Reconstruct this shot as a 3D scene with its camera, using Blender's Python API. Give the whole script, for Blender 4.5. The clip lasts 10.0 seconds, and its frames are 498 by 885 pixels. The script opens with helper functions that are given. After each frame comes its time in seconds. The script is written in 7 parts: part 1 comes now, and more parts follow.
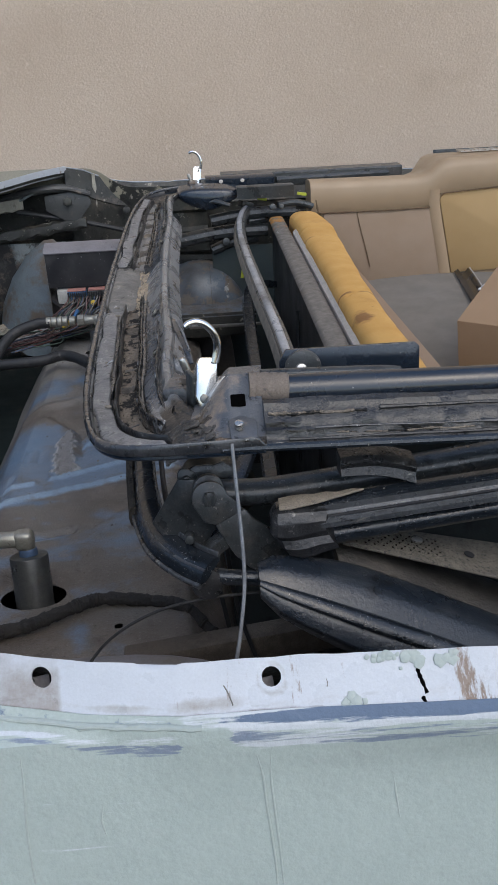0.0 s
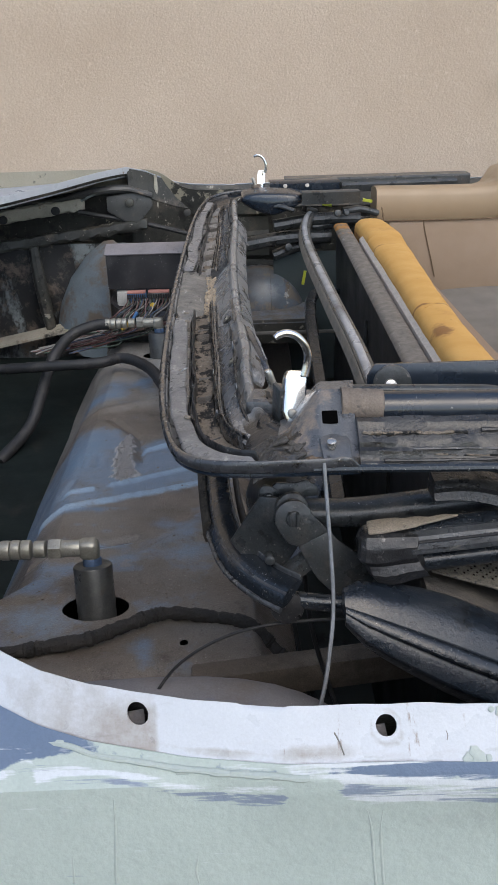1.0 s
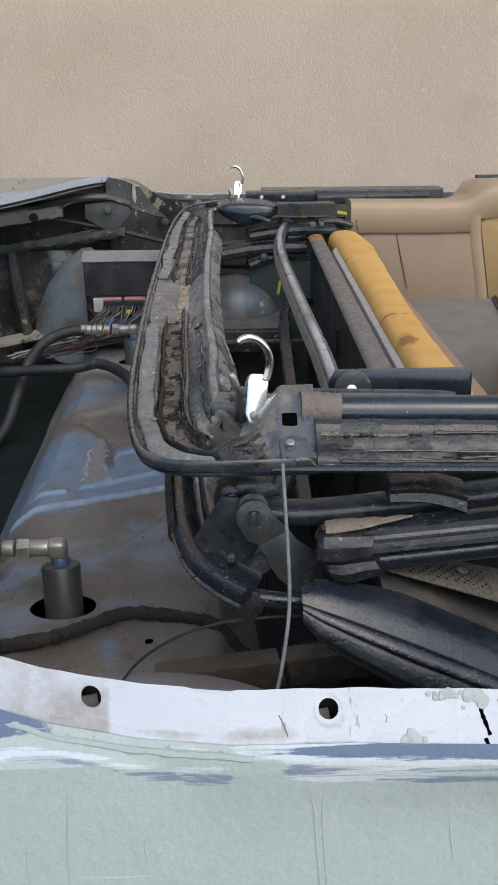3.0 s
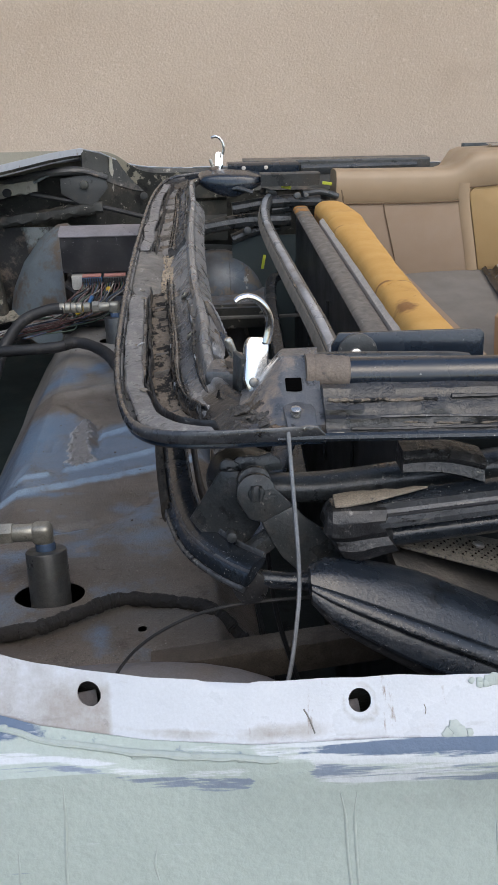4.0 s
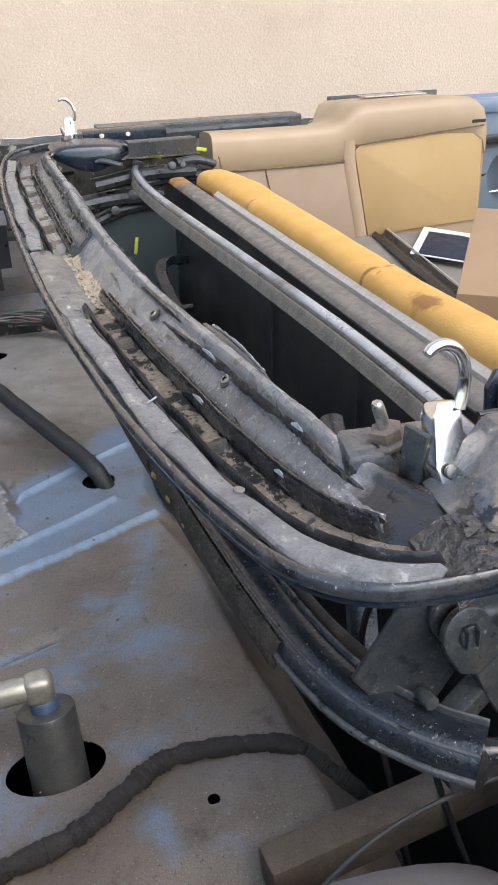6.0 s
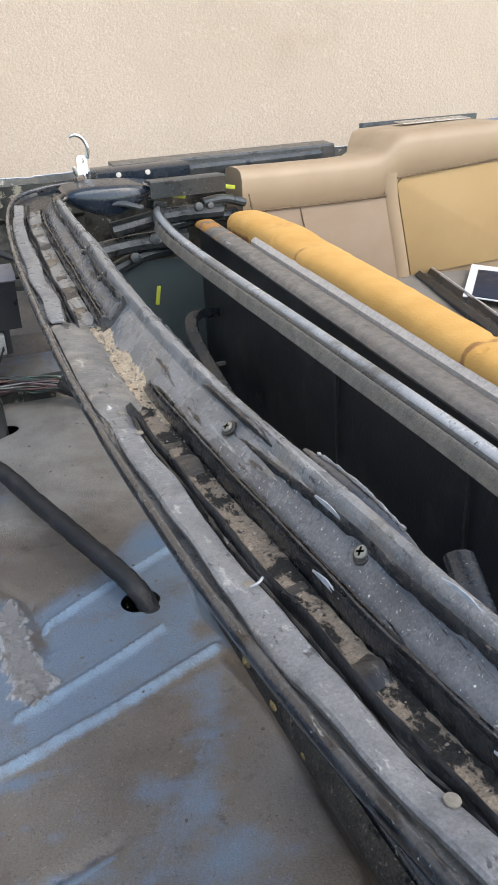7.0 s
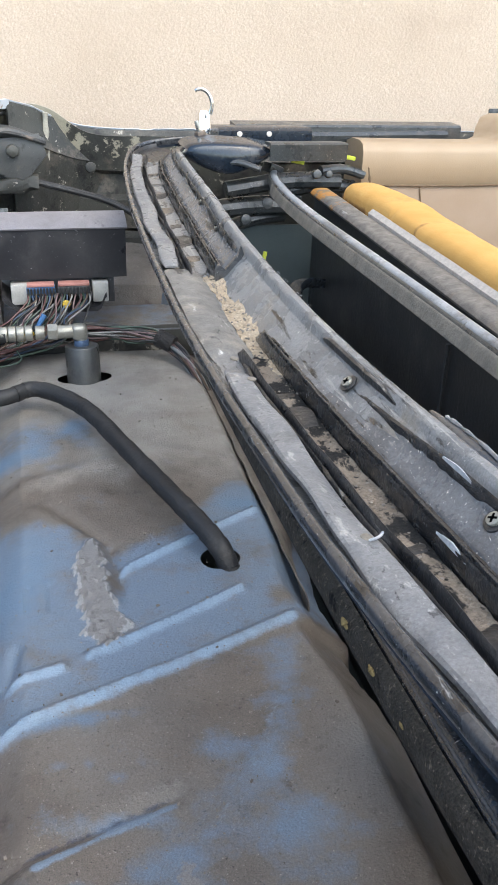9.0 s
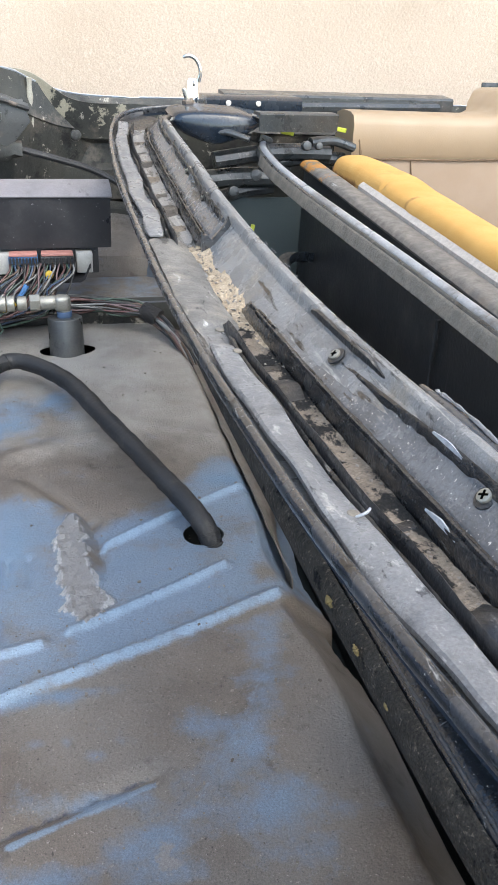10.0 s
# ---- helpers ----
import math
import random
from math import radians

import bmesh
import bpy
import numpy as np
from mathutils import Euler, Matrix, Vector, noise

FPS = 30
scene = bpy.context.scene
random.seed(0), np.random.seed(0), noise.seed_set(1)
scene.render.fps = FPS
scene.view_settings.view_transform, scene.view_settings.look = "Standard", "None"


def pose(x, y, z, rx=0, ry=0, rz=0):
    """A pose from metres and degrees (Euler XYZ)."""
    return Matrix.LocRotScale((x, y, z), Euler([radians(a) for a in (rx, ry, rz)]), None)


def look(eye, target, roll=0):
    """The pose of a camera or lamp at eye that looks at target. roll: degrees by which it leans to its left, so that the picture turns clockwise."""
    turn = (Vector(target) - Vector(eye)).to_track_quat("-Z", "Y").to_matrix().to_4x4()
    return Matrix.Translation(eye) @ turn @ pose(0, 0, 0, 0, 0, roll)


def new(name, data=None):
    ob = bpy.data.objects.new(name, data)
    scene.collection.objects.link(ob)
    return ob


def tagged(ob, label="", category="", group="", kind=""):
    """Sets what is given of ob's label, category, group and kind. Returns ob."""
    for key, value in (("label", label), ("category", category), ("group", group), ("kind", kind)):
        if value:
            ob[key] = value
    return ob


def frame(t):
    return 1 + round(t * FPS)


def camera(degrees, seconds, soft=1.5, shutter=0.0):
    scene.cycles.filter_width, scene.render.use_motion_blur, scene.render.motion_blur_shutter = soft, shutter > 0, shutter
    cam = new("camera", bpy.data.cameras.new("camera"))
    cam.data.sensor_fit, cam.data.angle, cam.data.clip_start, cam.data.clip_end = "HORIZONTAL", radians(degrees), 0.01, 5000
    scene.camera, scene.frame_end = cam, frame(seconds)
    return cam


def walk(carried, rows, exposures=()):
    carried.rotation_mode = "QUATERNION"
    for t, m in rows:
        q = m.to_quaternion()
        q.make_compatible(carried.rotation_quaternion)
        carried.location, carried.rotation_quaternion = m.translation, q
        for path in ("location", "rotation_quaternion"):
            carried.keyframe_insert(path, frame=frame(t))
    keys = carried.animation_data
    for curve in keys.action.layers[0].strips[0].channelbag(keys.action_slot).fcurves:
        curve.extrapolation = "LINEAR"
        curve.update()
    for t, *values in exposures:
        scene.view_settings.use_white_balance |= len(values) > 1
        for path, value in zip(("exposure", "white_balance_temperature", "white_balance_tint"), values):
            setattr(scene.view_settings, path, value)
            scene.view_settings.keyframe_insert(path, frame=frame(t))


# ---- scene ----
cam = camera(32.4, 10.0)
PATH = [
    (0, (-0.036, 0.017, 1.234), (0.078, 1.829, 0.397), -2.6),
    (0.5, (-0.073, 0.047, 1.231), (-0.038, 1.867, 0.401), -2.3),
    (1, (-0.073, 0.052, 1.231), (-0.043, 1.873, 0.405), -1.6),
    (1.5, (-0.06, 0.038, 1.238), (-0.016, 1.862, 0.418), -0.5),
    (2, (-0.061, 0.031, 1.239), (0.003, 1.857, 0.426), -0.0),
    (2.5, (-0.063, 0.03, 1.236), (0.007, 1.857, 0.426), -0.0),
    (3, (-0.06, 0.031, 1.232), (0.017, 1.86, 0.428), -0.3),
    (3.2, (-0.058, 0.029, 1.232), (0.018, 1.86, 0.429), -0.6),
    (4.3, (-0.097, 0.101, 1.194), (0.097, 1.901, 0.346), -1.3),
    (4.5, (-0.143, 0.117, 1.197), (0.193, 1.896, 0.348), 0.3),
    (5, (-0.25, 0.139, 1.189), (0.338, 1.819, 0.277), 3.2),
    (5.2, (-0.264, 0.146, 1.189), (0.378, 1.801, 0.266), 4.1),
    (5.5, (-0.258, 0.199, 1.194), (0.415, 1.838, 0.265), 3.7),
    (5.7, (-0.2525, 0.263, 1.1855), (0.4105, 1.9075, 0.2605), 2.05),
    (6, (-0.233, 0.35, 1.182), (0.347, 2.028, 0.262), -1.6),
    (6.1, (-0.2255, 0.3775, 1.187), (0.3435, 2.0615, 0.2705), -1.8),
    (6.2, (-0.218, 0.405, 1.191), (0.341, 2.095, 0.28), -2.1),
    (7.3, (-0.241, 0.573, 1.178), (0.379, 2.257, 0.296), -2.4),
    (7.5, (-0.243, 0.579, 1.166), (0.375, 2.268, 0.291), -1.3),
    (8, (-0.259, 0.573, 1.158), (0.269, 2.289, 0.277), 2.1),
    (8.5, (-0.259, 0.564, 1.164), (0.201, 2.292, 0.269), 1.7),
    (9, (-0.261, 0.568, 1.156), (0.185, 2.29, 0.242), 2.2),
    (9.5, (-0.263, 0.578, 1.145), (0.178, 2.288, 0.207), 2.9),
    (10, (-0.257, 0.579, 1.147), (0.217, 2.269, 0.189), 3.4),
]
walk(cam, [(t, look(eye, target, roll)) for t, eye, target, roll in PATH],
     [(0.0, 0.1, 6200, 6), (0.5, 0.33, 6250, 6), (1.0, 0.37, 6450, 6), (3.2, 0.35, 6450, 6), (4.5, 0.3, 6500, 7), (5.5, 0.4, 6700, 10), (5.75, 0.75, 6600, 8), (6.0, 1.15, 6550, 6), (6.2, 1.2, 6550, 6), (7.3, 1.0, 6450, 3), (7.5, 1.04, 6450, 3), (8.0, 1.4, 6450, 4), (8.5, 1.38, 6400, 3), (9.0, 1.32, 6350, 3), (9.5, 1.37, 6350, 3), (10.0, 1.46, 6350, 3)])

# ---- light ----
world = bpy.data.worlds.new("world")
scene.world = world
world.use_nodes = True
wn = world.node_tree
sky = wn.nodes.new("ShaderNodeTexSky")
sky.sky_type, sky.sun_disc = "NISHITA", False
sky.sun_elevation, sky.sun_rotation = radians(52), radians(150)
sky.air_density, sky.dust_density = 1.0, 2.5
wn.links.new(sky.outputs[0], wn.nodes["Background"].inputs[0])
wn.nodes["Background"].inputs[1].default_value = 0.19
sun = new("sun", bpy.data.lights.new("sun", "SUN"))
sun.data.energy, sun.data.angle, sun.data.color = 0.5, radians(40), (1.0, 0.95, 0.88)
sun.matrix_world = look((-1.2, -2.2, 5.0), (0, 1.2, 0.9))


# ---- materials ----
def mat(name, a, b=None, scale=30.0, rough=0.6, metal=0.0, bump=0.15, grain=220.0, dirt=None, coat=0.0, rough_var=0.15, detail=6.0, masks=(), grain_depth=0.002, speck=0.22, spec=0.5):
    """Base colour a varied towards b at the given scale, with grain relief; dirt: (colour, scale, low, high) as a second, broader layer."""
    m = bpy.data.materials.new(name)
    m.use_nodes = True
    nt = m.node_tree
    N, L = nt.nodes, nt.links
    bs = N["Principled BSDF"]
    tc = N.new("ShaderNodeTexCoord")

    def noise_at(sc, det=detail, rg=0.6, stretch=None):
        n = N.new("ShaderNodeTexNoise")
        if stretch:
            mp = N.new("ShaderNodeMapping")
            mp.inputs["Scale"].default_value = stretch
            L.new(tc.outputs["Object"], mp.inputs["Vector"])
            n.inputs["Scale"].default_value, n.inputs["Detail"].default_value, n.inputs["Roughness"].default_value = sc, det, rg
            L.new(mp.outputs[0], n.inputs["Vector"])
            return n
        n.inputs["Scale"].default_value, n.inputs["Detail"].default_value, n.inputs["Roughness"].default_value = sc, det, rg
        L.new(tc.outputs["Object"], n.inputs["Vector"])
        return n

    def ramp(src, lo, hi):
        r = N.new("ShaderNodeMapRange")
        r.inputs[1].default_value, r.inputs[2].default_value = lo, hi
        L.new(src, r.inputs[0])
        return r

    def mix(fac, c1, c2):
        x = N.new("ShaderNodeMix")
        x.data_type = "RGBA"
        L.new(fac, x.inputs[0])
        for sock, c in ((x.inputs[6], c1), (x.inputs[7], c2)):
            if isinstance(c, tuple):
                sock.default_value = (*c, 1)
            else:
                L.new(c, sock)
        return x.outputs[2]

    n1 = noise_at(scale)
    col = mix(ramp(n1.outputs[0], 0.35, 0.68).outputs[0], a, b or tuple(c * 0.75 for c in a))
    if dirt:
        for d in dirt if isinstance(dirt, list) else [dirt]:
            nd = noise_at(d[1], 10.0, 0.7, d[4] if len(d) > 4 else None)
            col = mix(ramp(nd.outputs[0], d[2], d[3]).outputs[0], col, d[0])
    for attr, tone, nsc, amp, lo, hi, *st in masks:
        at = N.new("ShaderNodeAttribute")
        at.attribute_name = attr
        nm = noise_at(nsc, 9.0, 0.7, st[0] if st else None)
        add = N.new("ShaderNodeMath")
        add.operation = "MULTIPLY_ADD"
        L.new(nm.outputs[0], add.inputs[0])
        add.inputs[1].default_value = amp
        sub = N.new("ShaderNodeMath")
        sub.operation = "SUBTRACT"
        L.new(at.outputs["Fac"], sub.inputs[0])
        sub.inputs[1].default_value = amp * 0.5
        L.new(sub.outputs[0], add.inputs[2])
        col = mix(ramp(add.outputs[0], lo, hi).outputs[0], col, tone)
    n2 = noise_at(grain, 4.0, 0.6)
    if speck:
        n3 = noise_at(grain * 3.0, 6.0, 0.75)
        sp = ramp(n3.outputs[0], 0.30, 0.70)
        sp.inputs[3].default_value, sp.inputs[4].default_value = 1 - speck, 1 + speck
        vm = N.new("ShaderNodeVectorMath")
        vm.operation = "SCALE"
        L.new(col, vm.inputs[0])
        L.new(sp.outputs[0], vm.inputs["Scale"])
        col = vm.outputs[0]
    L.new(col, bs.inputs["Base Color"])
    rr = ramp(n1.outputs[0], 0.3, 0.7)
    rr.inputs[3].default_value, rr.inputs[4].default_value = max(0.02, rough - rough_var), min(1.0, rough + rough_var)
    L.new(rr.outputs[0], bs.inputs["Roughness"])
    bs.inputs["Metallic"].default_value = metal
    bs.inputs["Specular IOR Level"].default_value = spec
    bs.inputs["Coat Weight"].default_value, bs.inputs["Coat Roughness"].default_value = coat, 0.12
    bp = N.new("ShaderNodeBump")
    bp.inputs["Strength"].default_value, bp.inputs["Distance"].default_value = bump, grain_depth
    L.new(n2.outputs[0], bp.inputs["Height"])
    L.new(bp.outputs[0], bs.inputs["Normal"])
    return m


DUST = (0.30, 0.25, 0.20)
M = {}
FLECK = ((0.42, 0.40, 0.37), 260, 0.66, 0.72)
ALONG = (1.0, 0.12, 1.0)
ALONG_X = (0.1, 1.0, 1.0)
M["stucco"] = mat("stucco", (0.55, 0.45, 0.355), (0.50, 0.405, 0.315), 2.5, 0.95, bump=0.75, dirt=[((0.63, 0.53, 0.43), 70, 0.55, 0.75), ((0.44, 0.35, 0.27), 5, 0.6, 0.85), ((0.42, 0.335, 0.255), 110, 0.62, 0.74)], speck=0.26, grain=125, grain_depth=0.004)
M["ground"] = mat("ground", (0.24, 0.22, 0.19), (0.16, 0.15, 0.13), 3, 0.95, bump=0.6, grain=60)
M["white_primer"] = mat("white_primer", (0.525, 0.552, 0.595), (0.485, 0.509, 0.545), 22, 0.34, bump=0.12, grain=300,
                        dirt=[((0.44, 0.43, 0.44), 20, 0.56, 0.74, (0.5, 1, 1)), ((0.34, 0.30, 0.27), 70, 0.68, 0.74, (0.4, 1, 1))],
                        masks=[("rusty", (0.22, 0.165, 0.13), 90, 4.0, 0.45, 0.7, (1, 0.25, 0.25)), ("soil", (0.30, 0.275, 0.255), 45, 2.2, 0.35, 1.25), ("grime", (0.17, 0.15, 0.135), 80, 2.0, 0.3, 0.85, (0.25, 1, 1))], speck=0.06)
M["green_filler"] = mat("green_filler", (0.405, 0.462, 0.435), (0.38, 0.435, 0.41), 25, 0.6, bump=0.45, grain=140, grain_depth=0.0025, dirt=[((0.42, 0.46, 0.44), 140, 0.58, 0.75), ((0.34, 0.375, 0.36), 12, 0.55, 0.8)],
                        masks=[("deck", (0.108, 0.152, 0.232), 55, 0.010, -0.0006, 0.0006), ("smear", (0.56, 0.59, 0.62), 150, 3.0, 0.42, 0.62, (0.05, 1, 1)), ("brush", (0.20, 0.24, 0.31), 190, 3.0, 0.45, 0.62, (0.04, 1, 1))], speck=0.07)
M["filler_plain"] = mat("filler_plain", (0.40, 0.445, 0.42), (0.37, 0.415, 0.39), 25, 0.6, bump=0.35, grain=110, speck=0.07)
M["pale_primer"] = mat("pale_primer", (0.42, 0.395, 0.33), (0.32, 0.30, 0.25), 22, 0.6, bump=0.3, dirt=[((0.05, 0.045, 0.04), 26, 0.58, 0.68), ((0.18, 0.12, 0.08), 40, 0.6, 0.72)])
M["pale_panel"] = mat("pale_panel", (0.24, 0.27, 0.275), (0.18, 0.20, 0.205), 10, 0.6, bump=0.3, dirt=[((0.02, 0.02, 0.02), 9, 0.42, 0.50, (1, 1, 0.5)), ((0.15, 0.12, 0.095), 18, 0.52, 0.62), ((0.05, 0.048, 0.045), 40, 0.56, 0.62)])
M["blue_primer"] = mat("blue_primer", (0.15, 0.19, 0.28), (0.19, 0.23, 0.32), 20, 0.45, bump=0.1, grain=300, dirt=((0.5, 0.52, 0.56), 60, 0.68, 0.8), speck=0.07)
M["blue_floor"] = mat("blue_floor", (0.158, 0.136, 0.116), (0.114, 0.097, 0.082), 16, 0.44, bump=0.6, grain=420, speck=0.45,
                      dirt=[((0.172, 0.160, 0.146), 5, 0.46, 0.64), ((0.078, 0.064, 0.053), 40, 0.56, 0.68), ((0.33, 0.30, 0.27), 420, 0.61, 0.66), ((0.045, 0.038, 0.033), 380, 0.60, 0.65)],
                      masks=[("blue", (0.150, 0.196, 0.262), 26, 2.8, 0.30, 1.0), ("bright", (0.130, 0.198, 0.290), 18, 2.2, 0.3, 0.95), ("worn", (0.215, 0.30, 0.405), 60, 1.6, 0.3, 0.9), ("crease_shade", (0.035, 0.045, 0.072), 90, 1.6, 0.45, 0.75), ("painted_sheen", (0.20, 0.262, 0.335), 60, 1.8, 0.45, 0.8), ("scab", (0.20, 0.195, 0.195), 130, 1.8, 0.45, 0.6), ("rim", (0.33, 0.33, 0.335), 160, 2.4, 0.45, 0.6), ("dust", (0.30, 0.282, 0.257), 22, 1.4, 0.35, 1.0)])
M["grey_shell"] = mat("grey_shell", (0.190, 0.182, 0.192), (0.145, 0.145, 0.165), 9, 0.5, bump=0.2, dirt=[((0.14, 0.12, 0.11), 12, 0.54, 0.7), ((0.105, 0.13, 0.21), 14, 0.58, 0.68), FLECK])
M["brace_grey"] = mat("brace_grey", (0.055, 0.056, 0.056), (0.080, 0.080, 0.078), 14, 0.45, bump=0.25, dirt=[((0.12, 0.105, 0.085), 14, 0.56, 0.70), ((0.02, 0.02, 0.02), 40, 0.60, 0.66), ((0.30, 0.29, 0.27), 160, 0.64, 0.68)])
M["dark_shell"] = mat("dark_shell", (0.060, 0.060, 0.052), (0.022, 0.022, 0.020), 11, 0.45, bump=0.5, dirt=[((0.13, 0.11, 0.085), 16, 0.54, 0.70), ((0.32, 0.30, 0.25), 34, 0.615, 0.64), ((0.012, 0.012, 0.012), 24, 0.54, 0.62), ((0.40, 0.37, 0.30), 120, 0.65, 0.68)], masks=[("bare", (0.30, 0.275, 0.21), 30, 3.2, 0.45, 0.55)])
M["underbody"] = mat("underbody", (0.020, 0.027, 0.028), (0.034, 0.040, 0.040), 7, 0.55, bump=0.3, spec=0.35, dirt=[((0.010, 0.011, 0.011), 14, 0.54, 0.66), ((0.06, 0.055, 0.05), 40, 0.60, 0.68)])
M["void"] = mat("void", (0.002, 0.002, 0.002), (0.003, 0.003, 0.003), 10, 0.9, bump=0.0, spec=0.0)
M["black_steel"] = mat("black_steel", (0.030, 0.034, 0.036), (0.052, 0.056, 0.058), 30, 0.34, bump=0.4, coat=0.3, speck=0.4, dirt=[((0.085, 0.078, 0.070), 26, 0.54, 0.70), ((0.012, 0.013, 0.014), 44, 0.56, 0.64), ((0.22, 0.20, 0.18), 190, 0.61, 0.67), ((0.45, 0.44, 0.42), 300, 0.655, 0.69)])
M["header_steel"] = mat("header_steel", (0.142, 0.146, 0.153), (0.245, 0.245, 0.247), 30, 0.30, bump=0.4, grain=300, grain_depth=0.002, speck=0.35, spec=0.5, coat=0.25,
                        dirt=[((0.34, 0.33, 0.315), 120, 0.58, 0.64, (1, 0.10, 1)), ((0.012, 0.012, 0.013), 60, 0.58, 0.63, (1, 0.15, 1)), ((0.62, 0.60, 0.57), 420, 0.63, 0.66), ((0.20, 0.178, 0.15), 16, 0.56, 0.72)],
                        masks=[("ends", (0.030, 0.028, 0.027), 60, 0.8, 0.4, 0.6)])
M["edge_rubber"] = mat("edge_rubber", (0.022, 0.024, 0.028), (0.060, 0.061, 0.066), 40, 0.26, bump=0.22, grain=260, speck=0.4, coat=0.6, dirt=[((0.24, 0.236, 0.23), 240, 0.61, 0.67, (1, 0.2, 1)), ((0.008, 0.008, 0.009), 110, 0.55, 0.62, (1, 0.3, 1)), ((0.42, 0.41, 0.39), 420, 0.64, 0.67)])
M["bar_rubber"] = mat("bar_rubber", (0.013, 0.014, 0.016), (0.034, 0.035, 0.038), 60, 0.25, bump=0.6, grain=260, speck=0.5, coat=0.3, dirt=[((0.16, 0.154, 0.146), 200, 0.60, 0.67, (1, 0.2, 1)), ((0.30, 0.29, 0.27), 420, 0.65, 0.68)])
M["channel_rubber"] = mat("channel_rubber", (0.074, 0.082, 0.096), (0.150, 0.158, 0.172), 30, 0.25, bump=0.4, grain=220, grain_depth=0.002, speck=0.35, coat=0.35,
                          dirt=[((0.28, 0.278, 0.272), 50, 0.58, 0.68, (1, 0.3, 1)), ((0.008, 0.008, 0.010), 70, 0.56, 0.60, (1, 0.12, 1)), ((0.70, 0.68, 0.64), 420, 0.62, 0.65)])
M["grit"] = mat("grit", (0.085, 0.075, 0.062), (0.05, 0.045, 0.039), 60, 0.9, bump=1.0, grain=300, grain_depth=0.003, speck=0.6, spec=0.2, dirt=[((0.24, 0.20, 0.15), 420, 0.58, 0.64), ((0.012, 0.012, 0.012), 50, 0.58, 0.64), ((0.35, 0.29, 0.20), 120, 0.68, 0.71)])
M["grime"] = mat("grime", (0.018, 0.018, 0.019), (0.042, 0.041, 0.040), 50, 0.30, bump=0.8, grain=200, grain_depth=0.003, speck=0.5, spec=0.5, coat=0.35,
                 dirt=[((0.12, 0.095, 0.065), 34, 0.64, 0.72), ((0.004, 0.004, 0.005), 70, 0.54, 0.58, (0.2, 1, 1)), ((0.34, 0.30, 0.24), 170, 0.66, 0.70, (0.15, 1, 1))])
M["caked_grime"] = mat("caked_grime", (0.034, 0.033, 0.033), (0.075, 0.068, 0.060), 60, 0.45, bump=1.0, grain=160, grain_depth=0.006, speck=0.5, dirt=[((0.16, 0.115, 0.08), 40, 0.56, 0.64), ((0.32, 0.26, 0.19), 160, 0.64, 0.68)])
M["bracket_paint"] = mat("bracket_paint", (0.050, 0.055, 0.064), (0.110, 0.113, 0.120), 26, 0.30, bump=0.35, grain=300, speck=0.3, coat=0.35, dirt=[((0.22, 0.175, 0.138), 24, 0.57, 0.67), ((0.014, 0.014, 0.015), 50, 0.57, 0.61), ((0.42, 0.40, 0.37), 200, 0.64, 0.68)])
M["dusty_brown"] = mat("dusty_brown", (0.095, 0.078, 0.062), (0.065, 0.053, 0.043), 30, 0.8, bump=0.6, grain=300, speck=0.4, dirt=[((0.15, 0.125, 0.10), 14, 0.52, 0.7)])
M["rail_black"] = mat("rail_black", (0.012, 0.0155, 0.0205), (0.022, 0.027, 0.034), 26, 0.22, bump=0.35, grain=260, grain_depth=0.002, speck=0.4, coat=0.4,
                      dirt=[((0.050, 0.051, 0.053), 40, 0.56, 0.70, (0.3, 1, 1)), ((0.32, 0.31, 0.29), 420, 0.625, 0.66)])
M["rail_dusty"] = mat("rail_dusty", (0.012, 0.017, 0.025), (0.020, 0.026, 0.036), 22, 0.30, bump=0.4, grain=300, speck=0.5, spec=0.5, coat=0.3, dirt=[((0.052, 0.056, 0.062), 26, 0.54, 0.68, (0.25, 1, 1)), ((0.20, 0.205, 0.21), 900, 0.635, 0.69), ((0.006, 0.007, 0.008), 60, 0.58, 0.64, (0.2, 1, 1))])
M["rail_lip"] = mat("rail_lip", (0.075, 0.079, 0.085), (0.04, 0.043, 0.047), 60, 0.28, bump=0.4, grain=260, speck=0.3, coat=0.3, dirt=[((0.22, 0.205, 0.18), 90, 0.58, 0.68, (0.2, 1, 1)), ((0.012, 0.012, 0.013), 70, 0.57, 0.62, (0.25, 1, 1))])
M["well_plate"] = mat("well_plate", (0.075, 0.068, 0.060), (0.045, 0.042, 0.039), 30, 0.7, bump=0.6, grain=300, speck=0.5, dirt=[((0.13, 0.115, 0.098), 14, 0.54, 0.72)])
M["mesh_strip"] = mat("mesh_strip", (0.185, 0.165, 0.132), (0.12, 0.108, 0.09), 90, 0.55, bump=1.0, grain=420, speck=0.5, dirt=[((0.03, 0.03, 0.028), 420, 0.54, 0.60)])
M["collar_dust"] = mat("collar_dust", (0.185, 0.150, 0.122), (0.12, 0.10, 0.083), 60, 0.8, bump=0.6, grain=260, speck=0.35, dirt=[((0.045, 0.043, 0.042), 40, 0.58, 0.66), ((0.30, 0.25, 0.21), 120, 0.60, 0.70)])
M["old_nut"] = mat("old_nut", (0.22, 0.175, 0.14), (0.14, 0.115, 0.095), 90, 0.5, 0.3, bump=0.4, dirt=[((0.35, 0.32, 0.28), 120, 0.6, 0.7)])
M["dusty_tan"] = mat("dusty_tan", (0.30, 0.255, 0.20), (0.22, 0.185, 0.145), 60, 0.9, bump=0.8, grain=300, speck=0.5, dirt=[((0.10, 0.09, 0.08), 70, 0.6, 0.66)])
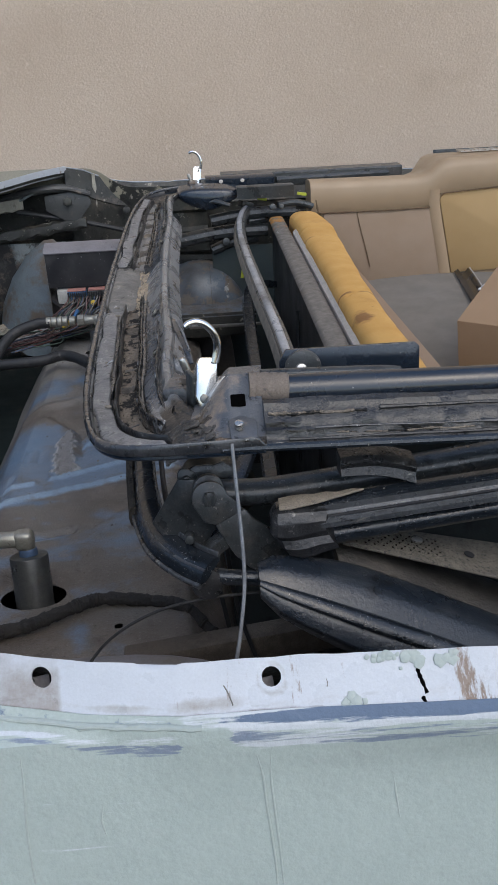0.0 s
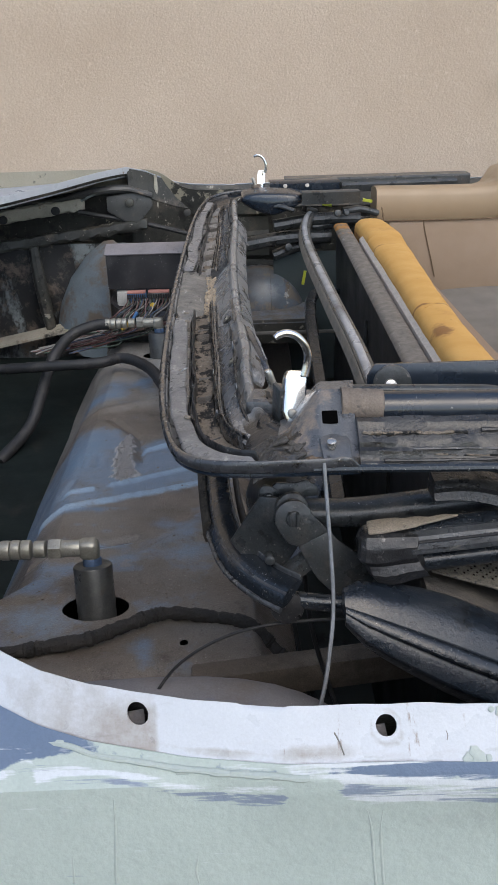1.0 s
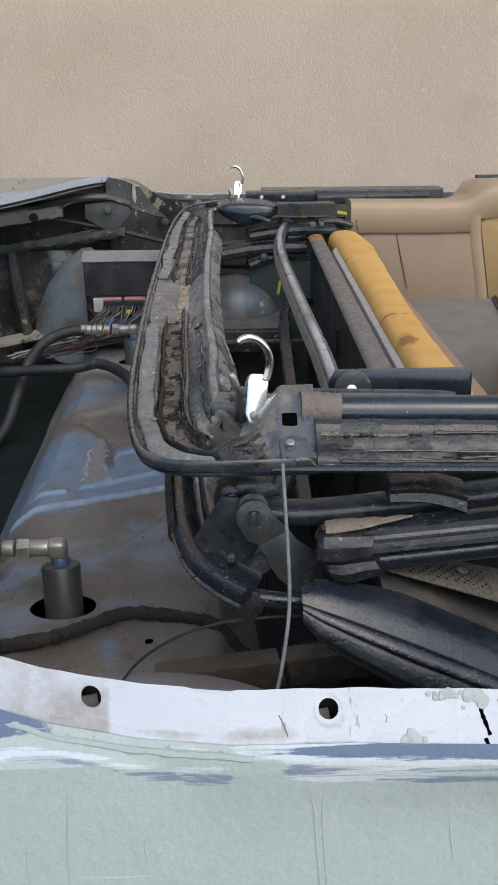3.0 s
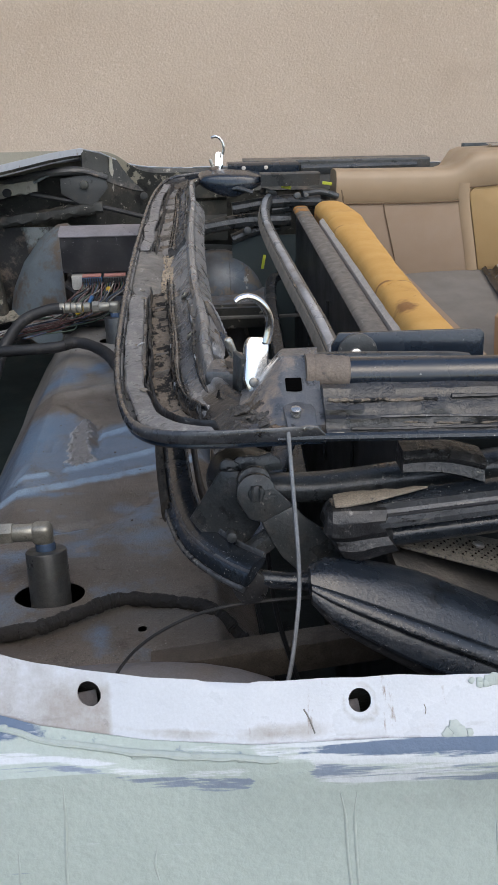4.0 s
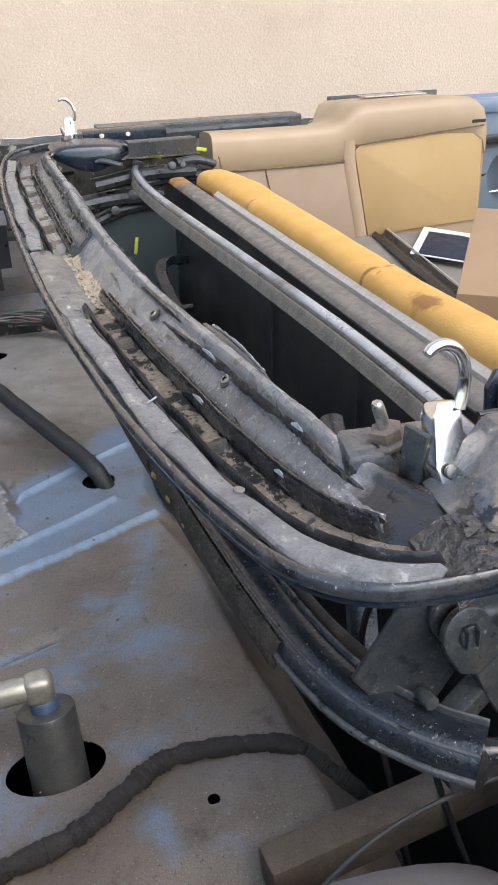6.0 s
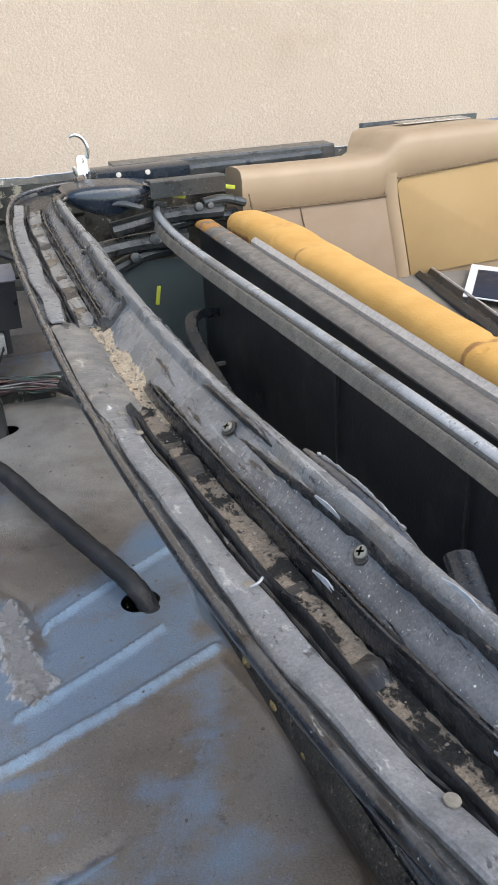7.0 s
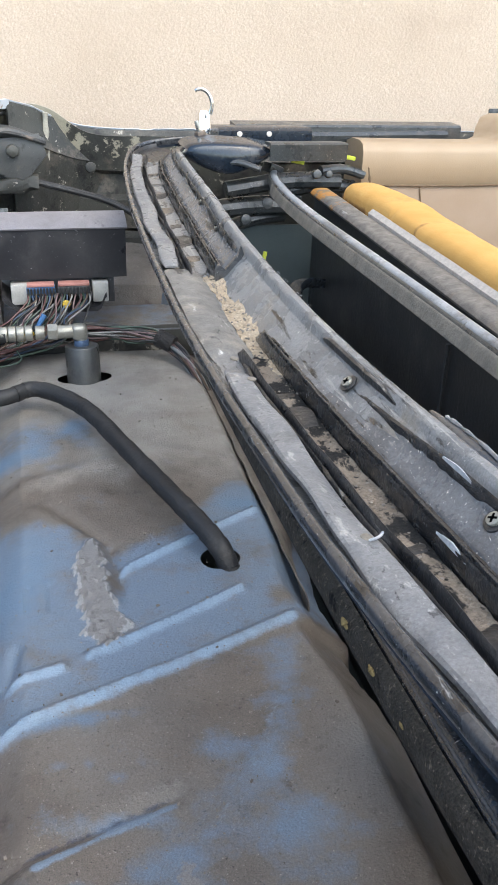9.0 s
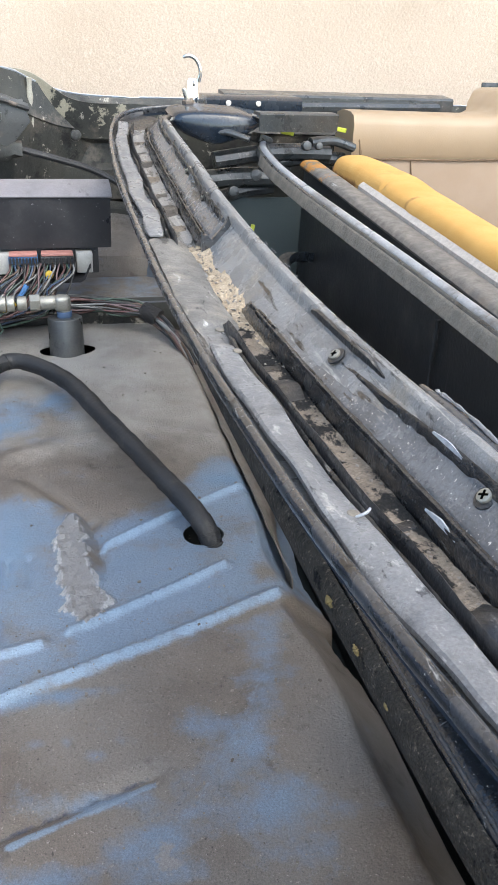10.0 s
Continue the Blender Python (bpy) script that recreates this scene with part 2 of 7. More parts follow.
M["crud_black"] = mat("crud_black", (0.018, 0.017, 0.017), (0.035, 0.032, 0.03), 70, 0.8, bump=1.0, grain=200, grain_depth=0.004, dirt=[((0.15, 0.12, 0.09), 60, 0.62, 0.70)])
M["dome_paint"] = mat("dome_paint", (0.12, 0.15, 0.19), (0.06, 0.062, 0.065), 14, 0.35, bump=0.2, dirt=[((0.15, 0.125, 0.10), 16, 0.48, 0.54), ((0.38, 0.39, 0.38), 24, 0.62, 0.66)])
M["nipple_blue"] = mat("nipple_blue", (0.09, 0.16, 0.30), (0.08, 0.12, 0.2), 60, 0.4, 0.3, bump=0.1)
M["navy_gloss"] = mat("navy_gloss", (0.011, 0.017, 0.027), (0.017, 0.024, 0.036), 18, 0.24, bump=0.12, coat=0.5, dirt=[((0.10, 0.09, 0.08), 16, 0.60, 0.80), FLECK], speck=0.07)
M["black_rubber"] = mat("black_rubber", (0.014, 0.0145, 0.016), (0.034, 0.034, 0.036), 40, 0.35, bump=0.5, speck=0.5, coat=0.2, dirt=[((0.17, 0.163, 0.155), 150, 0.58, 0.66, (1, 0.2, 1)), ((0.007, 0.007, 0.008), 60, 0.55, 0.62, (1, 0.3, 1)), FLECK])
M["grey_rubber"] = mat("grey_rubber", (0.20, 0.20, 0.203), (0.145, 0.145, 0.15), 50, 0.36, bump=0.5, speck=0.3, dirt=[((0.34, 0.33, 0.315), 160, 0.58, 0.64, (1, 0.4, 1)), ((0.045, 0.045, 0.048), 90, 0.61, 0.64, (1, 0.4, 1)), ((0.11, 0.11, 0.113), 30, 0.54, 0.66)])
M["sealant"] = mat("sealant", (0.50, 0.41, 0.30), (0.38, 0.30, 0.21), 90, 0.95, bump=1.0, grain=200, grain_depth=0.005, speck=0.5, dirt=[((0.07, 0.06, 0.05), 60, 0.60, 0.64), ((0.62, 0.54, 0.43), 140, 0.6, 0.70)], spec=0.1)
M["crud"] = mat("crud", (0.235, 0.198, 0.158), (0.165, 0.138, 0.112), 50, 0.9, bump=0.8, grain=220, grain_depth=0.004, speck=0.4, spec=0.15, dirt=[((0.022, 0.022, 0.022), 48, 0.50, 0.54, (1, 0.5, 1)), ((0.36, 0.31, 0.25), 90, 0.60, 0.70), ((0.03, 0.03, 0.03), 200, 0.60, 0.64)])
M["dusty_ledge"] = mat("dusty_ledge", (0.245, 0.215, 0.172), (0.165, 0.146, 0.12), 40, 0.85, bump=0.5, dirt=[((0.05, 0.048, 0.046), 60, 0.6, 0.72), ((0.24, 0.215, 0.18), 120, 0.62, 0.74)])
M["divider"] = mat("divider", (0.0192, 0.0208, 0.0224), (0.032, 0.0328, 0.0336), 8, 0.42, bump=0.2, dirt=[((0.072, 0.0672, 0.0608), 14, 0.52, 0.8), ((0.096, 0.0928, 0.088), 50, 0.64, 0.74, (1, 1, 0.08))], spec=0.35)
M["angle_iron"] = mat("angle_iron", (0.205, 0.190, 0.174), (0.150, 0.139, 0.128), 90, 0.5, 0.2, bump=0.3, dirt=[((0.22, 0.185, 0.15), 20, 0.6, 0.75), ((0.08, 0.075, 0.07), 60, 0.62, 0.72), ((0.42, 0.41, 0.39), 40, 0.64, 0.68, (1, 0.2, 1))], masks=[("rusty", (0.50, 0.24, 0.06), 90, 2.0, 0.5, 0.6)])
M["galvanised"] = mat("galvanised", (0.52, 0.475, 0.43), (0.40, 0.365, 0.33), 200, 0.55, 0.0, bump=0.3, dirt=[((0.26, 0.22, 0.18), 30, 0.6, 0.75), ((0.62, 0.58, 0.54), 60, 0.6, 0.68, (1, 0.15, 1))])
M["old_foam"] = mat("old_foam", (0.34, 0.25, 0.10), (0.22, 0.16, 0.07), 90, 0.9, bump=0.6)
M["foam"] = mat("foam", (0.60, 0.345, 0.10), (0.54, 0.295, 0.075), 16, 0.9, bump=0.4, grain=380, dirt=[((0.40, 0.20, 0.06), 12, 0.60, 0.74), ((0.22, 0.10, 0.04), 70, 0.68, 0.74), ((0.66, 0.42, 0.14), 9, 0.6, 0.8)], masks=[("browned", (0.26, 0.125, 0.04), 60, 1.2, 0.45, 0.75)], speck=0.07)
M["tan_vinyl"] = mat("tan_vinyl", (0.36, 0.262, 0.168), (0.335, 0.242, 0.152), 12, 0.45, bump=0.15, grain=500, dirt=((0.30, 0.22, 0.15), 9, 0.6, 0.85), speck=0.07)
M["tan_cloth"] = mat("tan_cloth", (0.41, 0.275, 0.125), (0.385, 0.255, 0.115), 10, 0.75, bump=0.2, grain=700, speck=0.07)
M["beige_cloth"] = mat("beige_cloth", (0.315, 0.232, 0.165), (0.295, 0.215, 0.15), 14, 0.85, bump=0.2, grain=700, speck=0.07)
M["grey_cloth"] = mat("grey_cloth", (0.19, 0.172, 0.15), (0.165, 0.15, 0.13), 20, 0.9, bump=0.2, grain=600, speck=0.07)
M["chrome"] = mat("chrome", (0.86, 0.86, 0.86), (0.78, 0.78, 0.77), 60, 0.17, 1.0, bump=0.04, rough_var=0.06, speck=0)
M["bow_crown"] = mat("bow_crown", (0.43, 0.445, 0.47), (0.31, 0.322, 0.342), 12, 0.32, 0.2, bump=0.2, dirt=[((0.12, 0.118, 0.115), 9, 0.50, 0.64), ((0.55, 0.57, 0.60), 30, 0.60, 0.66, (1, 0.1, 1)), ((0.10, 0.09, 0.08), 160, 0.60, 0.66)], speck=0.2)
M["zinc"] = mat("zinc", (0.60, 0.58, 0.54), (0.45, 0.43, 0.40), 90, 0.3, 0.9, bump=0.1, speck=0.07)
M["brass_fitting"] = mat("brass_fitting", (0.37, 0.36, 0.315), (0.28, 0.27, 0.235), 60, 0.42, 0.5, bump=0.15, dirt=((0.1, 0.09, 0.08), 80, 0.6, 0.7))
M["cylinder_steel"] = mat("cylinder_steel", (0.17, 0.17, 0.163), (0.115, 0.12, 0.12), 40, 0.36, 0.7, bump=0.15, dirt=[((0.15, 0.13, 0.11), 50, 0.55, 0.75), ((0.05, 0.05, 0.05), 30, 0.6, 0.75)])
M["hose"] = mat("hose", (0.016, 0.017, 0.019), (0.03, 0.03, 0.031), 60, 0.55, bump=0.4, grain=300, dirt=((0.075, 0.07, 0.065), 30, 0.55, 0.75))
M["module_black"] = mat("module_black", (0.02, 0.02, 0.023), (0.034, 0.033, 0.035), 18, 0.4, bump=0.1, dirt=[((0.07, 0.067, 0.066), 9, 0.5, 0.75), ((0.5, 0.49, 0.48), 320, 0.655, 0.67)])
M["white_plastic"] = mat("white_plastic", (0.47, 0.46, 0.43), (0.36, 0.35, 0.32), 40, 0.5, bump=0.1, dirt=((0.2, 0.18, 0.16), 30, 0.6, 0.75))
M["blue_plastic"] = mat("blue_plastic", (0.06, 0.17, 0.38), (0.05, 0.13, 0.28), 60, 0.45, bump=0.1, speck=0.07)
M["red_plastic"] = mat("red_plastic", (0.50, 0.235, 0.195), (0.40, 0.19, 0.16), 60, 0.5, bump=0.1, speck=0.07)
M["yellow_plastic"] = mat("yellow_plastic", (0.6, 0.42, 0.03), (0.5, 0.34, 0.03), 60, 0.5, bump=0.1)
M["tape_green"] = mat("tape_green", (0.55, 0.6, 0.06), (0.45, 0.5, 0.05), 60, 0.5, bump=0.1)
M["cardboard"] = mat("cardboard", (0.335, 0.222, 0.132), (0.31, 0.203, 0.118), 8, 0.85, bump=0.12, grain=350, dirt=((0.5, 0.42, 0.34), 120, 0.70, 0.76), speck=0.07)
M["paper"] = mat("paper", (0.72, 0.73, 0.75), (0.68, 0.69, 0.71), 20, 0.6, bump=0.03, speck=0.07)
M["navy_print"] = mat("navy_print", (0.016, 0.022, 0.040), (0.022, 0.030, 0.052), 40, 0.55, bump=0.03, spec=0.25)
M["ink"] = mat("ink", (0.03, 0.03, 0.035), (0.05, 0.05, 0.05), 60, 0.7, bump=0.02, spec=0.1)
M["steel_wire"] = mat("steel_wire", (0.22, 0.22, 0.22), (0.15, 0.15, 0.15), 90, 0.4, 0.5, bump=0.05)
M["door_blue"] = mat("door_blue", (0.16, 0.22, 0.30), (0.20, 0.25, 0.32), 12, 0.4, bump=0.1, dirt=((0.32, 0.32, 0.30), 40, 0.62, 0.75), speck=0.07)
M["deck_blue"] = mat("deck_blue", (0.36, 0.385, 0.44), (0.33, 0.35, 0.40), 6, 0.35, bump=0.05, speck=0.05, dirt=[((0.45, 0.46, 0.48), 12, 0.6, 0.8)])
M["arch_paint"] = mat("arch_paint", (0.20, 0.245, 0.28), (0.13, 0.15, 0.17), 8, 0.45, bump=0.3, dirt=[((0.15, 0.12, 0.095), 11, 0.48, 0.58), ((0.30, 0.31, 0.31), 30, 0.62, 0.70)])
M["crumb"] = mat("crumb", (0.26, 0.23, 0.20), (0.08, 0.07, 0.06), 25, 0.9, bump=0.2)
M["seam_dark"] = mat("seam_dark", (0.16, 0.105, 0.06), (0.12, 0.08, 0.045), 40, 0.8, bump=0.1)
M["dusty_web"] = mat("dusty_web", (0.19, 0.182, 0.17), (0.125, 0.12, 0.114), 30, 0.5, bump=0.5, grain=300, speck=0.4, dirt=[((0.50, 0.485, 0.46), 60, 0.58, 0.64, (1, 0.35, 1)), ((0.035, 0.034, 0.034), 70, 0.58, 0.62, (1, 0.3, 1)), ((0.28, 0.25, 0.21), 20, 0.52, 0.68)])
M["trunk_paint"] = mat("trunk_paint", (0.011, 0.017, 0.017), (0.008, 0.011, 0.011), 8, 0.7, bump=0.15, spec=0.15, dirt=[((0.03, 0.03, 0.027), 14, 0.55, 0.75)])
M["module_top"] = mat("module_top", (0.22, 0.205, 0.215), (0.16, 0.15, 0.155), 20, 0.5, bump=0.15, dirt=[((0.07, 0.065, 0.07), 30, 0.6, 0.68)])
M["olive_black"] = mat("olive_black", (0.026, 0.025, 0.019), (0.015, 0.0145, 0.012), 18, 0.35, bump=0.2, dirt=[((0.10, 0.09, 0.07), 30, 0.55, 0.7)])
M["grey_green"] = mat("grey_green", (0.065, 0.085, 0.09), (0.05, 0.063, 0.068), 8, 0.45, bump=0.1, dirt=((0.09, 0.085, 0.075), 12, 0.55, 0.8))
M["lichen"] = mat("lichen", (0.10, 0.075, 0.05), (0.16, 0.12, 0.085), 80, 0.95, bump=0.6)
M["chip"] = mat("chip", (0.72, 0.68, 0.62), (0.66, 0.62, 0.56), 80, 0.9, bump=0.4)
M["pale_scrape"] = mat("pale_scrape", (0.50, 0.51, 0.53), (0.3, 0.31, 0.33), 120, 0.5, bump=0.2)


# ---- building tools ----
def crisp(me, angle=35):
    """Smooth shading with hard edges past the angle."""
    me.polygons.foreach_set("use_smooth", [True] * len(me.polygons))
    me.set_sharp_from_angle(angle=radians(angle))


def thing(name, label, category, at=(0, 0, 0), group="", kind=""):
    ob = new(name)
    ob.location = at
    ob.empty_display_size = 0.02
    return tagged(ob, label, category, group, kind)


def part(name, bm, material, parent=None, label="", angle=35):
    bmesh.ops.recalc_face_normals(bm, faces=bm.faces)
    me = bpy.data.meshes.new(name)
    bm.to_mesh(me)
    bm.free()
    crisp(me, angle)
    for m in material if isinstance(material, (list, tuple)) else [material]:
        me.materials.append(M[m])
    ob = new(name, me)
    if parent:
        ob.parent = parent
        if parent.parent is None:
            ob.matrix_parent_inverse = Matrix.Translation(-parent.location)
    return tagged(ob, label)


def solo(name, bm, material, label, category, kind="", group="", angle=35):
    return tagged(part(name, bm, material, None, label, angle), label, category, group, kind)


def spline(pts, n=8):
    """Points along a smooth curve through pts (any dimension)."""
    P = [np.array(p, float) for p in pts]
    P = [2 * P[0] - P[1]] + P + [2 * P[-1] - P[-2]]
    out = []
    for i in range(1, len(P) - 2):
        a, b, c, d = P[i - 1:i + 3]
        for k in range(n):
            t = k / n
            out.append(0.5 * (2 * b + (c - a) * t + (2 * a - 5 * b + 4 * c - d) * t * t + (3 * b - a - 3 * c + d) * t ** 3))
    out.append(P[-2])
    return out


def loft(rings, closed=True, caps=True, bm=None):
    bm = bm or bmesh.new()
    vs = [[bm.verts.new(tuple(p)) for p in r] for r in rings]
    n = len(rings[0])
    for a, b in zip(vs, vs[1:]):
        for i in range(n if closed else n - 1):
            j = (i + 1) % n
            bm.faces.new((a[i], a[j], b[j], b[i]))
    if closed and caps:
        bm.faces.new(vs[0])
        bm.faces.new(vs[-1])
    return bm


def tube(pts, r, sides=10, n=6, bm=None, wob=0.0, flat=1.0):
    """A round bar through pts; r: a radius or one per point."""
    rs = list(r) if isinstance(r, (list, tuple)) else [r] * len(pts)
    path = spline([(*p, q) for p, q in zip(pts, rs)], n) if len(pts) > 2 else [np.array((*p, q), float) for p, q in zip(pts, rs)]
    rings = []
    up = None
    for i, p in enumerate(path):
        d = Vector(path[min(i + 1, len(path) - 1)][:3] - path[max(i - 1, 0)][:3]).normalized()
        if up is None:
            up = Vector((0, 0, 1)) if abs(d.z) < 0.9 else Vector((0, 1, 0))
        side = d.cross(up).normalized()
        up = side.cross(d).normalized()
        q = p[3] * (1 + wob * (random.random() - 0.5))
        rings.append([Vector(p[:3]) + side * (q * math.cos(a)) + up * (q * flat * math.sin(a)) for a in (2 * math.pi * k / sides for k in range(sides))])
    return loft(rings, bm=bm)


def block(size, at=(0, 0, 0), turn=(0, 0, 0), bevel=0.002, bm=None, seg=2):
    """A bevelled box of that size at a place, turned by degrees."""
    one = bmesh.new()
    bmesh.ops.create_cube(one, size=1)
    bmesh.ops.scale(one, vec=size, verts=one.verts)
    if bevel:
        bmesh.ops.bevel(one, geom=list(one.edges), offset=bevel, segments=seg, affect="EDGES", profile=0.5)
    one.transform(pose(*at, *turn))
    return merge(bm, one)


def merge(bm, one):
    if bm is None:
        return one
    me = bpy.data.meshes.new("tmp")
    one.to_mesh(me)
    one.free()
    bm.from_mesh(me)
    bpy.data.meshes.remove(me)
    return bm


def drum(r, h, at, axis=(0, 0, 1), sides=24, bevel=0.001, bm=None, r2=None):
    """A bevelled disc or cylinder whose middle is at a place."""
    one = bmesh.new()
    bmesh.ops.create_cone(one, cap_ends=True, segments=sides, radius1=r, radius2=r if r2 is None else r2, depth=h)
    if bevel:
        rim = [e for e in one.edges if len(e.link_faces) == 2 and any(len(f.verts) > 4 for f in e.link_faces)]
        bmesh.ops.bevel(one, geom=rim, offset=bevel, segments=2, affect="EDGES", profile=0.5)
    one.transform(Matrix.Translation(at) @ Vector(axis).to_track_quat("Z", "Y").to_matrix().to_4x4())
    return merge(bm, one)


def slab(outline, thick, m, bevel=0.001, bm=None):
    """A plate: an outline in its own xy plane, thickened downwards, placed by the matrix m."""
    one = bmesh.new()
    vs = [one.verts.new((x, y, 0)) for x, y in outline]
    f = one.faces.new(vs)
    ext = bmesh.ops.extrude_face_region(one, geom=[f])
    bmesh.ops.translate(one, vec=(0, 0, -thick), verts=[v for v in ext["geom"] if isinstance(v, bmesh.types.BMVert)])
    if bevel:
        bmesh.ops.bevel(one, geom=list(one.edges), offset=bevel, segments=2, affect="EDGES", profile=0.5)
    one.transform(m)
    return merge(bm, one)


def rounded(profile, n=4):
    """A closed profile drawn as a smooth loop through its points."""
    P = [np.array(p, float) for p in profile]
    m = len(P)
    out = []
    for i in range(m):
        a, b, c, d = P[i - 1], P[i], P[(i + 1) % m], P[(i + 2) % m]
        for k in range(n):
            t = k / n
            out.append(tuple(0.5 * (2 * b + (c - a) * t + (2 * a - 5 * b + 4 * c - d) * t * t + (3 * b - a - 3 * c + d) * t ** 3)))
    return out


def axes(origin, ex, ey):
    """A frame from an origin, its x direction and a direction near its y."""
    ex = Vector(ex).normalized()
    ez = ex.cross(Vector(ey)).normalized()
    ey = ez.cross(ex)
    m = Matrix((ex, ey, ez)).transposed().to_4x4()
    m.translation = origin
    return m


def sheet(us, vs, place, holes=(), thick=0.0):
    """A surface over a grid of (u, v), put in space by place(u, v), with clean oval holes (u, v, ru, rv)."""
    UV = {(i, j): (u, v) for i, u in enumerate(us) for j, v in enumerate(vs)}
    keep, cut = [], set()
    for i in range(len(us) - 1):
        for j in range(len(vs) - 1):
            c = [(i, j), (i + 1, j), (i + 1, j + 1), (i, j + 1)]
            u, v = sum(UV[k][0] for k in c) / 4, sum(UV[k][1] for k in c) / 4
            if any(((u - a) / ru) ** 2 + ((v - b) / rv) ** 2 < 1 for a, b, ru, rv in holes):
                cut.update(c)
            else:
                keep.append(c)
    for k in cut:
        u, v = UV[k]
        a, b, ru, rv = min(holes, key=lambda h: ((u - h[0]) / h[2]) ** 2 + ((v - h[1]) / h[3]) ** 2)
        q = math.hypot((u - a) / ru, (v - b) / rv)
        if q > 1e-6:
            UV[k] = (a + (u - a) / q, b + (v - b) / q)
    used = {k for c in keep for k in c}
    bm = bmesh.new()
    V = {k: bm.verts.new(tuple(place(*UV[k]))) for k in used}
    for c in keep:
        bm.faces.new([V[k] for k in c])
    bm.normal_update()
    if thick:
        bmesh.ops.solidify(bm, geom=list(bm.faces), thickness=thick)
    return bm


def stain(ob, name, value):
    """Store value(x, y, z) on the points of a mesh, for paint, dirt and painted-in light or shade that have a shape of
    their own.
    """
    me = ob.data
    at = me.attributes.new(name, "FLOAT", "POINT")
    at.data.foreach_set("value", [value(*v.co) for v in me.vertices])


def steps(a, b, d):
    return list(np.linspace(a, b, max(2, int(round((b - a) / d)) + 1)))


def curve(table, x):
    """Smooth interpolation in rows of (x, values...)."""
    T = np.array(table)
    return [float(np.interp(x, T[:, 0], T[:, k])) for k in range(1, T.shape[1])]


MIRROR = Matrix.Translation((0, 1.235, 0)) @ Matrix.Diagonal((1, -1, 1, 1)) @ Matrix.Translation((0, -1.235, 0))

# ---- setting ----
bm = sheet(steps(-6, 8, 0.5), steps(-8, 3.2, 0.5), lambda x, y: (x, y, 0.006 * noise.noise((x, y, 0))))
solo("ground", bm, "ground", "dusty grey-brown concrete yard beside the wall", "ground", "structure")
bm = sheet(steps(-6, 8, 0.1), steps(0, 4, 0.1), lambda x, z: (x, 3.15 + 0.004 * noise.noise((x * 3, z * 3, 0)), z))
bmesh.ops.solidify(bm, geom=list(bm.faces), thickness=-0.2)
solo("wall_north", bm, "stucco", "beige rough stucco wall behind the stripped car", "wall", "structure")

wall = bpy.data.objects["wall_north"]


def fleck(name, x, z, r, material, label=""):
    out = [(r * (0.6 + 0.7 * random.random()) * math.cos(a), r * (0.5 + 0.6 * random.random()) * math.sin(a)) for a in (2 * math.pi * k / 9 for k in range(9))]
    part(name, slab(out, 0.003, axes((x, 3.1445, z), (1, 0, 0), (0, 0, 1)), 0.0005), material, wall, label)


for x, z, r in ((0.666, 1.259, 0.006), (0.478, 1.083, 0.008), (0.454, 1.069, 0.008), (0.479, 1.224, 0.006), (0.382, 0.867, 0.006), (0.78, 0.952, 0.005), (0.698, 1.119, 0.005), (0.30, 1.16, 0.004), (0.95, 1.13, 0.005), (1.15, 1.05, 0.004)):
    fleck("chip", x, z, r, "chip", "pale chipped spot")
fleck("mark", 0.38, 0.937, 0.009, "lichen", "small dark mark")
fleck("mark", 0.39, 0.943, 0.006, "lichen")
for k in range(16):
    fleck("lichen_patch", 0.03 + random.gauss(0, 0.025), 0.825 + random.gauss(0, 0.008), random.uniform(0.003, 0.009), "lichen", "dark lichen patch")

# ---- car shell ----
car = thing("car_shell", "stripped convertible car body with white primer and grey-green filler", "car", (0.0, 1.235, 0.0))

# top edge of the quarter panel: x, y, z
EDGE = [(-0.80, 0.98, 0.985), (-0.5, 0.79, 1.0), (-0.42, 0.68, 1.006), (-0.34, 0.55, 1.013), (-0.29, 0.475, 1.014), (-0.251, 0.435, 1.0), (-0.231, 0.418, 0.988), (-0.21, 0.404, 0.978), (-0.19, 0.392, 0.970),
        (-0.17, 0.383, 0.965), (-0.145, 0.376, 0.961), (-0.1, 0.367, 0.958), (-0.056, 0.361, 0.957), (0.0, 0.360, 0.957), (0.1, 0.355, 0.956), (0.4, 0.348, 0.954), (0.9, 0.34, 0.952)]


def blobs(x, y, spots):
    return max(math.exp(-((x - bx) / rx) ** 2 - ((y - by) / ry) ** 2) for bx, by, rx, ry in spots)


def edge_at(x):
    return curve(EDGE, x)


FLANGE_W = 0.028
SLOPE = (-0.64, -0.77)


def flange_point(x, v):
    """v metres down the sloped flange from its top edge."""
    y, z = edge_at(x)
    z += 0.0006 * noise.noise((x * 60, 0, 0)) if v < 0.004 else 0
    if v < 0.003:
        z -= 0.0008 * (1 - v / 0.003) * (math.tanh((x + 0.076) / 0.0012) - math.tanh((x + 0.0535) / 0.0012))
    return (x, y + SLOPE[0] * v, z + SLOPE[1] * v + 0.0004 * noise.noise((x * 40, v * 40, 3)))


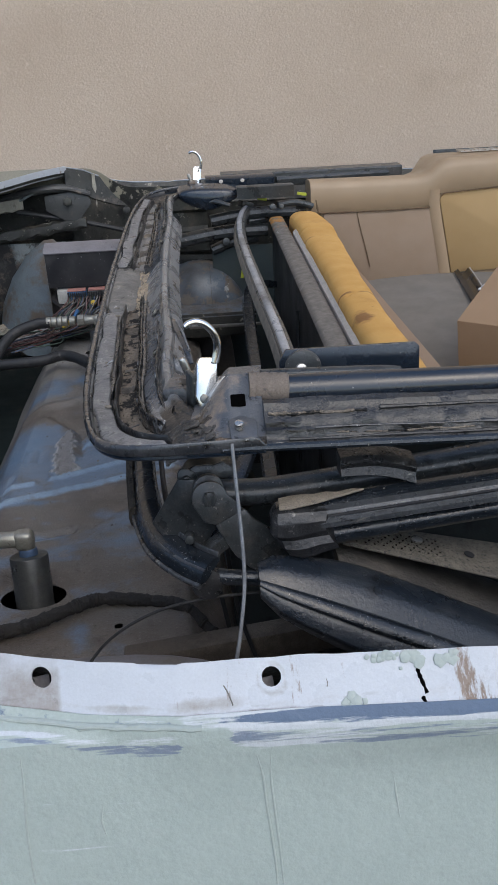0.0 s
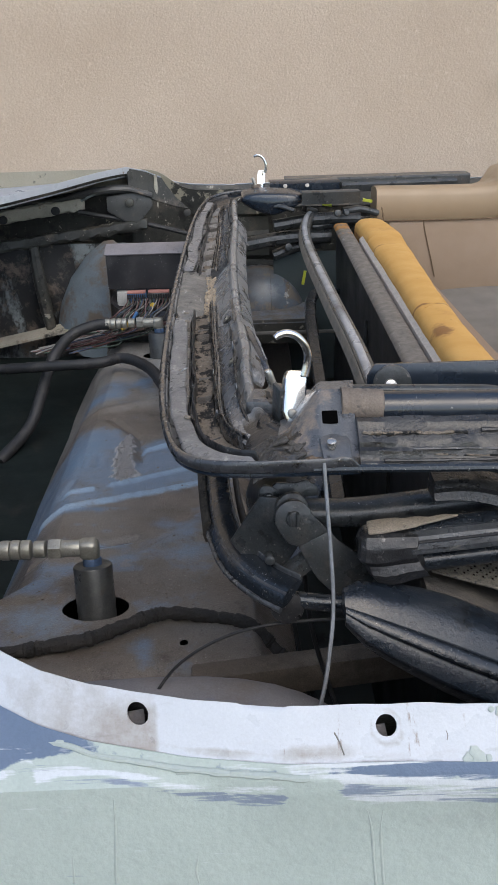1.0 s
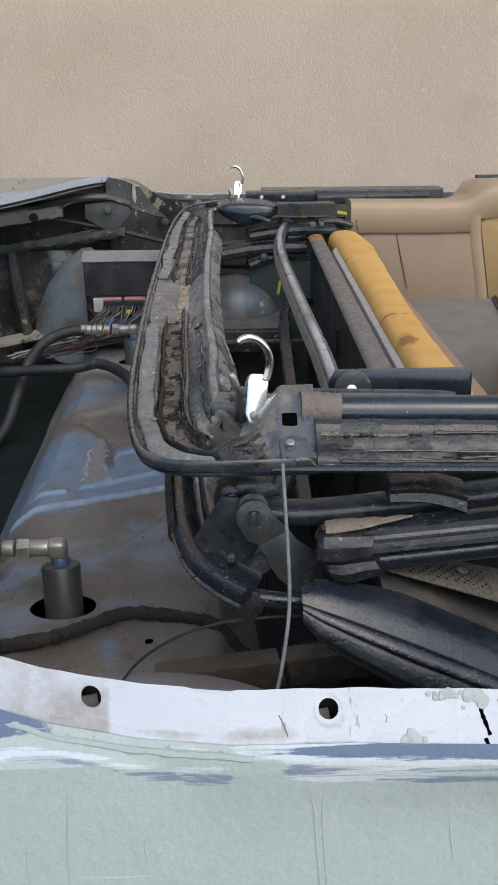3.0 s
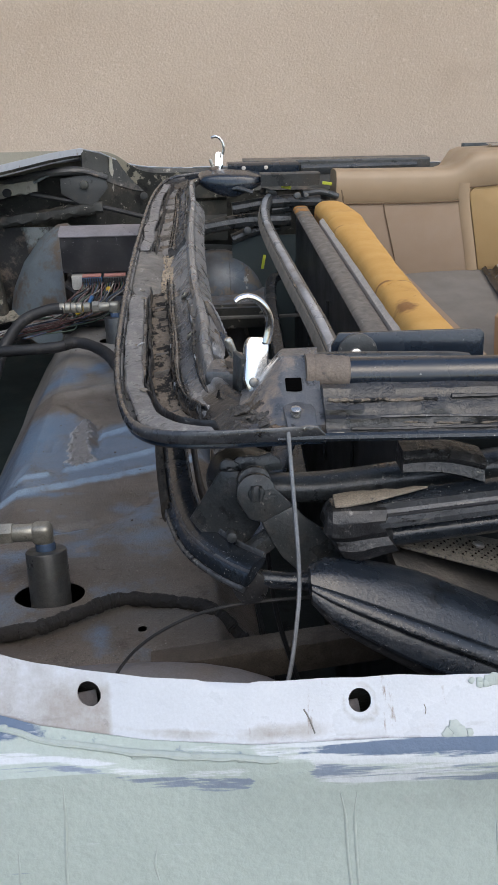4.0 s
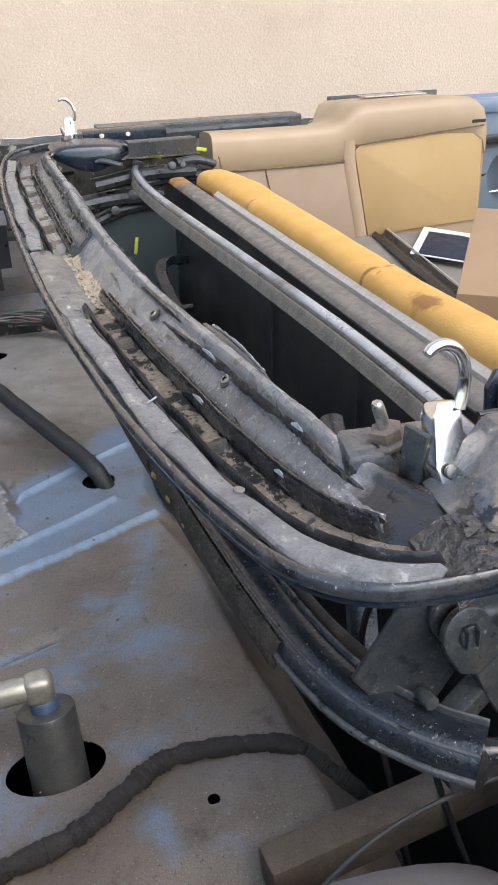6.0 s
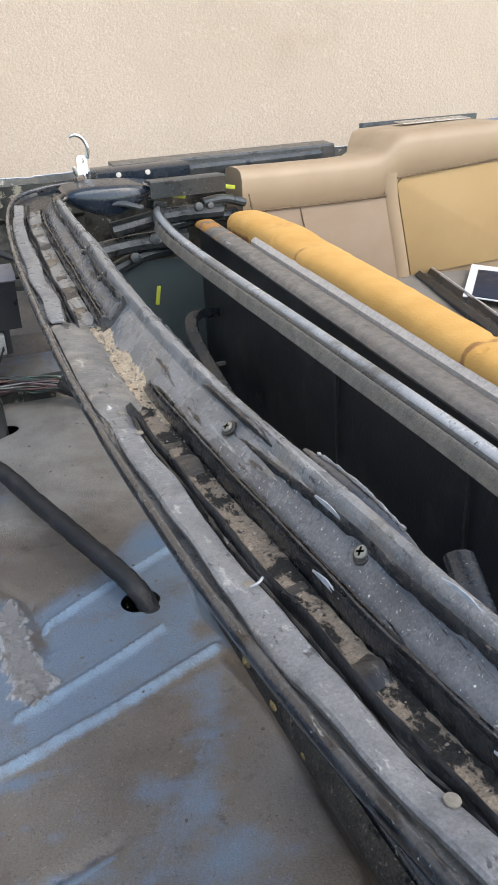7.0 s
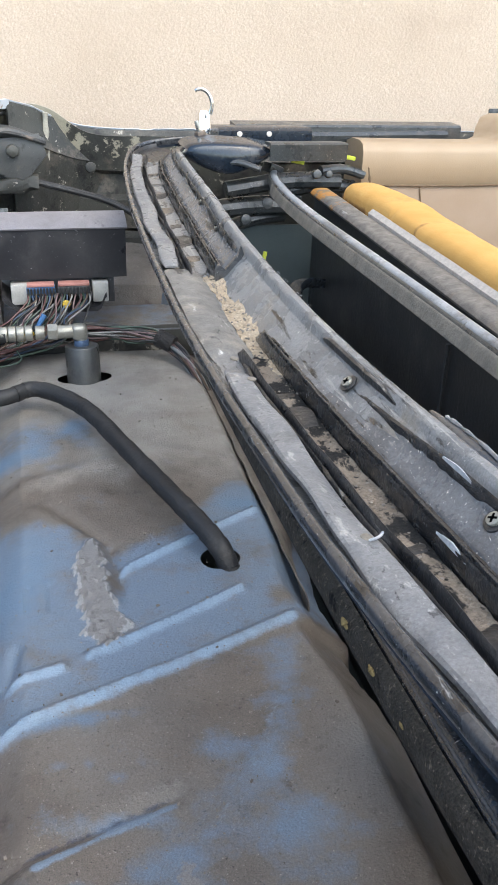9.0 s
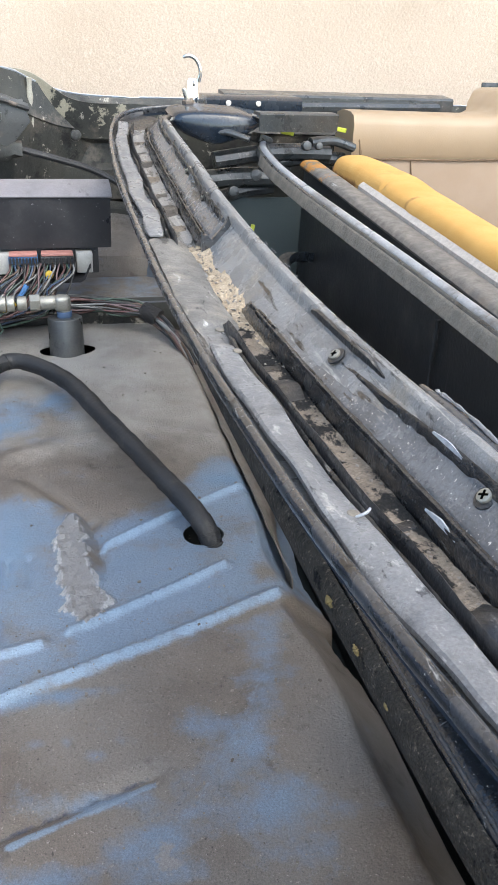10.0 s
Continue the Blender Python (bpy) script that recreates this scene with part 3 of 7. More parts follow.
def side_point(x, v):
    """The quarter panel from the flange's foot outwards and down; v from 0 to 1."""
    y0, z0 = edge_at(x)
    y0, z0 = y0 + SLOPE[0] * FLANGE_W, z0 + SLOPE[1] * FLANGE_W
    ys = 0.343 - 0.012 * min(1, max(0, -x - 0.2))
    prof = [(0.0, y0 + 0.001, z0 + 0.003), (0.03, min(y0 - 0.003, y0 * 0.7 + ys * 0.3), z0 - 0.003), (0.15, min(y0 - 0.004, ys), min(z0 - 0.008, float(np.interp(x, [-0.8, -0.5, -0.3, -0.2, 1], [0.985, 0.99, 0.962, 0.930, 0.928])))),
            (0.3, ys - 0.005, float(np.interp(x, [-0.8, -0.5, -0.3, -0.2, 1], [0.95, 0.955, 0.93, 0.90, 0.90]))), (0.5, ys - 0.018, 0.82), (0.7, ys - 0.03, 0.68), (0.85, ys - 0.02, 0.5), (1.0, ys + 0.02, 0.28)]
    T = np.array(prof)
    return (x, float(np.interp(v, T[:, 0], T[:, 1])), float(np.interp(v, T[:, 0], T[:, 2])))


def quarter(side):
    far = side < 0
    end = 0.78 if far else 0.9
    us = steps(-0.80, -0.3, 0.03)[:-1] + steps(-0.3, 0.25, 0.004) + steps(0.25, end, 0.05)[1:]
    vs = [0, 0.015, 0.03, 0.045, 0.06, 0.075, 0.09, 0.105, 0.12, 0.135, 0.15, 0.165, 0.18, 0.2, 0.22, 0.25, 0.3, 0.35, 0.4, 0.5, 0.6, 0.7, 0.85, 1.0]
    panel_bm = sheet(us, vs, side_point, thick=0.0015)
    fl_us = steps(-0.80, -0.3, 0.02)[:-1] + steps(-0.3, 0.2, 0.0022) + steps(0.2, end, 0.05)[1:]
    fl = sheet(fl_us, steps(-0.0, FLANGE_W, 0.0022), flange_point, holes=[(-0.123, 0.0095, 0.0051, 0.0051), (-0.009, 0.0095, 0.0049, 0.0049)], thick=0.0014)
    inner = sheet(us, steps(0, 1, 0.25), lambda x, v: (x, edge_at(x)[0] + 0.001 + (0.02 if x > -0.29 else -0.01) * v, edge_at(x)[1] - 0.002 - (0.05 if x > -0.29 else 0.016) * v), thick=0.0012)
    deep = sheet(us, steps(0, 1, 0.2), lambda x, v: (x, min(edge_at(x)[0], 0.45) + 0.018 - 0.03 * v - (0.05 if x < -0.29 else 0), edge_at(x)[1] - 0.05 - 0.6 * v), thick=0.0012)
    for b in (panel_bm, fl, inner, deep):
        if far:
            b.transform(MIRROR)
    qp = part("quarter_panel", panel_bm, "green_filler" if not far else "deck_blue", car, "sanded body panel with grey-green filler over blue paint" if not far else "")
    fo = part("flange", fl, "white_primer", qp, "white primed flange with round trim holes")
    part("inner_lip", inner, "dark_shell", qp)
    part("inner_skin", deep, "dark_shell", qp)
    if far:
        b = sheet(steps(-0.80, -0.285, 0.02), steps(0, 1, 0.25), lambda x, v: (x, edge_at(x)[0] + 0.0035 - 0.002 * v, edge_at(x)[1] + 0.001 - 0.013 * v), thick=0.001)
        b.transform(MIRROR)
        part("gutter_lip", b, "white_primer", qp, "white primed gutter lip")
    if not far:
        stain(qp, "deck", deck_side)
        def plateau(v, lo, hi, soft):
            return 1 / (1 + math.exp(max(-40, min(40, (lo - v) / soft)))) / (1 + math.exp(max(-40, min(40, (v - hi) / soft))))

        def smear(x, y, z):
            v = -deck_side(x, y, z)
            if x < -0.17:
                return 0.85 * math.exp(-((v - 0.001) / 0.0038) ** 2)
            if x < -0.055:
                return 0.75 * plateau(v, 0.0065 - 0.004 * min(1.0, max(0.0, (-0.138 - x) / 0.02)), 0.0105, 0.0006) * min(1.0, 0.3 + (-0.055 - x) / 0.08) + 0.35 * plateau(v, -0.001, 0.002, 0.0006)
            if x < -0.032:
                return 0.7 * plateau(v, -0.001, 0.0022, 0.0005)
            return 0.8 * plateau(v, -0.001, 0.0016, 0.0005) + 0.60 * plateau(v, 0.0025, 0.0105, 0.0005)

        def brush(x, y, z):
            v = -deck_side(x, y, z)
            if -0.175 < x < -0.055:
                return 0.85 * plateau(v, 0.0100, 0.0135, 0.0006) * min(1.0, 0.25 + (x + 0.175) / 0.08)
            return 0.42 * plateau(v, 0.002, 0.0105, 0.0005) if x > -0.03 else 0.0

        stain(qp, "smear", smear)
        stain(qp, "brush", brush)
        stain(fo, "rusty", lambda x, y, z: max(0.0, min(0.66, (x - 0.06) / 0.045)))
        def down(x, z):
            return (edge_at(x)[1] - z) / 0.77

        def soiled(x, y, z):
            v = down(x, z)
            ring = max(math.exp(-((math.hypot(x - hx, v - 0.0095) - 0.0072) / 0.0016) ** 2) for hx in (-0.123, -0.009))
            return max(0.52 * (math.tanh((x + 0.182) / 0.009) - math.tanh((x + 0.114) / 0.0015)) * (0.55 + 0.45 * min(1.0, v / 0.018)), 1.15 * blobs(x, v, ((-0.042, 0.0195, 0.020, 0.0042), (-0.085, 0.021, 0.02, 0.002))), 0.75 * ring)

        stain(fo, "grime", lambda x, y, z: 0.95 * math.exp(-((down(x, z) - 0.0258) / 0.0016) ** 2) * (-0.20 < x < 0.015) + 0.30 * math.exp(-((down(x, z) - 0.020) / 0.004) ** 2) * (-0.175 < x < -0.118))
        stain(fo, "soil", soiled)
        for pts in ([(-0.134, 0.925), (-0.1345, 0.905), (-0.136, 0.88), (-0.135, 0.84), (-0.134, 0.78)], [(-0.019, 0.916), (-0.0165, 0.902), (-0.0155, 0.885), (-0.0125, 0.85), (-0.011, 0.80)], [(-0.012, 0.916), (-0.0125, 0.90), (-0.010, 0.86), (-0.008, 0.82)],
                    [(-0.155, 0.895), (-0.1555, 0.88), (-0.155, 0.865)], [(-0.097, 0.893), (-0.0985, 0.885), (-0.097, 0.876)], [(0.05, 0.895), (0.051, 0.885), (0.053, 0.87)]):
            run = []
            for px, pz in pts:
                v = min(steps(0.1, 0.7, 0.004), key=lambda q: abs(side_point(px, q)[2] - pz))
                run.append((px, side_point(px, v)[1] - 0.0015, pz))
            part("filler_run", tube(run, [0.0002] + [0.0007] * (len(run) - 2) + [0.0003], 8, 6), "filler_plain", qp)
        # ragged filler over the flange, a crack and scratches
        def on_flange(px, v, up=0.0):
            p = flange_point(px, v)
            return Vector((px, p[1] - 0.77 * up, p[2] + 0.64 * up))

        for cx, cv, spread, n_ in ((0.053, 0.003, 0.014, 14), (0.060, 0.006, 0.006, 9), (0.032, 0.025, 0.007, 14), (0.082, 0.003, 0.010, 6)):
            for _ in range(n_):
                px, v = cx + random.gauss(0, spread * 0.5), max(0.0022, cv + random.gauss(0, 0.0022))
                r = random.uniform(0.0012, 0.0034)
                out = [(r * random.uniform(0.6, 1.3) * math.cos(q), r * random.uniform(0.6, 1.3) * math.sin(q)) for q in (2 * math.pi * j / 8 for j in range(8))]
                part("filler_scrap", slab(out, 0.0012, axes(on_flange(px, v, 0.0019 + random.uniform(0, 0.0004)), (1, 0, 0), (0, 0.64, 0.77)), 0.0003), "filler_plain", qp)
        part("crack", tube([on_flange(px, v, 0.0012) for px, v in ((0.0635, 0.006), (0.064, 0.011), (0.0655, 0.016), (0.067, 0.021))], [0.0005, 0.0012, 0.0009, 0.0014], 6, 5, wob=0.7), "void", qp)
        part("crack", tube([on_flange(px, v, 0.0012) for px, v in ((0.0645, 0.0225), (0.0655, 0.025), (0.067, 0.0285))], [0.0010, 0.0012, 0.0008], 6, 4, wob=0.6), "void", qp)
        for pts, r in ((((-0.033, 0.012), (-0.031, 0.016), (-0.029, 0.022)), 0.0007), (((-0.128, 0.0195), (-0.124, 0.0195), (-0.121, 0.0196)), 0.0004), (((-0.140, 0.026), (-0.134, 0.0265), (-0.130, 0.0272)), 0.0006), (((0.018, 0.012), (0.0185, 0.014), (0.018, 0.016)), 0.0006), (((-0.098, 0.008), (-0.0975, 0.011), (-0.0982, 0.0125)), 0.0004)):
            part("scratch", tube([on_flange(px, v, 0.0009) for px, v in pts], r, 6, 5), "angle_iron", qp)
        for cx, cv, r in ((-0.1395, 0.0058, 0.0030), (-0.1375, 0.0105, 0.0018), (-0.1405, 0.0225, 0.0022), (-0.133, 0.0245, 0.0030)):
            out = [(r * random.uniform(0.8, 1.2) * math.cos(q), 0.6 * r * random.uniform(0.7, 1.2) * math.sin(q)) for q in (2 * math.pi * j / 10 for j in range(10))]
            part("paint_chip", slab(out, 0.0006, axes(on_flange(cx, cv, 0.0010), (1, 0, 0), (0, 0.64, 0.77)), 0.0001), "angle_iron", qp, "grey chip in the white primer")
        for hx in (-0.123, -0.009):
            part("hole_backing", block((0.016, 0.002, 0.010), on_flange(hx - 0.006, 0.0150, -0.010), (-40, 0, 12), 0.0006), "grey_shell", qp)
            part("hole_rim", tube([on_flange(hx + 0.0062 * math.cos(q), 0.0095 + 0.0062 * math.sin(q), 0.0006) for q in steps(0, 6.28, 0.3)], 0.0005, 6, 2, wob=0.5), "white_primer", qp)
        # beads of filler along the flange foot
        xs = steps(-0.168, -0.045, 0.003)
        part("filler_bead", tube([(px, flange_point(px, FLANGE_W)[1] - 0.0035, flange_point(px, FLANGE_W)[2] - 0.0005 + 0.0022 * noise.noise((px * 55, 0, 0))) for px in xs], [0.0016 + 0.0012 * abs(noise.noise((px * 110, 3, 0))) for px in xs], 8, 3, flat=0.8), "filler_plain", qp, "lumpy bead of grey-green filler")
        for k in range(16):
            lx = -0.17 + 0.0085 * k + random.uniform(-0.003, 0.003)
            fy, fz = flange_point(lx, FLANGE_W)[1:]
            part("filler_lump", block((random.uniform(0.004, 0.012), 0.003, random.uniform(0.0015, 0.004)), (lx, fy - 0.0030, fz - 0.001 + random.uniform(-0.003, 0.001)), (random.uniform(-20, 20), 0, 0), 0.0012), "filler_plain", qp)


def deck_side(x, y, z):
    """Metres towards the flange from the edge of the filler."""
    foot = edge_at(x)[0] + SLOPE[0] * FLANGE_W
    fz = edge_at(x)[1] + SLOPE[1] * FLANGE_W
    w = math.hypot(foot - y, fz - z)
    wb = float(np.interp(x, [-0.8, -0.267, -0.229, -0.195, -0.177, -0.158, -0.14, -0.04, -0.015, 0.9], [0.7, 0.103, 0.066, 0.035, 0.017, 0.007, 0.0015, 0.0015, 0.005, 0.007]))
    return wb - w


quarter(1)
quarter(-1)


# wheel housings, one under each quarter panel
def wheelhouse(far):
    rings = []
    for y, up in [(0.36, 0.0), (0.50, 0.004), (0.575, 0.0), (0.60, -0.006), (0.618, -0.02), (0.625, -0.045), (0.625, -0.35)]:
        ring = []
        for k in range(25):
            a = math.pi * k / 24
            x = -0.15 + 0.21 * math.copysign(abs(math.cos(a)) ** 0.75, -math.cos(a))
            z = 0.45 + (0.335 + up) * math.sin(a) ** 0.5 if up > -0.3 else 0.45 + 0.0 * math.sin(a)
            ring.append((x, y, z))
        rings.append(ring)
    b = loft(rings, closed=False)
    if far:
        b.transform(MIRROR)
    part("wheel_housing", b, "grey_shell" if not far else "blue_floor", car, "dusty grey rounded sheet-metal wheel housing")


wheelhouse(False)
wheelhouse(True)

# rear wheels carrying the shell
for far in (False, True):
    tyre = loft([[(-0.15 + r * math.cos(a), y, 0.315 + r * math.sin(a)) for a in (2 * math.pi * k / 40 for k in range(40))] for y, r in ((0.385, 0.22), (0.378, 0.27), (0.385, 0.305), (0.40, 0.315), (0.54, 0.315), (0.555, 0.305), (0.562, 0.27), (0.555, 0.22))])
    rim = drum(0.215, 0.13, (-0.15, 0.47, 0.315), (0, 1, 0), 40, 0.006)
    for q in (tyre, rim):
        if far:
            q.transform(MIRROR)
    wh = part("wheel", tyre, "black_rubber", car, "black rubber tyre")
    part("rim", rim, "cylinder_steel", wh, "dull steel rim")

# raised floor over the axle
RIBS = [((-0.208, 1.201), (-0.066, 1.282), 0.0045, 0.006),
        ((-0.244, 1.095), (-0.11, 1.157), 0.0045, 0.006),
        ((-0.329, 1.019), (-0.076, 1.111), 0.005, 0.007),
        ((-0.304, 1.075), (-0.266, 1.085), 0.0045, 0.005),
        ((-0.32, 0.918), (-0.2, 0.955), 0.006, -0.006),
        ((-0.267, 1.325), (-0.216, 1.238), 0.006, -0.004),
        ((-0.216, 1.238), (-0.209, 1.172), 0.005, -0.004),
        ((-0.308, 1.082), (-0.301, 1.117), 0.006, -0.005),
        ((-0.291, 1.157), (-0.29, 1.192), 0.004, -0.003),
        ((-0.273, 1.157), (-0.272, 1.192), 0.004, -0.003),
        ((-0.284, 1.315), (-0.231, 1.244), 0.008, 0.004),
        ((-0.231, 1.244), (-0.221, 1.157), 0.007, 0.004),
        ((-0.334, 1.352), (-0.204, 1.407), 0.016, 0.005),
        ((-0.144, 1.427), (-0.064, 1.387), 0.012, 0.003)]


def scab(x, y):
    """How far a point lies in the long rough patch."""
    c = float(np.interp(y, (1.10, 1.12, 1.17, 1.21, 1.24), (-0.232, -0.229, -0.236, -0.237, -0.236)))
    w = float(np.interp(y, (1.098, 1.106, 1.125, 1.165, 1.215, 1.238, 1.245), (0.0, 0.008, 0.018, 0.013, 0.014, 0.008, 0.0)))
    c += 0.0035 * noise.noise((y * 70, 4, 0)) + 0.002 * noise.noise((y * 190, 8, 0))
    w *= 1 + 0.45 * noise.noise((y * 90, 1, x * 30))
    return math.exp(-((x - c) / max(w, 1e-4)) ** 4) if w > 0 else 0.0


def fold_side(x, y):
    """Metres beyond the slanting fold in the floor."""
    return 0.62 * (y - float(np.interp(x, (-0.30, -0.21, -0.182, -0.157, -0.134, -0.108, -0.09, -0.05), (0.83, 0.905, 0.931, 0.962, 0.993, 1.046, 1.10, 1.20))))


def floor_z(x, y):
    z = 0.70 + 0.006 * noise.noise((x * 5, y * 5, 0)) + 0.0012 * noise.noise((x * 30, y * 30, 2))
    for (ax, ay), (bx, by), w, h in RIBS:
        dx, dy = bx - ax, by - ay
        L = dx * dx + dy * dy
        t = max(0, min(1, ((x - ax) * dx + (y - ay) * dy) / L))
        d = math.hypot(x - ax - t * dx, y - ay - t * dy)
        z += h * math.exp(-(d / w) ** 2)
    # raised apron inside a curved crease, and the rough weld scab
    d = fold_side(x, y)
    z += 0.0065 / (1 + math.exp(max(-40, min(40, d / 0.0055)))) * min(1, max(0, (1.06 - y) / 0.07))
    sc = scab(x, y)
    z += 0.0030 * min(1, max(0, sc * 3 - 0.6)) * (1 + 1.3 * noise.noise((x * 260, y * 260, 0)))
    # shelf step beyond the last rib and rolled-down edges
    front = -0.055 + 0.02 * max(0, (0.95 - y)) - 0.010 * math.exp(-((y - 1.17) / 0.05) ** 2) - 0.012 * (1 / (1 + math.exp((y - 1.105) / 0.002)) - 1 / (1 + math.exp((y - 1.06) / 0.012)))
    e = x - (front - 0.012)
    if e > 0:
        z -= 0.012 * (e / 0.012) ** 2 if e < 0.012 else 0.012 + (e - 0.012) * 1.0 if e < 0.046 else 0.046 + (e - 0.046) * 9
    e = float(np.interp(y, (0.78, 0.825, 0.845, 0.868, 0.90), (-0.350, -0.334, -0.322, -0.302, -0.295))) - x
    if e > 0:
        z -= 6 * e * e + 0.5 * e if e < 0.03 else 0.0204 + (e - 0.03) * 1.5
    if y < 0.70:
        z -= (0.70 - y) * 0.25
    return z


us = steps(-0.62, -0.34, 0.02)[:-1] + steps(-0.34, -0.002, 0.0032)
HOLES = [(-0.226, 0.803, 0.035, 0.023), (-0.119, 1.205, 0.0185, 0.0165), (-0.212, 1.648, 0.036, 0.018), (-0.131, 0.737, 0.0045, 0.0045)]
bm = sheet(us, steps(0.60, 0.86, 0.0045)[:-1] + steps(0.86, 1.34, 0.003) + steps(1.34, 1.80, 0.0045)[1:], lambda x, y: (x, y, floor_z(x, y)), HOLES)
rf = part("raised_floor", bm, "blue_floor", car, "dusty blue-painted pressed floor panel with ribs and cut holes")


def rib_near(x, y, ribs):
    best = 0.0
    for (ax, ay), (bx, by), w, h in ribs:
        dx, dy = bx - ax, by - ay
        t = max(0, min(1, ((x - ax) * dx + (y - ay) * dy) / (dx * dx + dy * dy)))
        best = max(best, math.exp(-(math.hypot(x - ax - t * dx, y - ay - t * dy) / (w * 0.9)) ** 2))
    return best


def blue_share(x, y, z):
    yc = 1.017 + 0.375 * (x + 0.315)
    ya = float(np.interp(x, (-0.33, -0.28, -0.237, -0.205, -0.149, -0.115, -0.081, -0.05), (1.298, 1.30, 1.255, 1.235, 1.262, 1.31, 1.348, 1.334)))
    s = 1 / (1 + math.exp(-(y - yc) / 0.005)) / (1 + math.exp((y - ya) / 0.006))
    s *= 1 - 0.6 * blobs(x, y, ((-0.218, 1.19, 0.009, 0.05), (-0.235, 1.255, 0.014, 0.014), (-0.08, 1.14, 0.014, 0.03)))
    # the fold's soft gloss, put into the colour as a blue band
    arc = 0.62 * math.exp(-((fold_side(x, y) + 0.012) / 0.024) ** 2) * (0.87 < y < 1.08)
    return max(s, arc, 0.85 * blobs(x, y, ((-0.30, 1.47, 0.06, 0.06), (-0.23, 1.49, 0.02, 0.05), (-0.13, 0.905, 0.04, 0.04), (-0.20, 0.90, 0.05, 0.018), (-0.27, 0.89, 0.05, 0.016), (-0.24, 0.94, 0.035, 0.008), (-0.165, 0.80, 0.03, 0.018), (-0.17, 0.73, 0.012, 0.03), (-0.30, 0.78, 0.05, 0.05), (-0.31, 0.85, 0.04, 0.03), (-0.155, 0.985, 0.035, 0.016), (-0.115, 1.02, 0.03, 0.014))), 0.6 * blobs(x, y, ((-0.272, 0.99, 0.012, 0.008), (-0.254, 0.987, 0.008, 0.007), (-0.238, 0.974, 0.010, 0.008), (-0.10, 1.08, 0.05, 0.012))))


stain(rf, "blue", blue_share)
stain(rf, "bright", lambda x, y, z: blobs(x, y, ((-0.30, 1.20, 0.05, 0.08), (-0.31, 1.44, 0.05, 0.03), (-0.24, 1.50, 0.03, 0.03), (-0.08, 1.30, 0.03, 0.02), (-0.26, 1.03, 0.06, 0.008))) * 0.8)
# rib tops worn to lighter blue, their lit near edges painted in too
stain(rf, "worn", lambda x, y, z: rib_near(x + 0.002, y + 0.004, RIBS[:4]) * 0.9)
# shade in the pressed creases, painted as dark blue lines
stain(rf, "crease_shade", lambda x, y, z: 0.62 * rib_near(x, y - 0.003, [((-0.30, 0.921), (-0.205, 0.951), 0.0035, 0)]) + 0.3 * rib_near(x, y, [((-0.263, 1.318), (-0.212, 1.231), 0.005, 0)]))
# light caught beside the groove and on the fold, painted pale blue
stain(rf, "painted_sheen", lambda x, y, z: max(rib_near(x, y + 0.006, [((-0.29, 0.923), (-0.205, 0.952), 0.005, 0)]), math.exp(-((fold_side(x, y) + 0.006) / 0.010) ** 2) * (0.88 < y < 1.05) * 0.36))
stain(rf, "rim", lambda x, y, z: 1.0 - abs(scab(x, y) - 0.45) / 0.4 if 0.05 < scab(x, y) < 0.85 else 0.0)
stain(rf, "scab", lambda x, y, z: 1.2 * scab(x, y) + 0.8 * blobs(x, y, ((-0.204, 0.888, 0.009, 0.014),)))

# pale far dust, made lighter to paint in the far end's stronger light
stain(rf, "dust", lambda x, y, z: 0.85 / (1 + math.exp(-(y - 1.36) / 0.03)) * (1 - blue_share(x, y, z)))
# torn flange hanging from the floor's edge
b_ = sheet(steps(1.135, 1.72, 0.012), steps(0, 1, 0.2), lambda y, v: (-0.0545 + v * (0.030 if y > 1.30 else 0.030 * max(0.02, (y - 1.13) / 0.17)) + 0.002 * noise.noise((y * 30, v, 0)), y, 0.694 - 0.004 * v - 0.030 * v * v), thick=-0.0012)
part("floor_flange", b_, "blue_floor", car, "bent grey flange on the floor's edge")
bm = sheet([0.112] + steps(0.145, 0.9, 0.1), steps(0.32, 0.94, 0.1), lambda x, z: (x, 0.70, z), thick=-0.003)
part("inner_side_panel", bm, "underbody", car)

grit = bmesh.new()
for k in range(800):
    x, y = random.uniform(-0.31, -0.07), random.uniform(0.66, 1.70) if k % 3 else random.uniform(0.72, 1.12)
    r = random.uniform(0.0004, 0.0009) if k % 8 else random.uniform(0.0009, 0.0018)
    block((r * 1.6, r, r * 0.8), (x, y, floor_z(x, y) + r * 0.3), (0, 0, random.uniform(0, 180)), 0, bm=grit)
tagged(part("grit", grit, "crumb", rf), "scattered grit and crumbs", kind="stuff")

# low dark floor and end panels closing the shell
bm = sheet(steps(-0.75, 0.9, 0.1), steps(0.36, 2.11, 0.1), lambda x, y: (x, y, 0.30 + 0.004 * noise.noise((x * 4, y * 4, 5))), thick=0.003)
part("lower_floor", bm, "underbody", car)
part("rear_panel", block((0.004, 1.6, 0.68), (-0.75, 1.235, 0.63), bevel=0.001), "blue_primer", car)
part("front_panel", block((0.004, 1.7, 0.30), (0.9, 1.235, 0.45), bevel=0.001), "underbody", car)
bm = block((0.28, 0.024, 0.030), (0.020, 0.676, 0.722), (0, -4.0, 3), 0.003)
part("cross_member", bm, "dusty_brown", car, "dusty brown folded steel cross member")

# fabricated black divider behind the seat
div = thing("seat_divider", "black painted sheet-steel partition with an angle-iron top", "partition", (0.14, 1.25, 0.3))


def div_x(y):
    return 0.1233 + 0.0209 * (y - 0.8)


def div_drop(y):
    return 0.0155 - 0.007 * (y - 0.8)


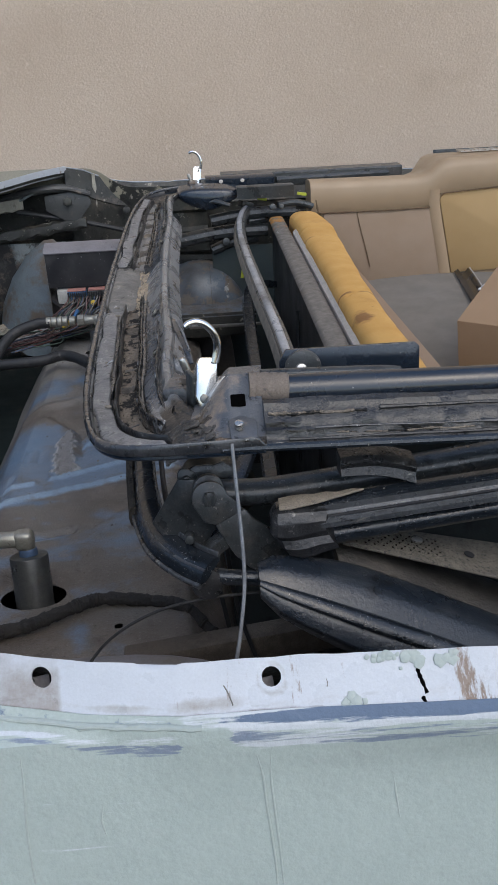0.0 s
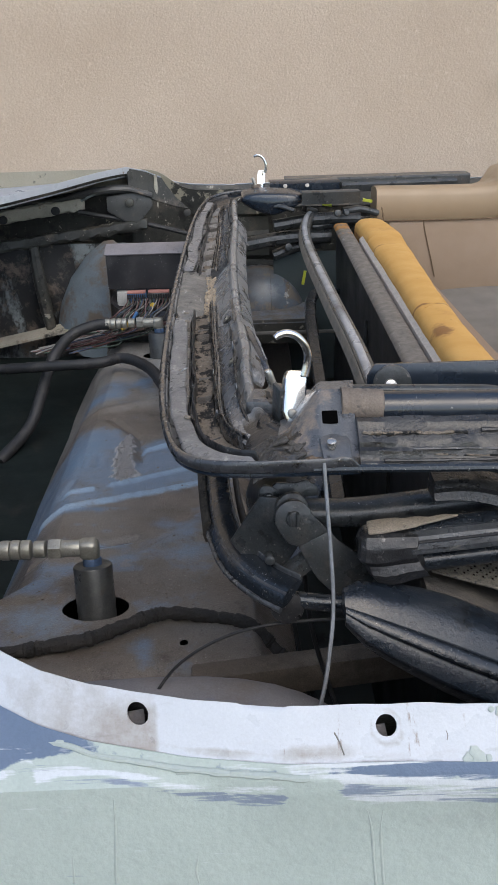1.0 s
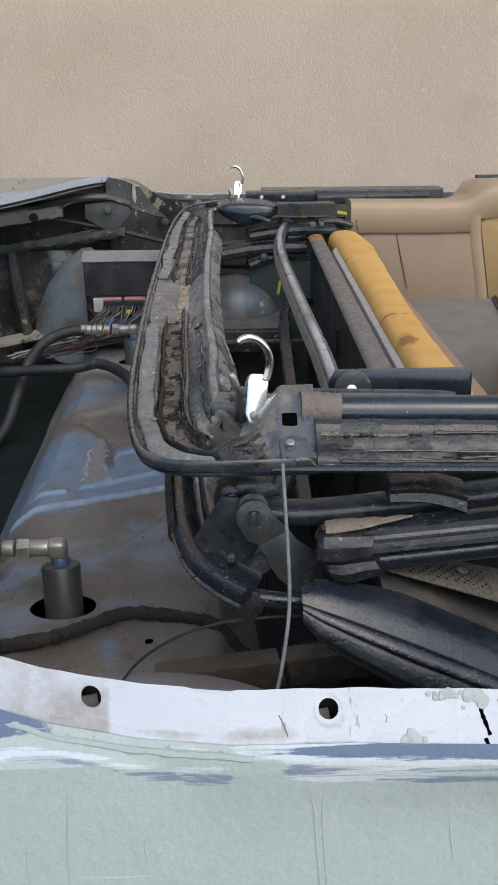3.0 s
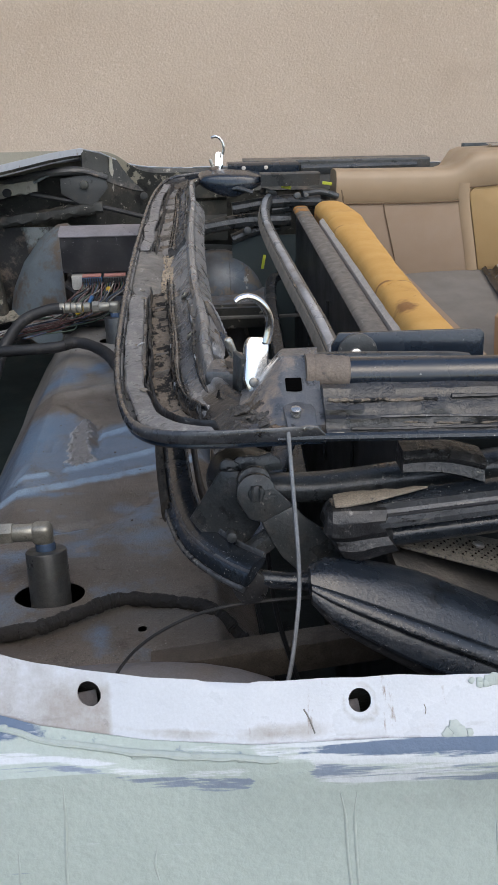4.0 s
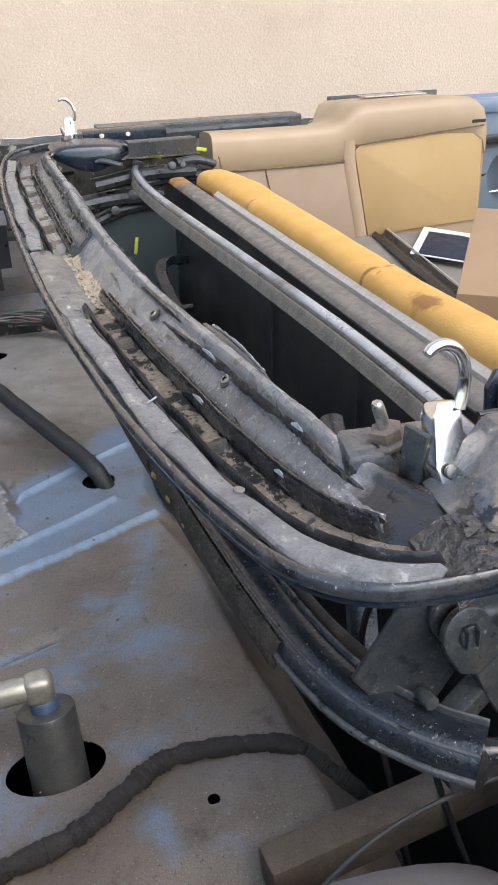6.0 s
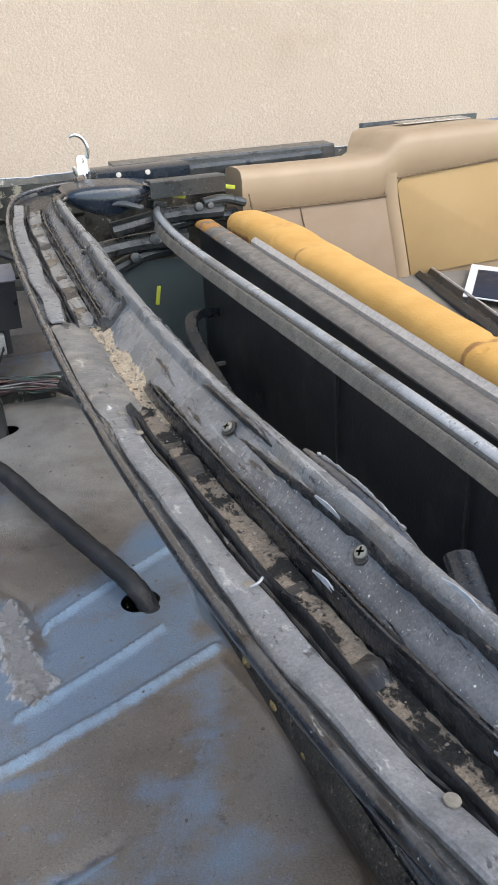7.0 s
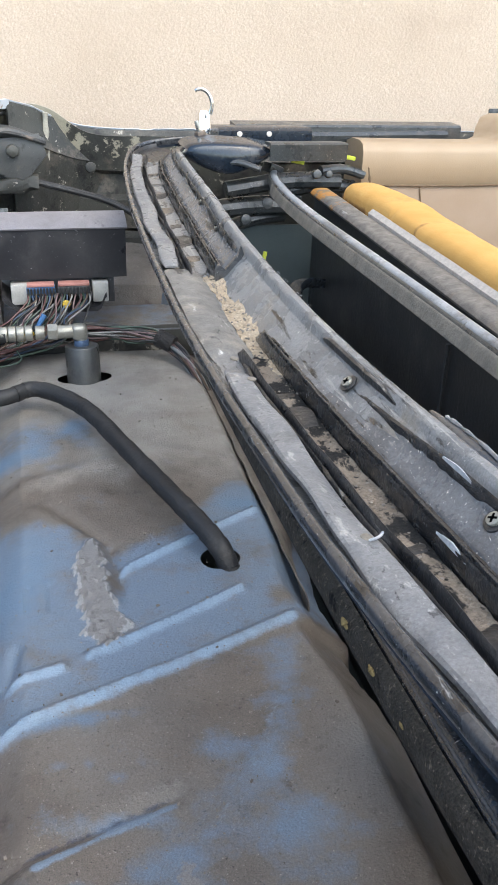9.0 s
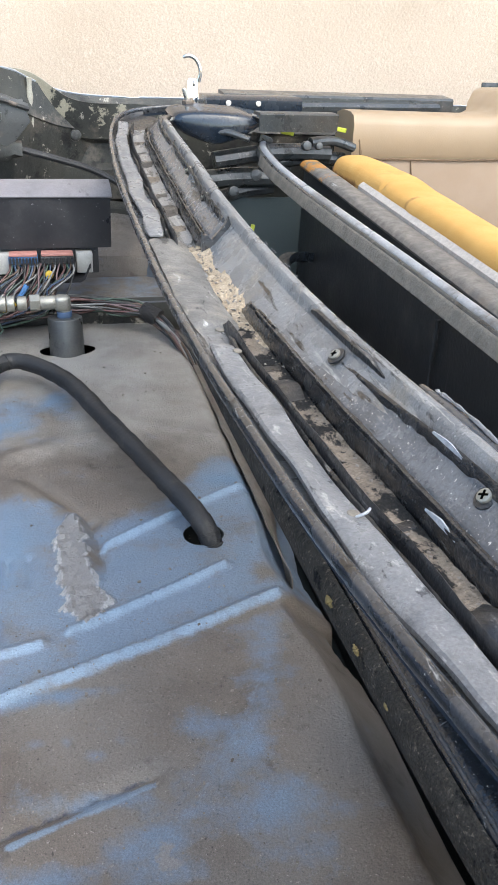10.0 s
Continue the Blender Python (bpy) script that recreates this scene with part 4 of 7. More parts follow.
bm = sheet(steps(0.72, 1.80, 0.05), steps(0.32, 0.917, 0.1), lambda y, z: (div_x(y), y, z - div_drop(y)), thick=-0.003)
part("sheet", bm, "divider", div)
bm = loft([[(div_x(y) + a, y, z - div_drop(y)) for a, z in rounded(((-0.005, 0.914), (-0.004, 0.9195), (0.002, 0.923), (0.018, 0.9235), (0.024, 0.919), (0.022, 0.912), (0.01, 0.910)), 2)] for y in steps(0.72, 1.805, 0.02)])
ai = part("angle_iron", bm, "angle_iron", div, "grey scuffed angle-iron top edge with an orange rusty corner")
stain(ai, "rusty", lambda x, y, z: 1.0 if y > 1.785 else 0.75 * blobs(0, y, ((0, 1.765, 1, 0.025), (0, 1.71, 1, 0.012))))
for yy in (1.05, 1.30):
    part("weld_bead", tube([(div_x(yy) - 0.004, yy, 0.60 + 0.02 * k) for k in range(14)], 0.0022, 6, 2, wob=0.8), "divider", div)

# ---- rear seat ----
seat = thing("rear_seat", "rear seat stripped to bare yellow foam on its backrest", "seat", (0.25, 1.2, 0.45))


def foam_ring(y, s):
    right = float(np.interp(y, (0.74, 0.90, 1.05, 1.23, 1.38, 1.52, 1.62, 1.79), (0.204, 0.209, 0.211, 0.217, 0.226, 0.236, 0.241, 0.236)))
    left = div_x(y) + 0.0315
    cx = (left + right) / 2 + 0.001 * noise.noise((y * 6, 0, 0))
    pts = []
    for k in range(28):
        a = 2 * math.pi * k / 28
        rx, rz = ((right - left) / 2 + 0.001 * noise.noise((y * 4, 3, 0))) * s, (0.0235 + 0.002 * noise.noise((y * 5, 7, 0))) * s
        sx, sz = math.copysign(abs(math.cos(a)) ** 0.72, math.cos(a)), math.copysign(abs(math.sin(a)) ** 0.72, math.sin(a))
        w = 1 + 0.035 * noise.noise((y * 14, a, 1)) + 0.018 * noise.noise((y * 60, a * 3, 4))
        w -= 0.16 * math.exp(-((y - 1.125 - 0.03 * math.cos(a)) / 0.0028) ** 2) * (math.cos(a) > -0.6) + 0.10 * math.exp(-((y - 1.50) / 0.006) ** 2 - ((a - 3.3) / 0.5) ** 2) + 0.08 * math.exp(-((y - 1.58) / 0.004) ** 2 - ((a - 2.6) / 0.4) ** 2)
        pts.append((cx + rx * sx * w, y, 0.9165 - 0.5 * div_drop(y) - 0.006 * max(0.0, (y - 1.60) / 0.19) + rz * sz * w - 0.10 * max(0, -sz) * s))
    return pts


ys = steps(0.74, 1.789, 0.003)
rings = []
for y in ys:
    s = math.sqrt(max(0.08, 1 - ((y - 1.752) / 0.041) ** 2)) if y > 1.752 else 1.0
    rings.append(foam_ring(y, s))
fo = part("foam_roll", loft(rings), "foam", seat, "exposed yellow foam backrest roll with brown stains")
# brown spots, and brown along the cracks and the lower left edge
stain(fo, "browned", lambda x, y, z: max(0.95 * math.exp(-((y - 1.015) / 0.035) ** 2 - ((x - 0.172) / 0.015) ** 2), 0.75 * math.exp(-((y - 1.125) / 0.006) ** 2), 0.8 * math.exp(-((y - 1.50) / 0.006) ** 2 - ((x - 0.178) / 0.012) ** 2), 0.7 * math.exp(-((z - 0.908) / 0.006) ** 2) * (x < 0.19), 0.5 * math.exp(-((y - 0.86) / 0.03) ** 2)))
bm = loft([[(div_x(y) + a, y, z - div_drop(y)) for a, z in ((0.0258, 0.914), (0.0258, 0.9240), (0.0318, 0.929), (0.0350, 0.928), (0.0350, 0.912))] for y in steps(0.74, 1.64, 0.06)])
part("metal_strip", bm, "galvanised", seat, "galvanised steel strip along the foam")
# backrest front and cushion
bm = sheet(steps(0.0, 1.0, 0.08), steps(0.74, 1.80, 0.05), lambda u, y: (0.215 + 0.115 * u, y, 0.90 - 0.22 * u ** 0.8 + 0.01 * math.sin(u * 3)), thick=-0.02)
part("backrest", bm, "beige_cloth", seat)
bm = sheet(steps(0.30, 0.80, 0.04), steps(0.6, 1.88, 0.05), lambda x, y: (x, y, 0.655 - 0.02 * ((x - 0.5) / 0.25) ** 2 + 0.05 * max(0, (y - 1.4)) / 0.45), thick=-0.06)
part("cushion", bm, "grey_cloth", seat, "grey-beige cloth cushion")
bm = slab([(-0.060, -0.40), (0.075, -0.40), (0.085, -0.10), (0.090, 0.08), (0.075, 0.115), (0.02, 0.125), (-0.02, 0.122), (-0.040, 0.095), (-0.046, 0.02)], 0.03, axes((0.435, 1.735, 0.728), (1, 0.05, 0), (0.12, 1, 0.05)), 0.008)
side_b = part("side_bolster", bm, "grey_cloth", seat, "flat grey-beige cloth bolster with a small blue tag")
part("tag", slab([(-0.006, -0.03), (0.006, -0.03), (0.006, 0.03), (-0.006, 0.03)], 0.0006, axes((0.443, 1.555, 0.7235), (1, -0.2, 0), (0.20, 1, 0.05)), 0), "paper", side_b, "white and blue fabric tag")

# ---- far quarter trim ----
trim = thing("quarter_trim_panel", "tan padded interior quarter trim panel with a raised armrest block", "trim panel", (0.5, 1.92, 0.6))


def slope_ring(x, top, back):
    return [(x, 1.852, 0.72), (x, 1.850, top - 0.062), (x, 1.846, top - 0.058), (x, 1.846, top - 0.012), (x, 1.852, top), (x, 1.866, top + 0.004), (x, 1.90, top + 0.003), (x, back, top - 0.004), (x, back, 0.70)]


rings = [slope_ring(x, t, b) for x, t, b in [(0.232, 0.970, 1.925), (0.30, 0.969, 1.93), (0.40, 0.968, 1.94), (0.455, 0.968, 1.95), (0.475, 0.970, 1.97), (0.492, 0.978, 2.0), (0.51, 0.995, 2.02), (0.53, 1.0, 2.03), (0.70, 1.003, 2.03), (0.76, 1.0, 2.02), (0.783, 0.985, 2.0), (0.79, 0.96, 1.98)]]
part("padded_top", loft(rings), "tan_vinyl", trim, "tan vinyl pad stepping up to an armrest block", 50)
bm = slab([(0.034, 0.004), (0.276, 0.012), (0.279, 0.03), (0.274, 0.185), (0.268, 0.190), (0.010, 0.175), (0.000, 0.165)], 0.004, axes((0.508, 1.8475, 0.760), (1, 0, 0), (0, 0, 1)), 0.0015)
part("cloth_insert", bm, "tan_cloth", trim, "warm tan cloth insert")
bm = slab([(0.03, 0), (0.262, 0.0), (0.230, 0.155), (0, 0.155)], 0.006, axes((0.258, 1.8465, 0.752), (1, 0, 0), (0, 0, 1)), 0.003)
part("cloth_insert", bm, "beige_cloth", trim, "beige cloth insert")
part("seam", tube([(0.330, 1.8455, 0.908), (0.336, 1.8450, 0.88), (0.347, 1.8445, 0.84), (0.360, 1.8445, 0.79)], 0.0011, 6, 5), "seam_dark", trim)
part("piping", tube([(0.245, 1.8452, 0.9095), (0.30, 1.8445, 0.9092), (0.40, 1.8445, 0.9080), (0.487, 1.8445, 0.9095)], 0.0016, 8, 6), "seam_dark", trim)
part("piping", tube([(0.507, 1.8450, 0.936), (0.58, 1.8445, 0.941), (0.68, 1.8445, 0.948), (0.781, 1.8445, 0.954)], 0.0014, 8, 6), "seam_dark", trim)
part("divider_rib", loft([[(cx + 0.012 * a, 1.8465 - 0.003 * b, z) for a, b in ((-1, 0), (-0.7, 0.8), (0, 1.15), (0.7, 0.8), (1, 0))] for cx, z in spline([(0.496, 0.945), (0.497, 0.915), (0.503, 0.88), (0.514, 0.83), (0.527, 0.765)], 4)], closed=False), "tan_vinyl", trim, "padded vinyl rib between the inserts", 60)
part("torn_edge", tube([(0.238, 1.852, 0.955), (0.244, 1.85, 0.93), (0.250, 1.85, 0.90), (0.262, 1.852, 0.85)], [0.003, 0.004, 0.0035, 0.003], 8, 5, wob=0.6), "seam_dark", trim)
part("edge_board", block((0.256, 0.005, 0.05), (0.682, 2.075, 0.974), bevel=0.001), "black_steel", trim, "black backing edge")
lab = block((0.14, 0.035, 0.002), (0.655, 1.985, 1.0045), (1, 0, 0), 0.0006)
part("switch_plate", lab, "zinc", trim, "worn silver plate with faded marks")
part("slot", block((0.03, 0.004, 0.006), (0.77, 1.847, 0.962), bevel=0.001), "ink", trim)

# ---- far door shell and front seat ----
door = thing("door_shell", "bare blue-grey inner door shell with cut-outs", "car door", (1.05, 2.1, 0.4))
bm = sheet(steps(0.79, 1.5, 0.01), steps(0.45, 0.96, 0.01), lambda x, z: (x, 2.10, z), [(1.035, 0.80, 0.062, 0.060), (0.945, 0.915, 0.006, 0.008), (0.935, 0.82, 0.007, 0.007), (0.935, 0.74, 0.006, 0.006)], thick=-0.003)
part("inner_panel", bm, "door_blue", door)
part("top_rail", block((0.7, 0.03, 0.018), (1.15, 2.095, 0.885), bevel=0.004), "black_steel", door)
part("top_cap", block((0.7, 0.05, 0.03), (1.15, 2.115, 0.955), bevel=0.006), "door_blue", door)
part("window_regulator", tube([(0.97, 2.115, 0.76), (1.05, 2.115, 0.765), (1.08, 2.115, 0.80), (1.12, 2.115, 0.78)], 0.004, 8, 6), "zinc", door)
part("outer_skin", block((0.7, 0.004, 0.55), (1.15, 2.16, 0.70), bevel=0.001), "blue_primer", door)

fseat = thing("front_seat", "front seat back stripped to yellow foam with a bent steel rod", "seat", (1.0, 1.7, 0.4))
rings = []
for z, w in [(0.45, 0.9), (0.7, 1.0), (0.9, 1.0), (0.955, 0.98), (0.972, 0.9), (0.978, 0.7)]:
    c = 0.90 + 0.02 * (0.95 - z)
    rings.append([(c + 0.13 * w * a + 0.085 + 0.25 * (0.97 - z) * (a < 0), 1.870 + 0.024 * w * b, z) for a, b in ((-1, -0.9), (-0.9, -1), (0.9, -1), (1, -0.9), (1, 0.9), (0.9, 1), (-0.9, 1), (-1, 0.9))])
part("backrest_foam", loft(rings), "foam", fseat, "bare yellow moulded foam backrest")
part("rod", tube([(0.915, 1.830, 0.76), (0.90, 1.830, 0.86), (0.893, 1.830, 0.895), (0.91, 1.830, 0.907), (0.95, 1.830, 0.908), (1.10, 1.830, 0.908)], 0.0095, 12, 6), "cylinder_steel", fseat, "bent bare steel rod")

# ---- carton ----
e1 = Vector((0.144, 0.188, 0.059)).normalized()
e2 = Vector((0.79, -0.61, 0.0)).normalized()
up = e2.cross(e1).normalized()
up = up if up.z > 0 else -up
O = Vector((0.372, 1.267, 0.838))
carton = thing("cardboard_box", "brown cardboard oil carton with a white label", "box", (0.55, 1.25, 0.66))
mt = axes(O, e2, e1)
BW, BD, BH = 0.36, 0.245, 0.20
bm = bmesh.new()
bmesh.ops.create_cube(bm, size=1)
bmesh.ops.scale(bm, vec=(BW, BD, BH), verts=bm.verts)
bmesh.ops.translate(bm, vec=(BW / 2, BD / 2, -BH / 2), verts=bm.verts)
bmesh.ops.bevel(bm, geom=list(bm.edges), offset=0.002, segments=2, affect="EDGES", profile=0.5)
bm.transform(mt)
cbox = part("carton", bm, "cardboard", carton)
part("label", slab([(0.117, 0.07), (0.227, 0.07), (0.227, 0.20), (0.117, 0.20)], 0.0004, mt @ Matrix.Translation((0, 0, 0.0006)), 0), "paper", carton, "white paper label with print")


def lettering(text, size, at, m, parent, material="ink", name="print"):
    cu = bpy.data.curves.new(name, "FONT")
    cu.body, cu.size, cu.extrude, cu.offset, cu.space_character = text, size, 0.0001, size * 0.02, 1.12
    tmp = bpy.data.objects.new(name, cu)
    scene.collection.objects.link(tmp)
    dg = bpy.context.evaluated_depsgraph_get()
    me = bpy.data.meshes.new_from_object(tmp.evaluated_get(dg))
    bpy.data.objects.remove(tmp)
    b = bmesh.new()
    b.from_mesh(me)
    b.transform(m @ Matrix.Translation(at))
    return part(name, b, material, parent)


lettering("12 U.S. QUARTS", 0.0145, (0.078, 0.022, 0.0012), mt, carton)
bars = bmesh.new()
for y, h, ws in ((0.185, 0.011, (0.04, 0.03)), (0.167, 0.011, (0.05, 0.035)), (0.149, 0.008, (0.034, 0.05))):
    bx = 0.125
    for w in ws:
        block((w, h, 0.0004), (bx + w / 2, y, 0.001), bevel=0, bm=bars)
        bx += w + 0.006
for row, y in enumerate((0.118, 0.088)):
    x = 0.125
    while x < 0.217:
        w = random.choice((0.0012, 0.002, 0.003))
        block((w, 0.014, 0.0004), (x, y, 0.001), bevel=0, bm=bars)
        x += w + random.choice((0.0015, 0.002, 0.003))
bars.transform(mt)
part("print_bars", bars, "ink", carton)

tray = thing("loose_plastic_trim", "loose black plastic trim strip lying on the cushion", "trim strip", (0.5, 1.62, 0.70))
part("strip", loft([[(cx + a, y, z + b) for a, b in ((-0.017, -0.006), (-0.019, 0.004), (-0.011, 0.010), (-0.006, 0.003), (0.006, 0.003), (0.011, 0.011), (0.019, 0.005), (0.017, -0.006))] for cx, y, z in spline([(0.566, 1.842, 0.764), (0.556, 1.74, 0.756), (0.543, 1.62, 0.748), (0.530, 1.50, 0.740), (0.512, 1.36, 0.738)], 5)]), "rail_black", tray, "black plastic channel strip")
part("pale_edge", tube([(0.5805, 1.84, 0.7755), (0.5705, 1.74, 0.768), (0.5575, 1.62, 0.760), (0.5445, 1.50, 0.752), (0.5265, 1.36, 0.750)], 0.0015, 6, 6), "galvanised", tray)
sheet_at = axes((0.655, 1.735, 0.762), (0.62, 0.78, 0.05), (-0.75, 0.62, 0.10))
card = thing("printed_card", "dark printed card with a white border lying in the cabin", "card", (0.655, 1.735, 0.755))
part("card", slab([(-0.085, -0.058), (0.085, -0.058), (0.085, 0.060), (-0.085, 0.060)], 0.002, sheet_at, 0.0004), "paper", card)
part("dark_print", slab([(-0.082, -0.055), (0.045, -0.055), (0.060, -0.020), (0.055, 0.046), (-0.082, 0.046)], 0.0008, sheet_at @ Matrix.Translation((0, 0, 0.0012)), 0.0002), "navy_print", card, "dark blue-black printed area")

# ---- folded convertible top frame ----
top = thing("convertible_top_frame", "folded black steel convertible top frame with its header bow", "roof frame", (0.0, 1.235, 0.86))

# header bow: front edge x, y; rear edge x, y; height; from the near end to the middle
HALF = [(0.012, 0.583, 0.006, 0.612, 0.974), (-0.030, 0.584, -0.004, 0.622, 0.973), (-0.065, 0.589, -0.018, 0.634, 0.971), (-0.092, 0.600, -0.033, 0.649, 0.968), (-0.110, 0.622, -0.044, 0.668, 0.964),
        (-0.121, 0.655, -0.052, 0.692, 0.959), (-0.130, 0.71, -0.0565, 0.735, 0.954), (-0.137, 0.78, -0.0575, 0.793, 0.948), (-0.143, 0.88, -0.056, 0.885, 0.940), (-0.148, 1.03, -0.061, 1.03, 0.933), (-0.150, 1.13, -0.063, 1.13, 0.930)]


def far_half(a, b, c, d, z):
    """The far half is a little longer than the near one."""
    k = 1 + 0.024 * min(1.0, max(0.0, (2.47 - b - 1.36) / 0.40))
    return (-0.06 + (a + 0.06) * k, 0.035 + (2.435 - b) * k, -0.06 + (c + 0.06) * k, 0.035 + (2.435 - d) * k, 1.238 + (z - 1.238) * k)


FULL = HALF + [(-0.151, 1.235, -0.0635, 1.235, 0.929)] + [far_half(*r) for r in reversed(HALF)]
HB = [tuple(r) for r in spline(FULL, 22)]
ARC = [0.0]
for _a, _b in zip(HB, HB[1:]):
    ARC.append(ARC[-1] + math.hypot(_b[0] - _a[0], _b[1] - _a[1]))


def hb_strip(profile, lo, hi, wob=0.0, seed=0, tilt=0.0, jag=0.0, freq=13, ends=True, rise=0):
    """Sweep a closed profile of (share of the way to the rear edge, height) along the header from row lo to hi (0 to 1)."""
    n = len(HB)
    i0, i1 = int(lo * (n - 1)), int(hi * (n - 1))
    uc, hc = sum(p[0] for p in profile) / len(profile), min(p[1] for p in profile)
    rings = []
    for i in range(i0, i1 + 1):
        fx, fy, rx, ry, z = HB[i]
        s = ARC[i]
        w = wob * noise.noise((s * freq, seed, 0))
        tl = tilt * noise.noise((s * freq * 0.8, seed, 9))
        k = min(1.0, 0.35 + 0.22 * min(i - i0, i1 - i)) if ends else 1.0
        ring = []
        for u, h in profile:
            q = noise.noise((s * 170, u * 60 + seed, h * 300)) + 0.6 * noise.noise((s * 55, u * 25, seed))
            uu = uc + (u - uc) * (0.5 + 0.5 * k) + w + jag * q
            h = h * min(1.0, 0.12 + 0.88 * (min(i - i0, i1 - i) / rise) ** 1.4) if rise and h > 0 else h
            hh = hc + (h - hc) * k + tl * (u - uc) * 0.09 + jag * 0.05 * noise.noise((s * 210, u * 90, seed + 3))
            ring.append((fx + (rx - fx) * uu, fy + (ry - fy) * uu, z + hh))
        rings.append(ring)
    return loft(rings)


def row_at(y):
    """Share of the way along the header at which its front edge is at y."""
    return min(range(len(HB)), key=lambda i: abs(HB[i][1] - y) + (0 if HB[i][0] < -0.05 else 1)) / (len(HB) - 1)


hdr = part("header_bow", hb_strip([(0.03, -0.011), (0.0, -0.007), (0.02, -0.003), (0.035, -0.004), (0.05, -0.0085), (0.30, -0.0085), (0.36, -0.010), (0.56, -0.011), (0.62, -0.006), (0.70, 0.001), (0.82, 0.013), (0.862, 0.0155), (0.872, 0.0165), (0.885, 0.0215), (0.91, 0.0245), (0.945, 0.0255), (0.985, 0.0235), (1.01, 0.018), (1.02, 0.010), (0.9, -0.006), (0.7, -0.014), (0.3, -0.012)], 0.105, 1 - 0.105, jag=0.004, ends=False, rise=88), "header_steel", top, "long curved black header bow, dusty and scuffed")
stain(hdr, "ends", lambda x, y, z: max(0.0, min(1.0, (abs(y - 1.235) - 0.535) / 0.05)))
part("front_seal", hb_strip(rounded([(-0.035, -0.0065), (-0.060, -0.0035), (-0.055, 0.0006), (-0.025, 0.0028), (0.010, 0.001), (0.018, -0.004), (0.0, -0.0075)], 3), 0.0, 1.0, 0.004, 3, jag=0.003), "edge_rubber", hdr, "rounded rubber edge seal")
part("lower_bead", hb_strip([(-0.015, -0.0105), (-0.030, -0.0090), (-0.022, -0.0072), (0.01, -0.0072), (0.01, -0.0105)], 0.0, 1.0, 0.003, 5), "navy_gloss", hdr)
NEAR, FAR = (0.100, row_at(1.15)), (row_at(1.345), row_at(1.873))
for (lo, hi), sd in ((NEAR, 1), (FAR, 2)):
    a, b = (lo, hi - 0.02) if sd == 1 else (lo + 0.012, hi)
    part("flat_seal", hb_strip([(0.062, -0.003), (0.062, -0.0005), (0.08, 0.0009), (0.16, 0.0014), (0.242, 0.0006), (0.257, -0.0008), (0.257, -0.003)], a, b, 0.055, sd, 0.45, 0.004), "grey_rubber", hdr, "wavy grey rubber strip")
    part("retainer_ridge", hb_strip([(0.318, -0.010), (0.320, 0.0005), (0.333, 0.0024), (0.348, 0.001), (0.355, -0.010)], lo + 0.004, hi, 0.04, sd + 4, 0.3, 0.005), "black_rubber", hdr, "thin upright rubber ridge")
    part("groove_crud", hb_strip([(0.340, -0.011), (0.35, -0.0088), (0.42, -0.0084), (0.50, -0.0076), (0.56, -0.007), (0.575, -0.011)], lo + 0.012, hi, 0.02, sd + 8, 0, 0.012), "crud" if sd == 1 else "header_steel", hdr, "pale brown dirt and black rubber remains in the groove")
    part("foot_seal", hb_strip([(0.285, -0.007), (0.29, -0.004), (0.305, -0.003), (0.312, -0.007)], lo + 0.01, hi - 0.01, 0.05, sd + 14, 0.3, 0.008), "black_rubber", hdr)
for k, y in enumerate((0.66, 0.70, 0.775, 0.86, 0.945, 1.01, 1.06, 1.40, 1.455, 1.53, 1.60, 1.67, 1.735, 1.79)):
    i = row_at(y)
    part("strap", hb_strip([(0.37, -0.010), (0.375, -0.0068), (0.45, -0.0062), (0.555, -0.0045), (0.56, -0.010)], i, i + 0.007 + 0.004 * (k % 3), 0.03, k, 0, 0.01), ("black_rubber", "crud", "black_rubber")[k % 3], hdr)
part("bare_web", hb_strip([(0.05, -0.010), (0.055, -0.0045), (0.10, -0.003), (0.28, -0.0035), (0.36, -0.006), (0.47, -0.0095), (0.47, -0.012)], row_at(1.135), row_at(1.375), 0.01, 61, 0, 0.01), "dusty_web", hdr, "bare dusty web of the header")
# crumbled sealant in the bare middle of the groove
part("old_sealant", hb_strip([(0.47, -0.013), (0.475, -0.0098), (0.53, -0.0085), (0.60, -0.0062), (0.66, -0.0028), (0.665, -0.009)], row_at(1.09), row_at(1.365), 0.07, 9, 0, 0.035, 18), "sealant", hdr, "crumbling pale tan sealant in the bare groove")
crumbs = bmesh.new()
for k in range(150):
    y = random.uniform(1.07, 1.37) if k % 5 else random.uniform(0.66, 1.06)
    i = int(row_at(y) * (len(HB) - 1))
    u = random.gauss(0.54, 0.05) if k % 5 else random.gauss(0.48, 0.05)
    fx, fy, rx, ry, z = HB[i]
    s = random.uniform(0.0006, 0.0018)
    block((s, s * 1.3, s * 0.8), (fx + (rx - fx) * u, fy + (ry - fy) * u + random.uniform(-0.004, 0.004), z - 0.0075 + max(0, u - 0.56) * 0.05), (random.uniform(-30, 30), random.uniform(-30, 30), random.uniform(0, 90)), s * 0.25, bm=crumbs, seg=1)
tagged(part("sealant_crumb", crumbs, "crumb", hdr), "loose crumbs of old sealant", kind="stuff")
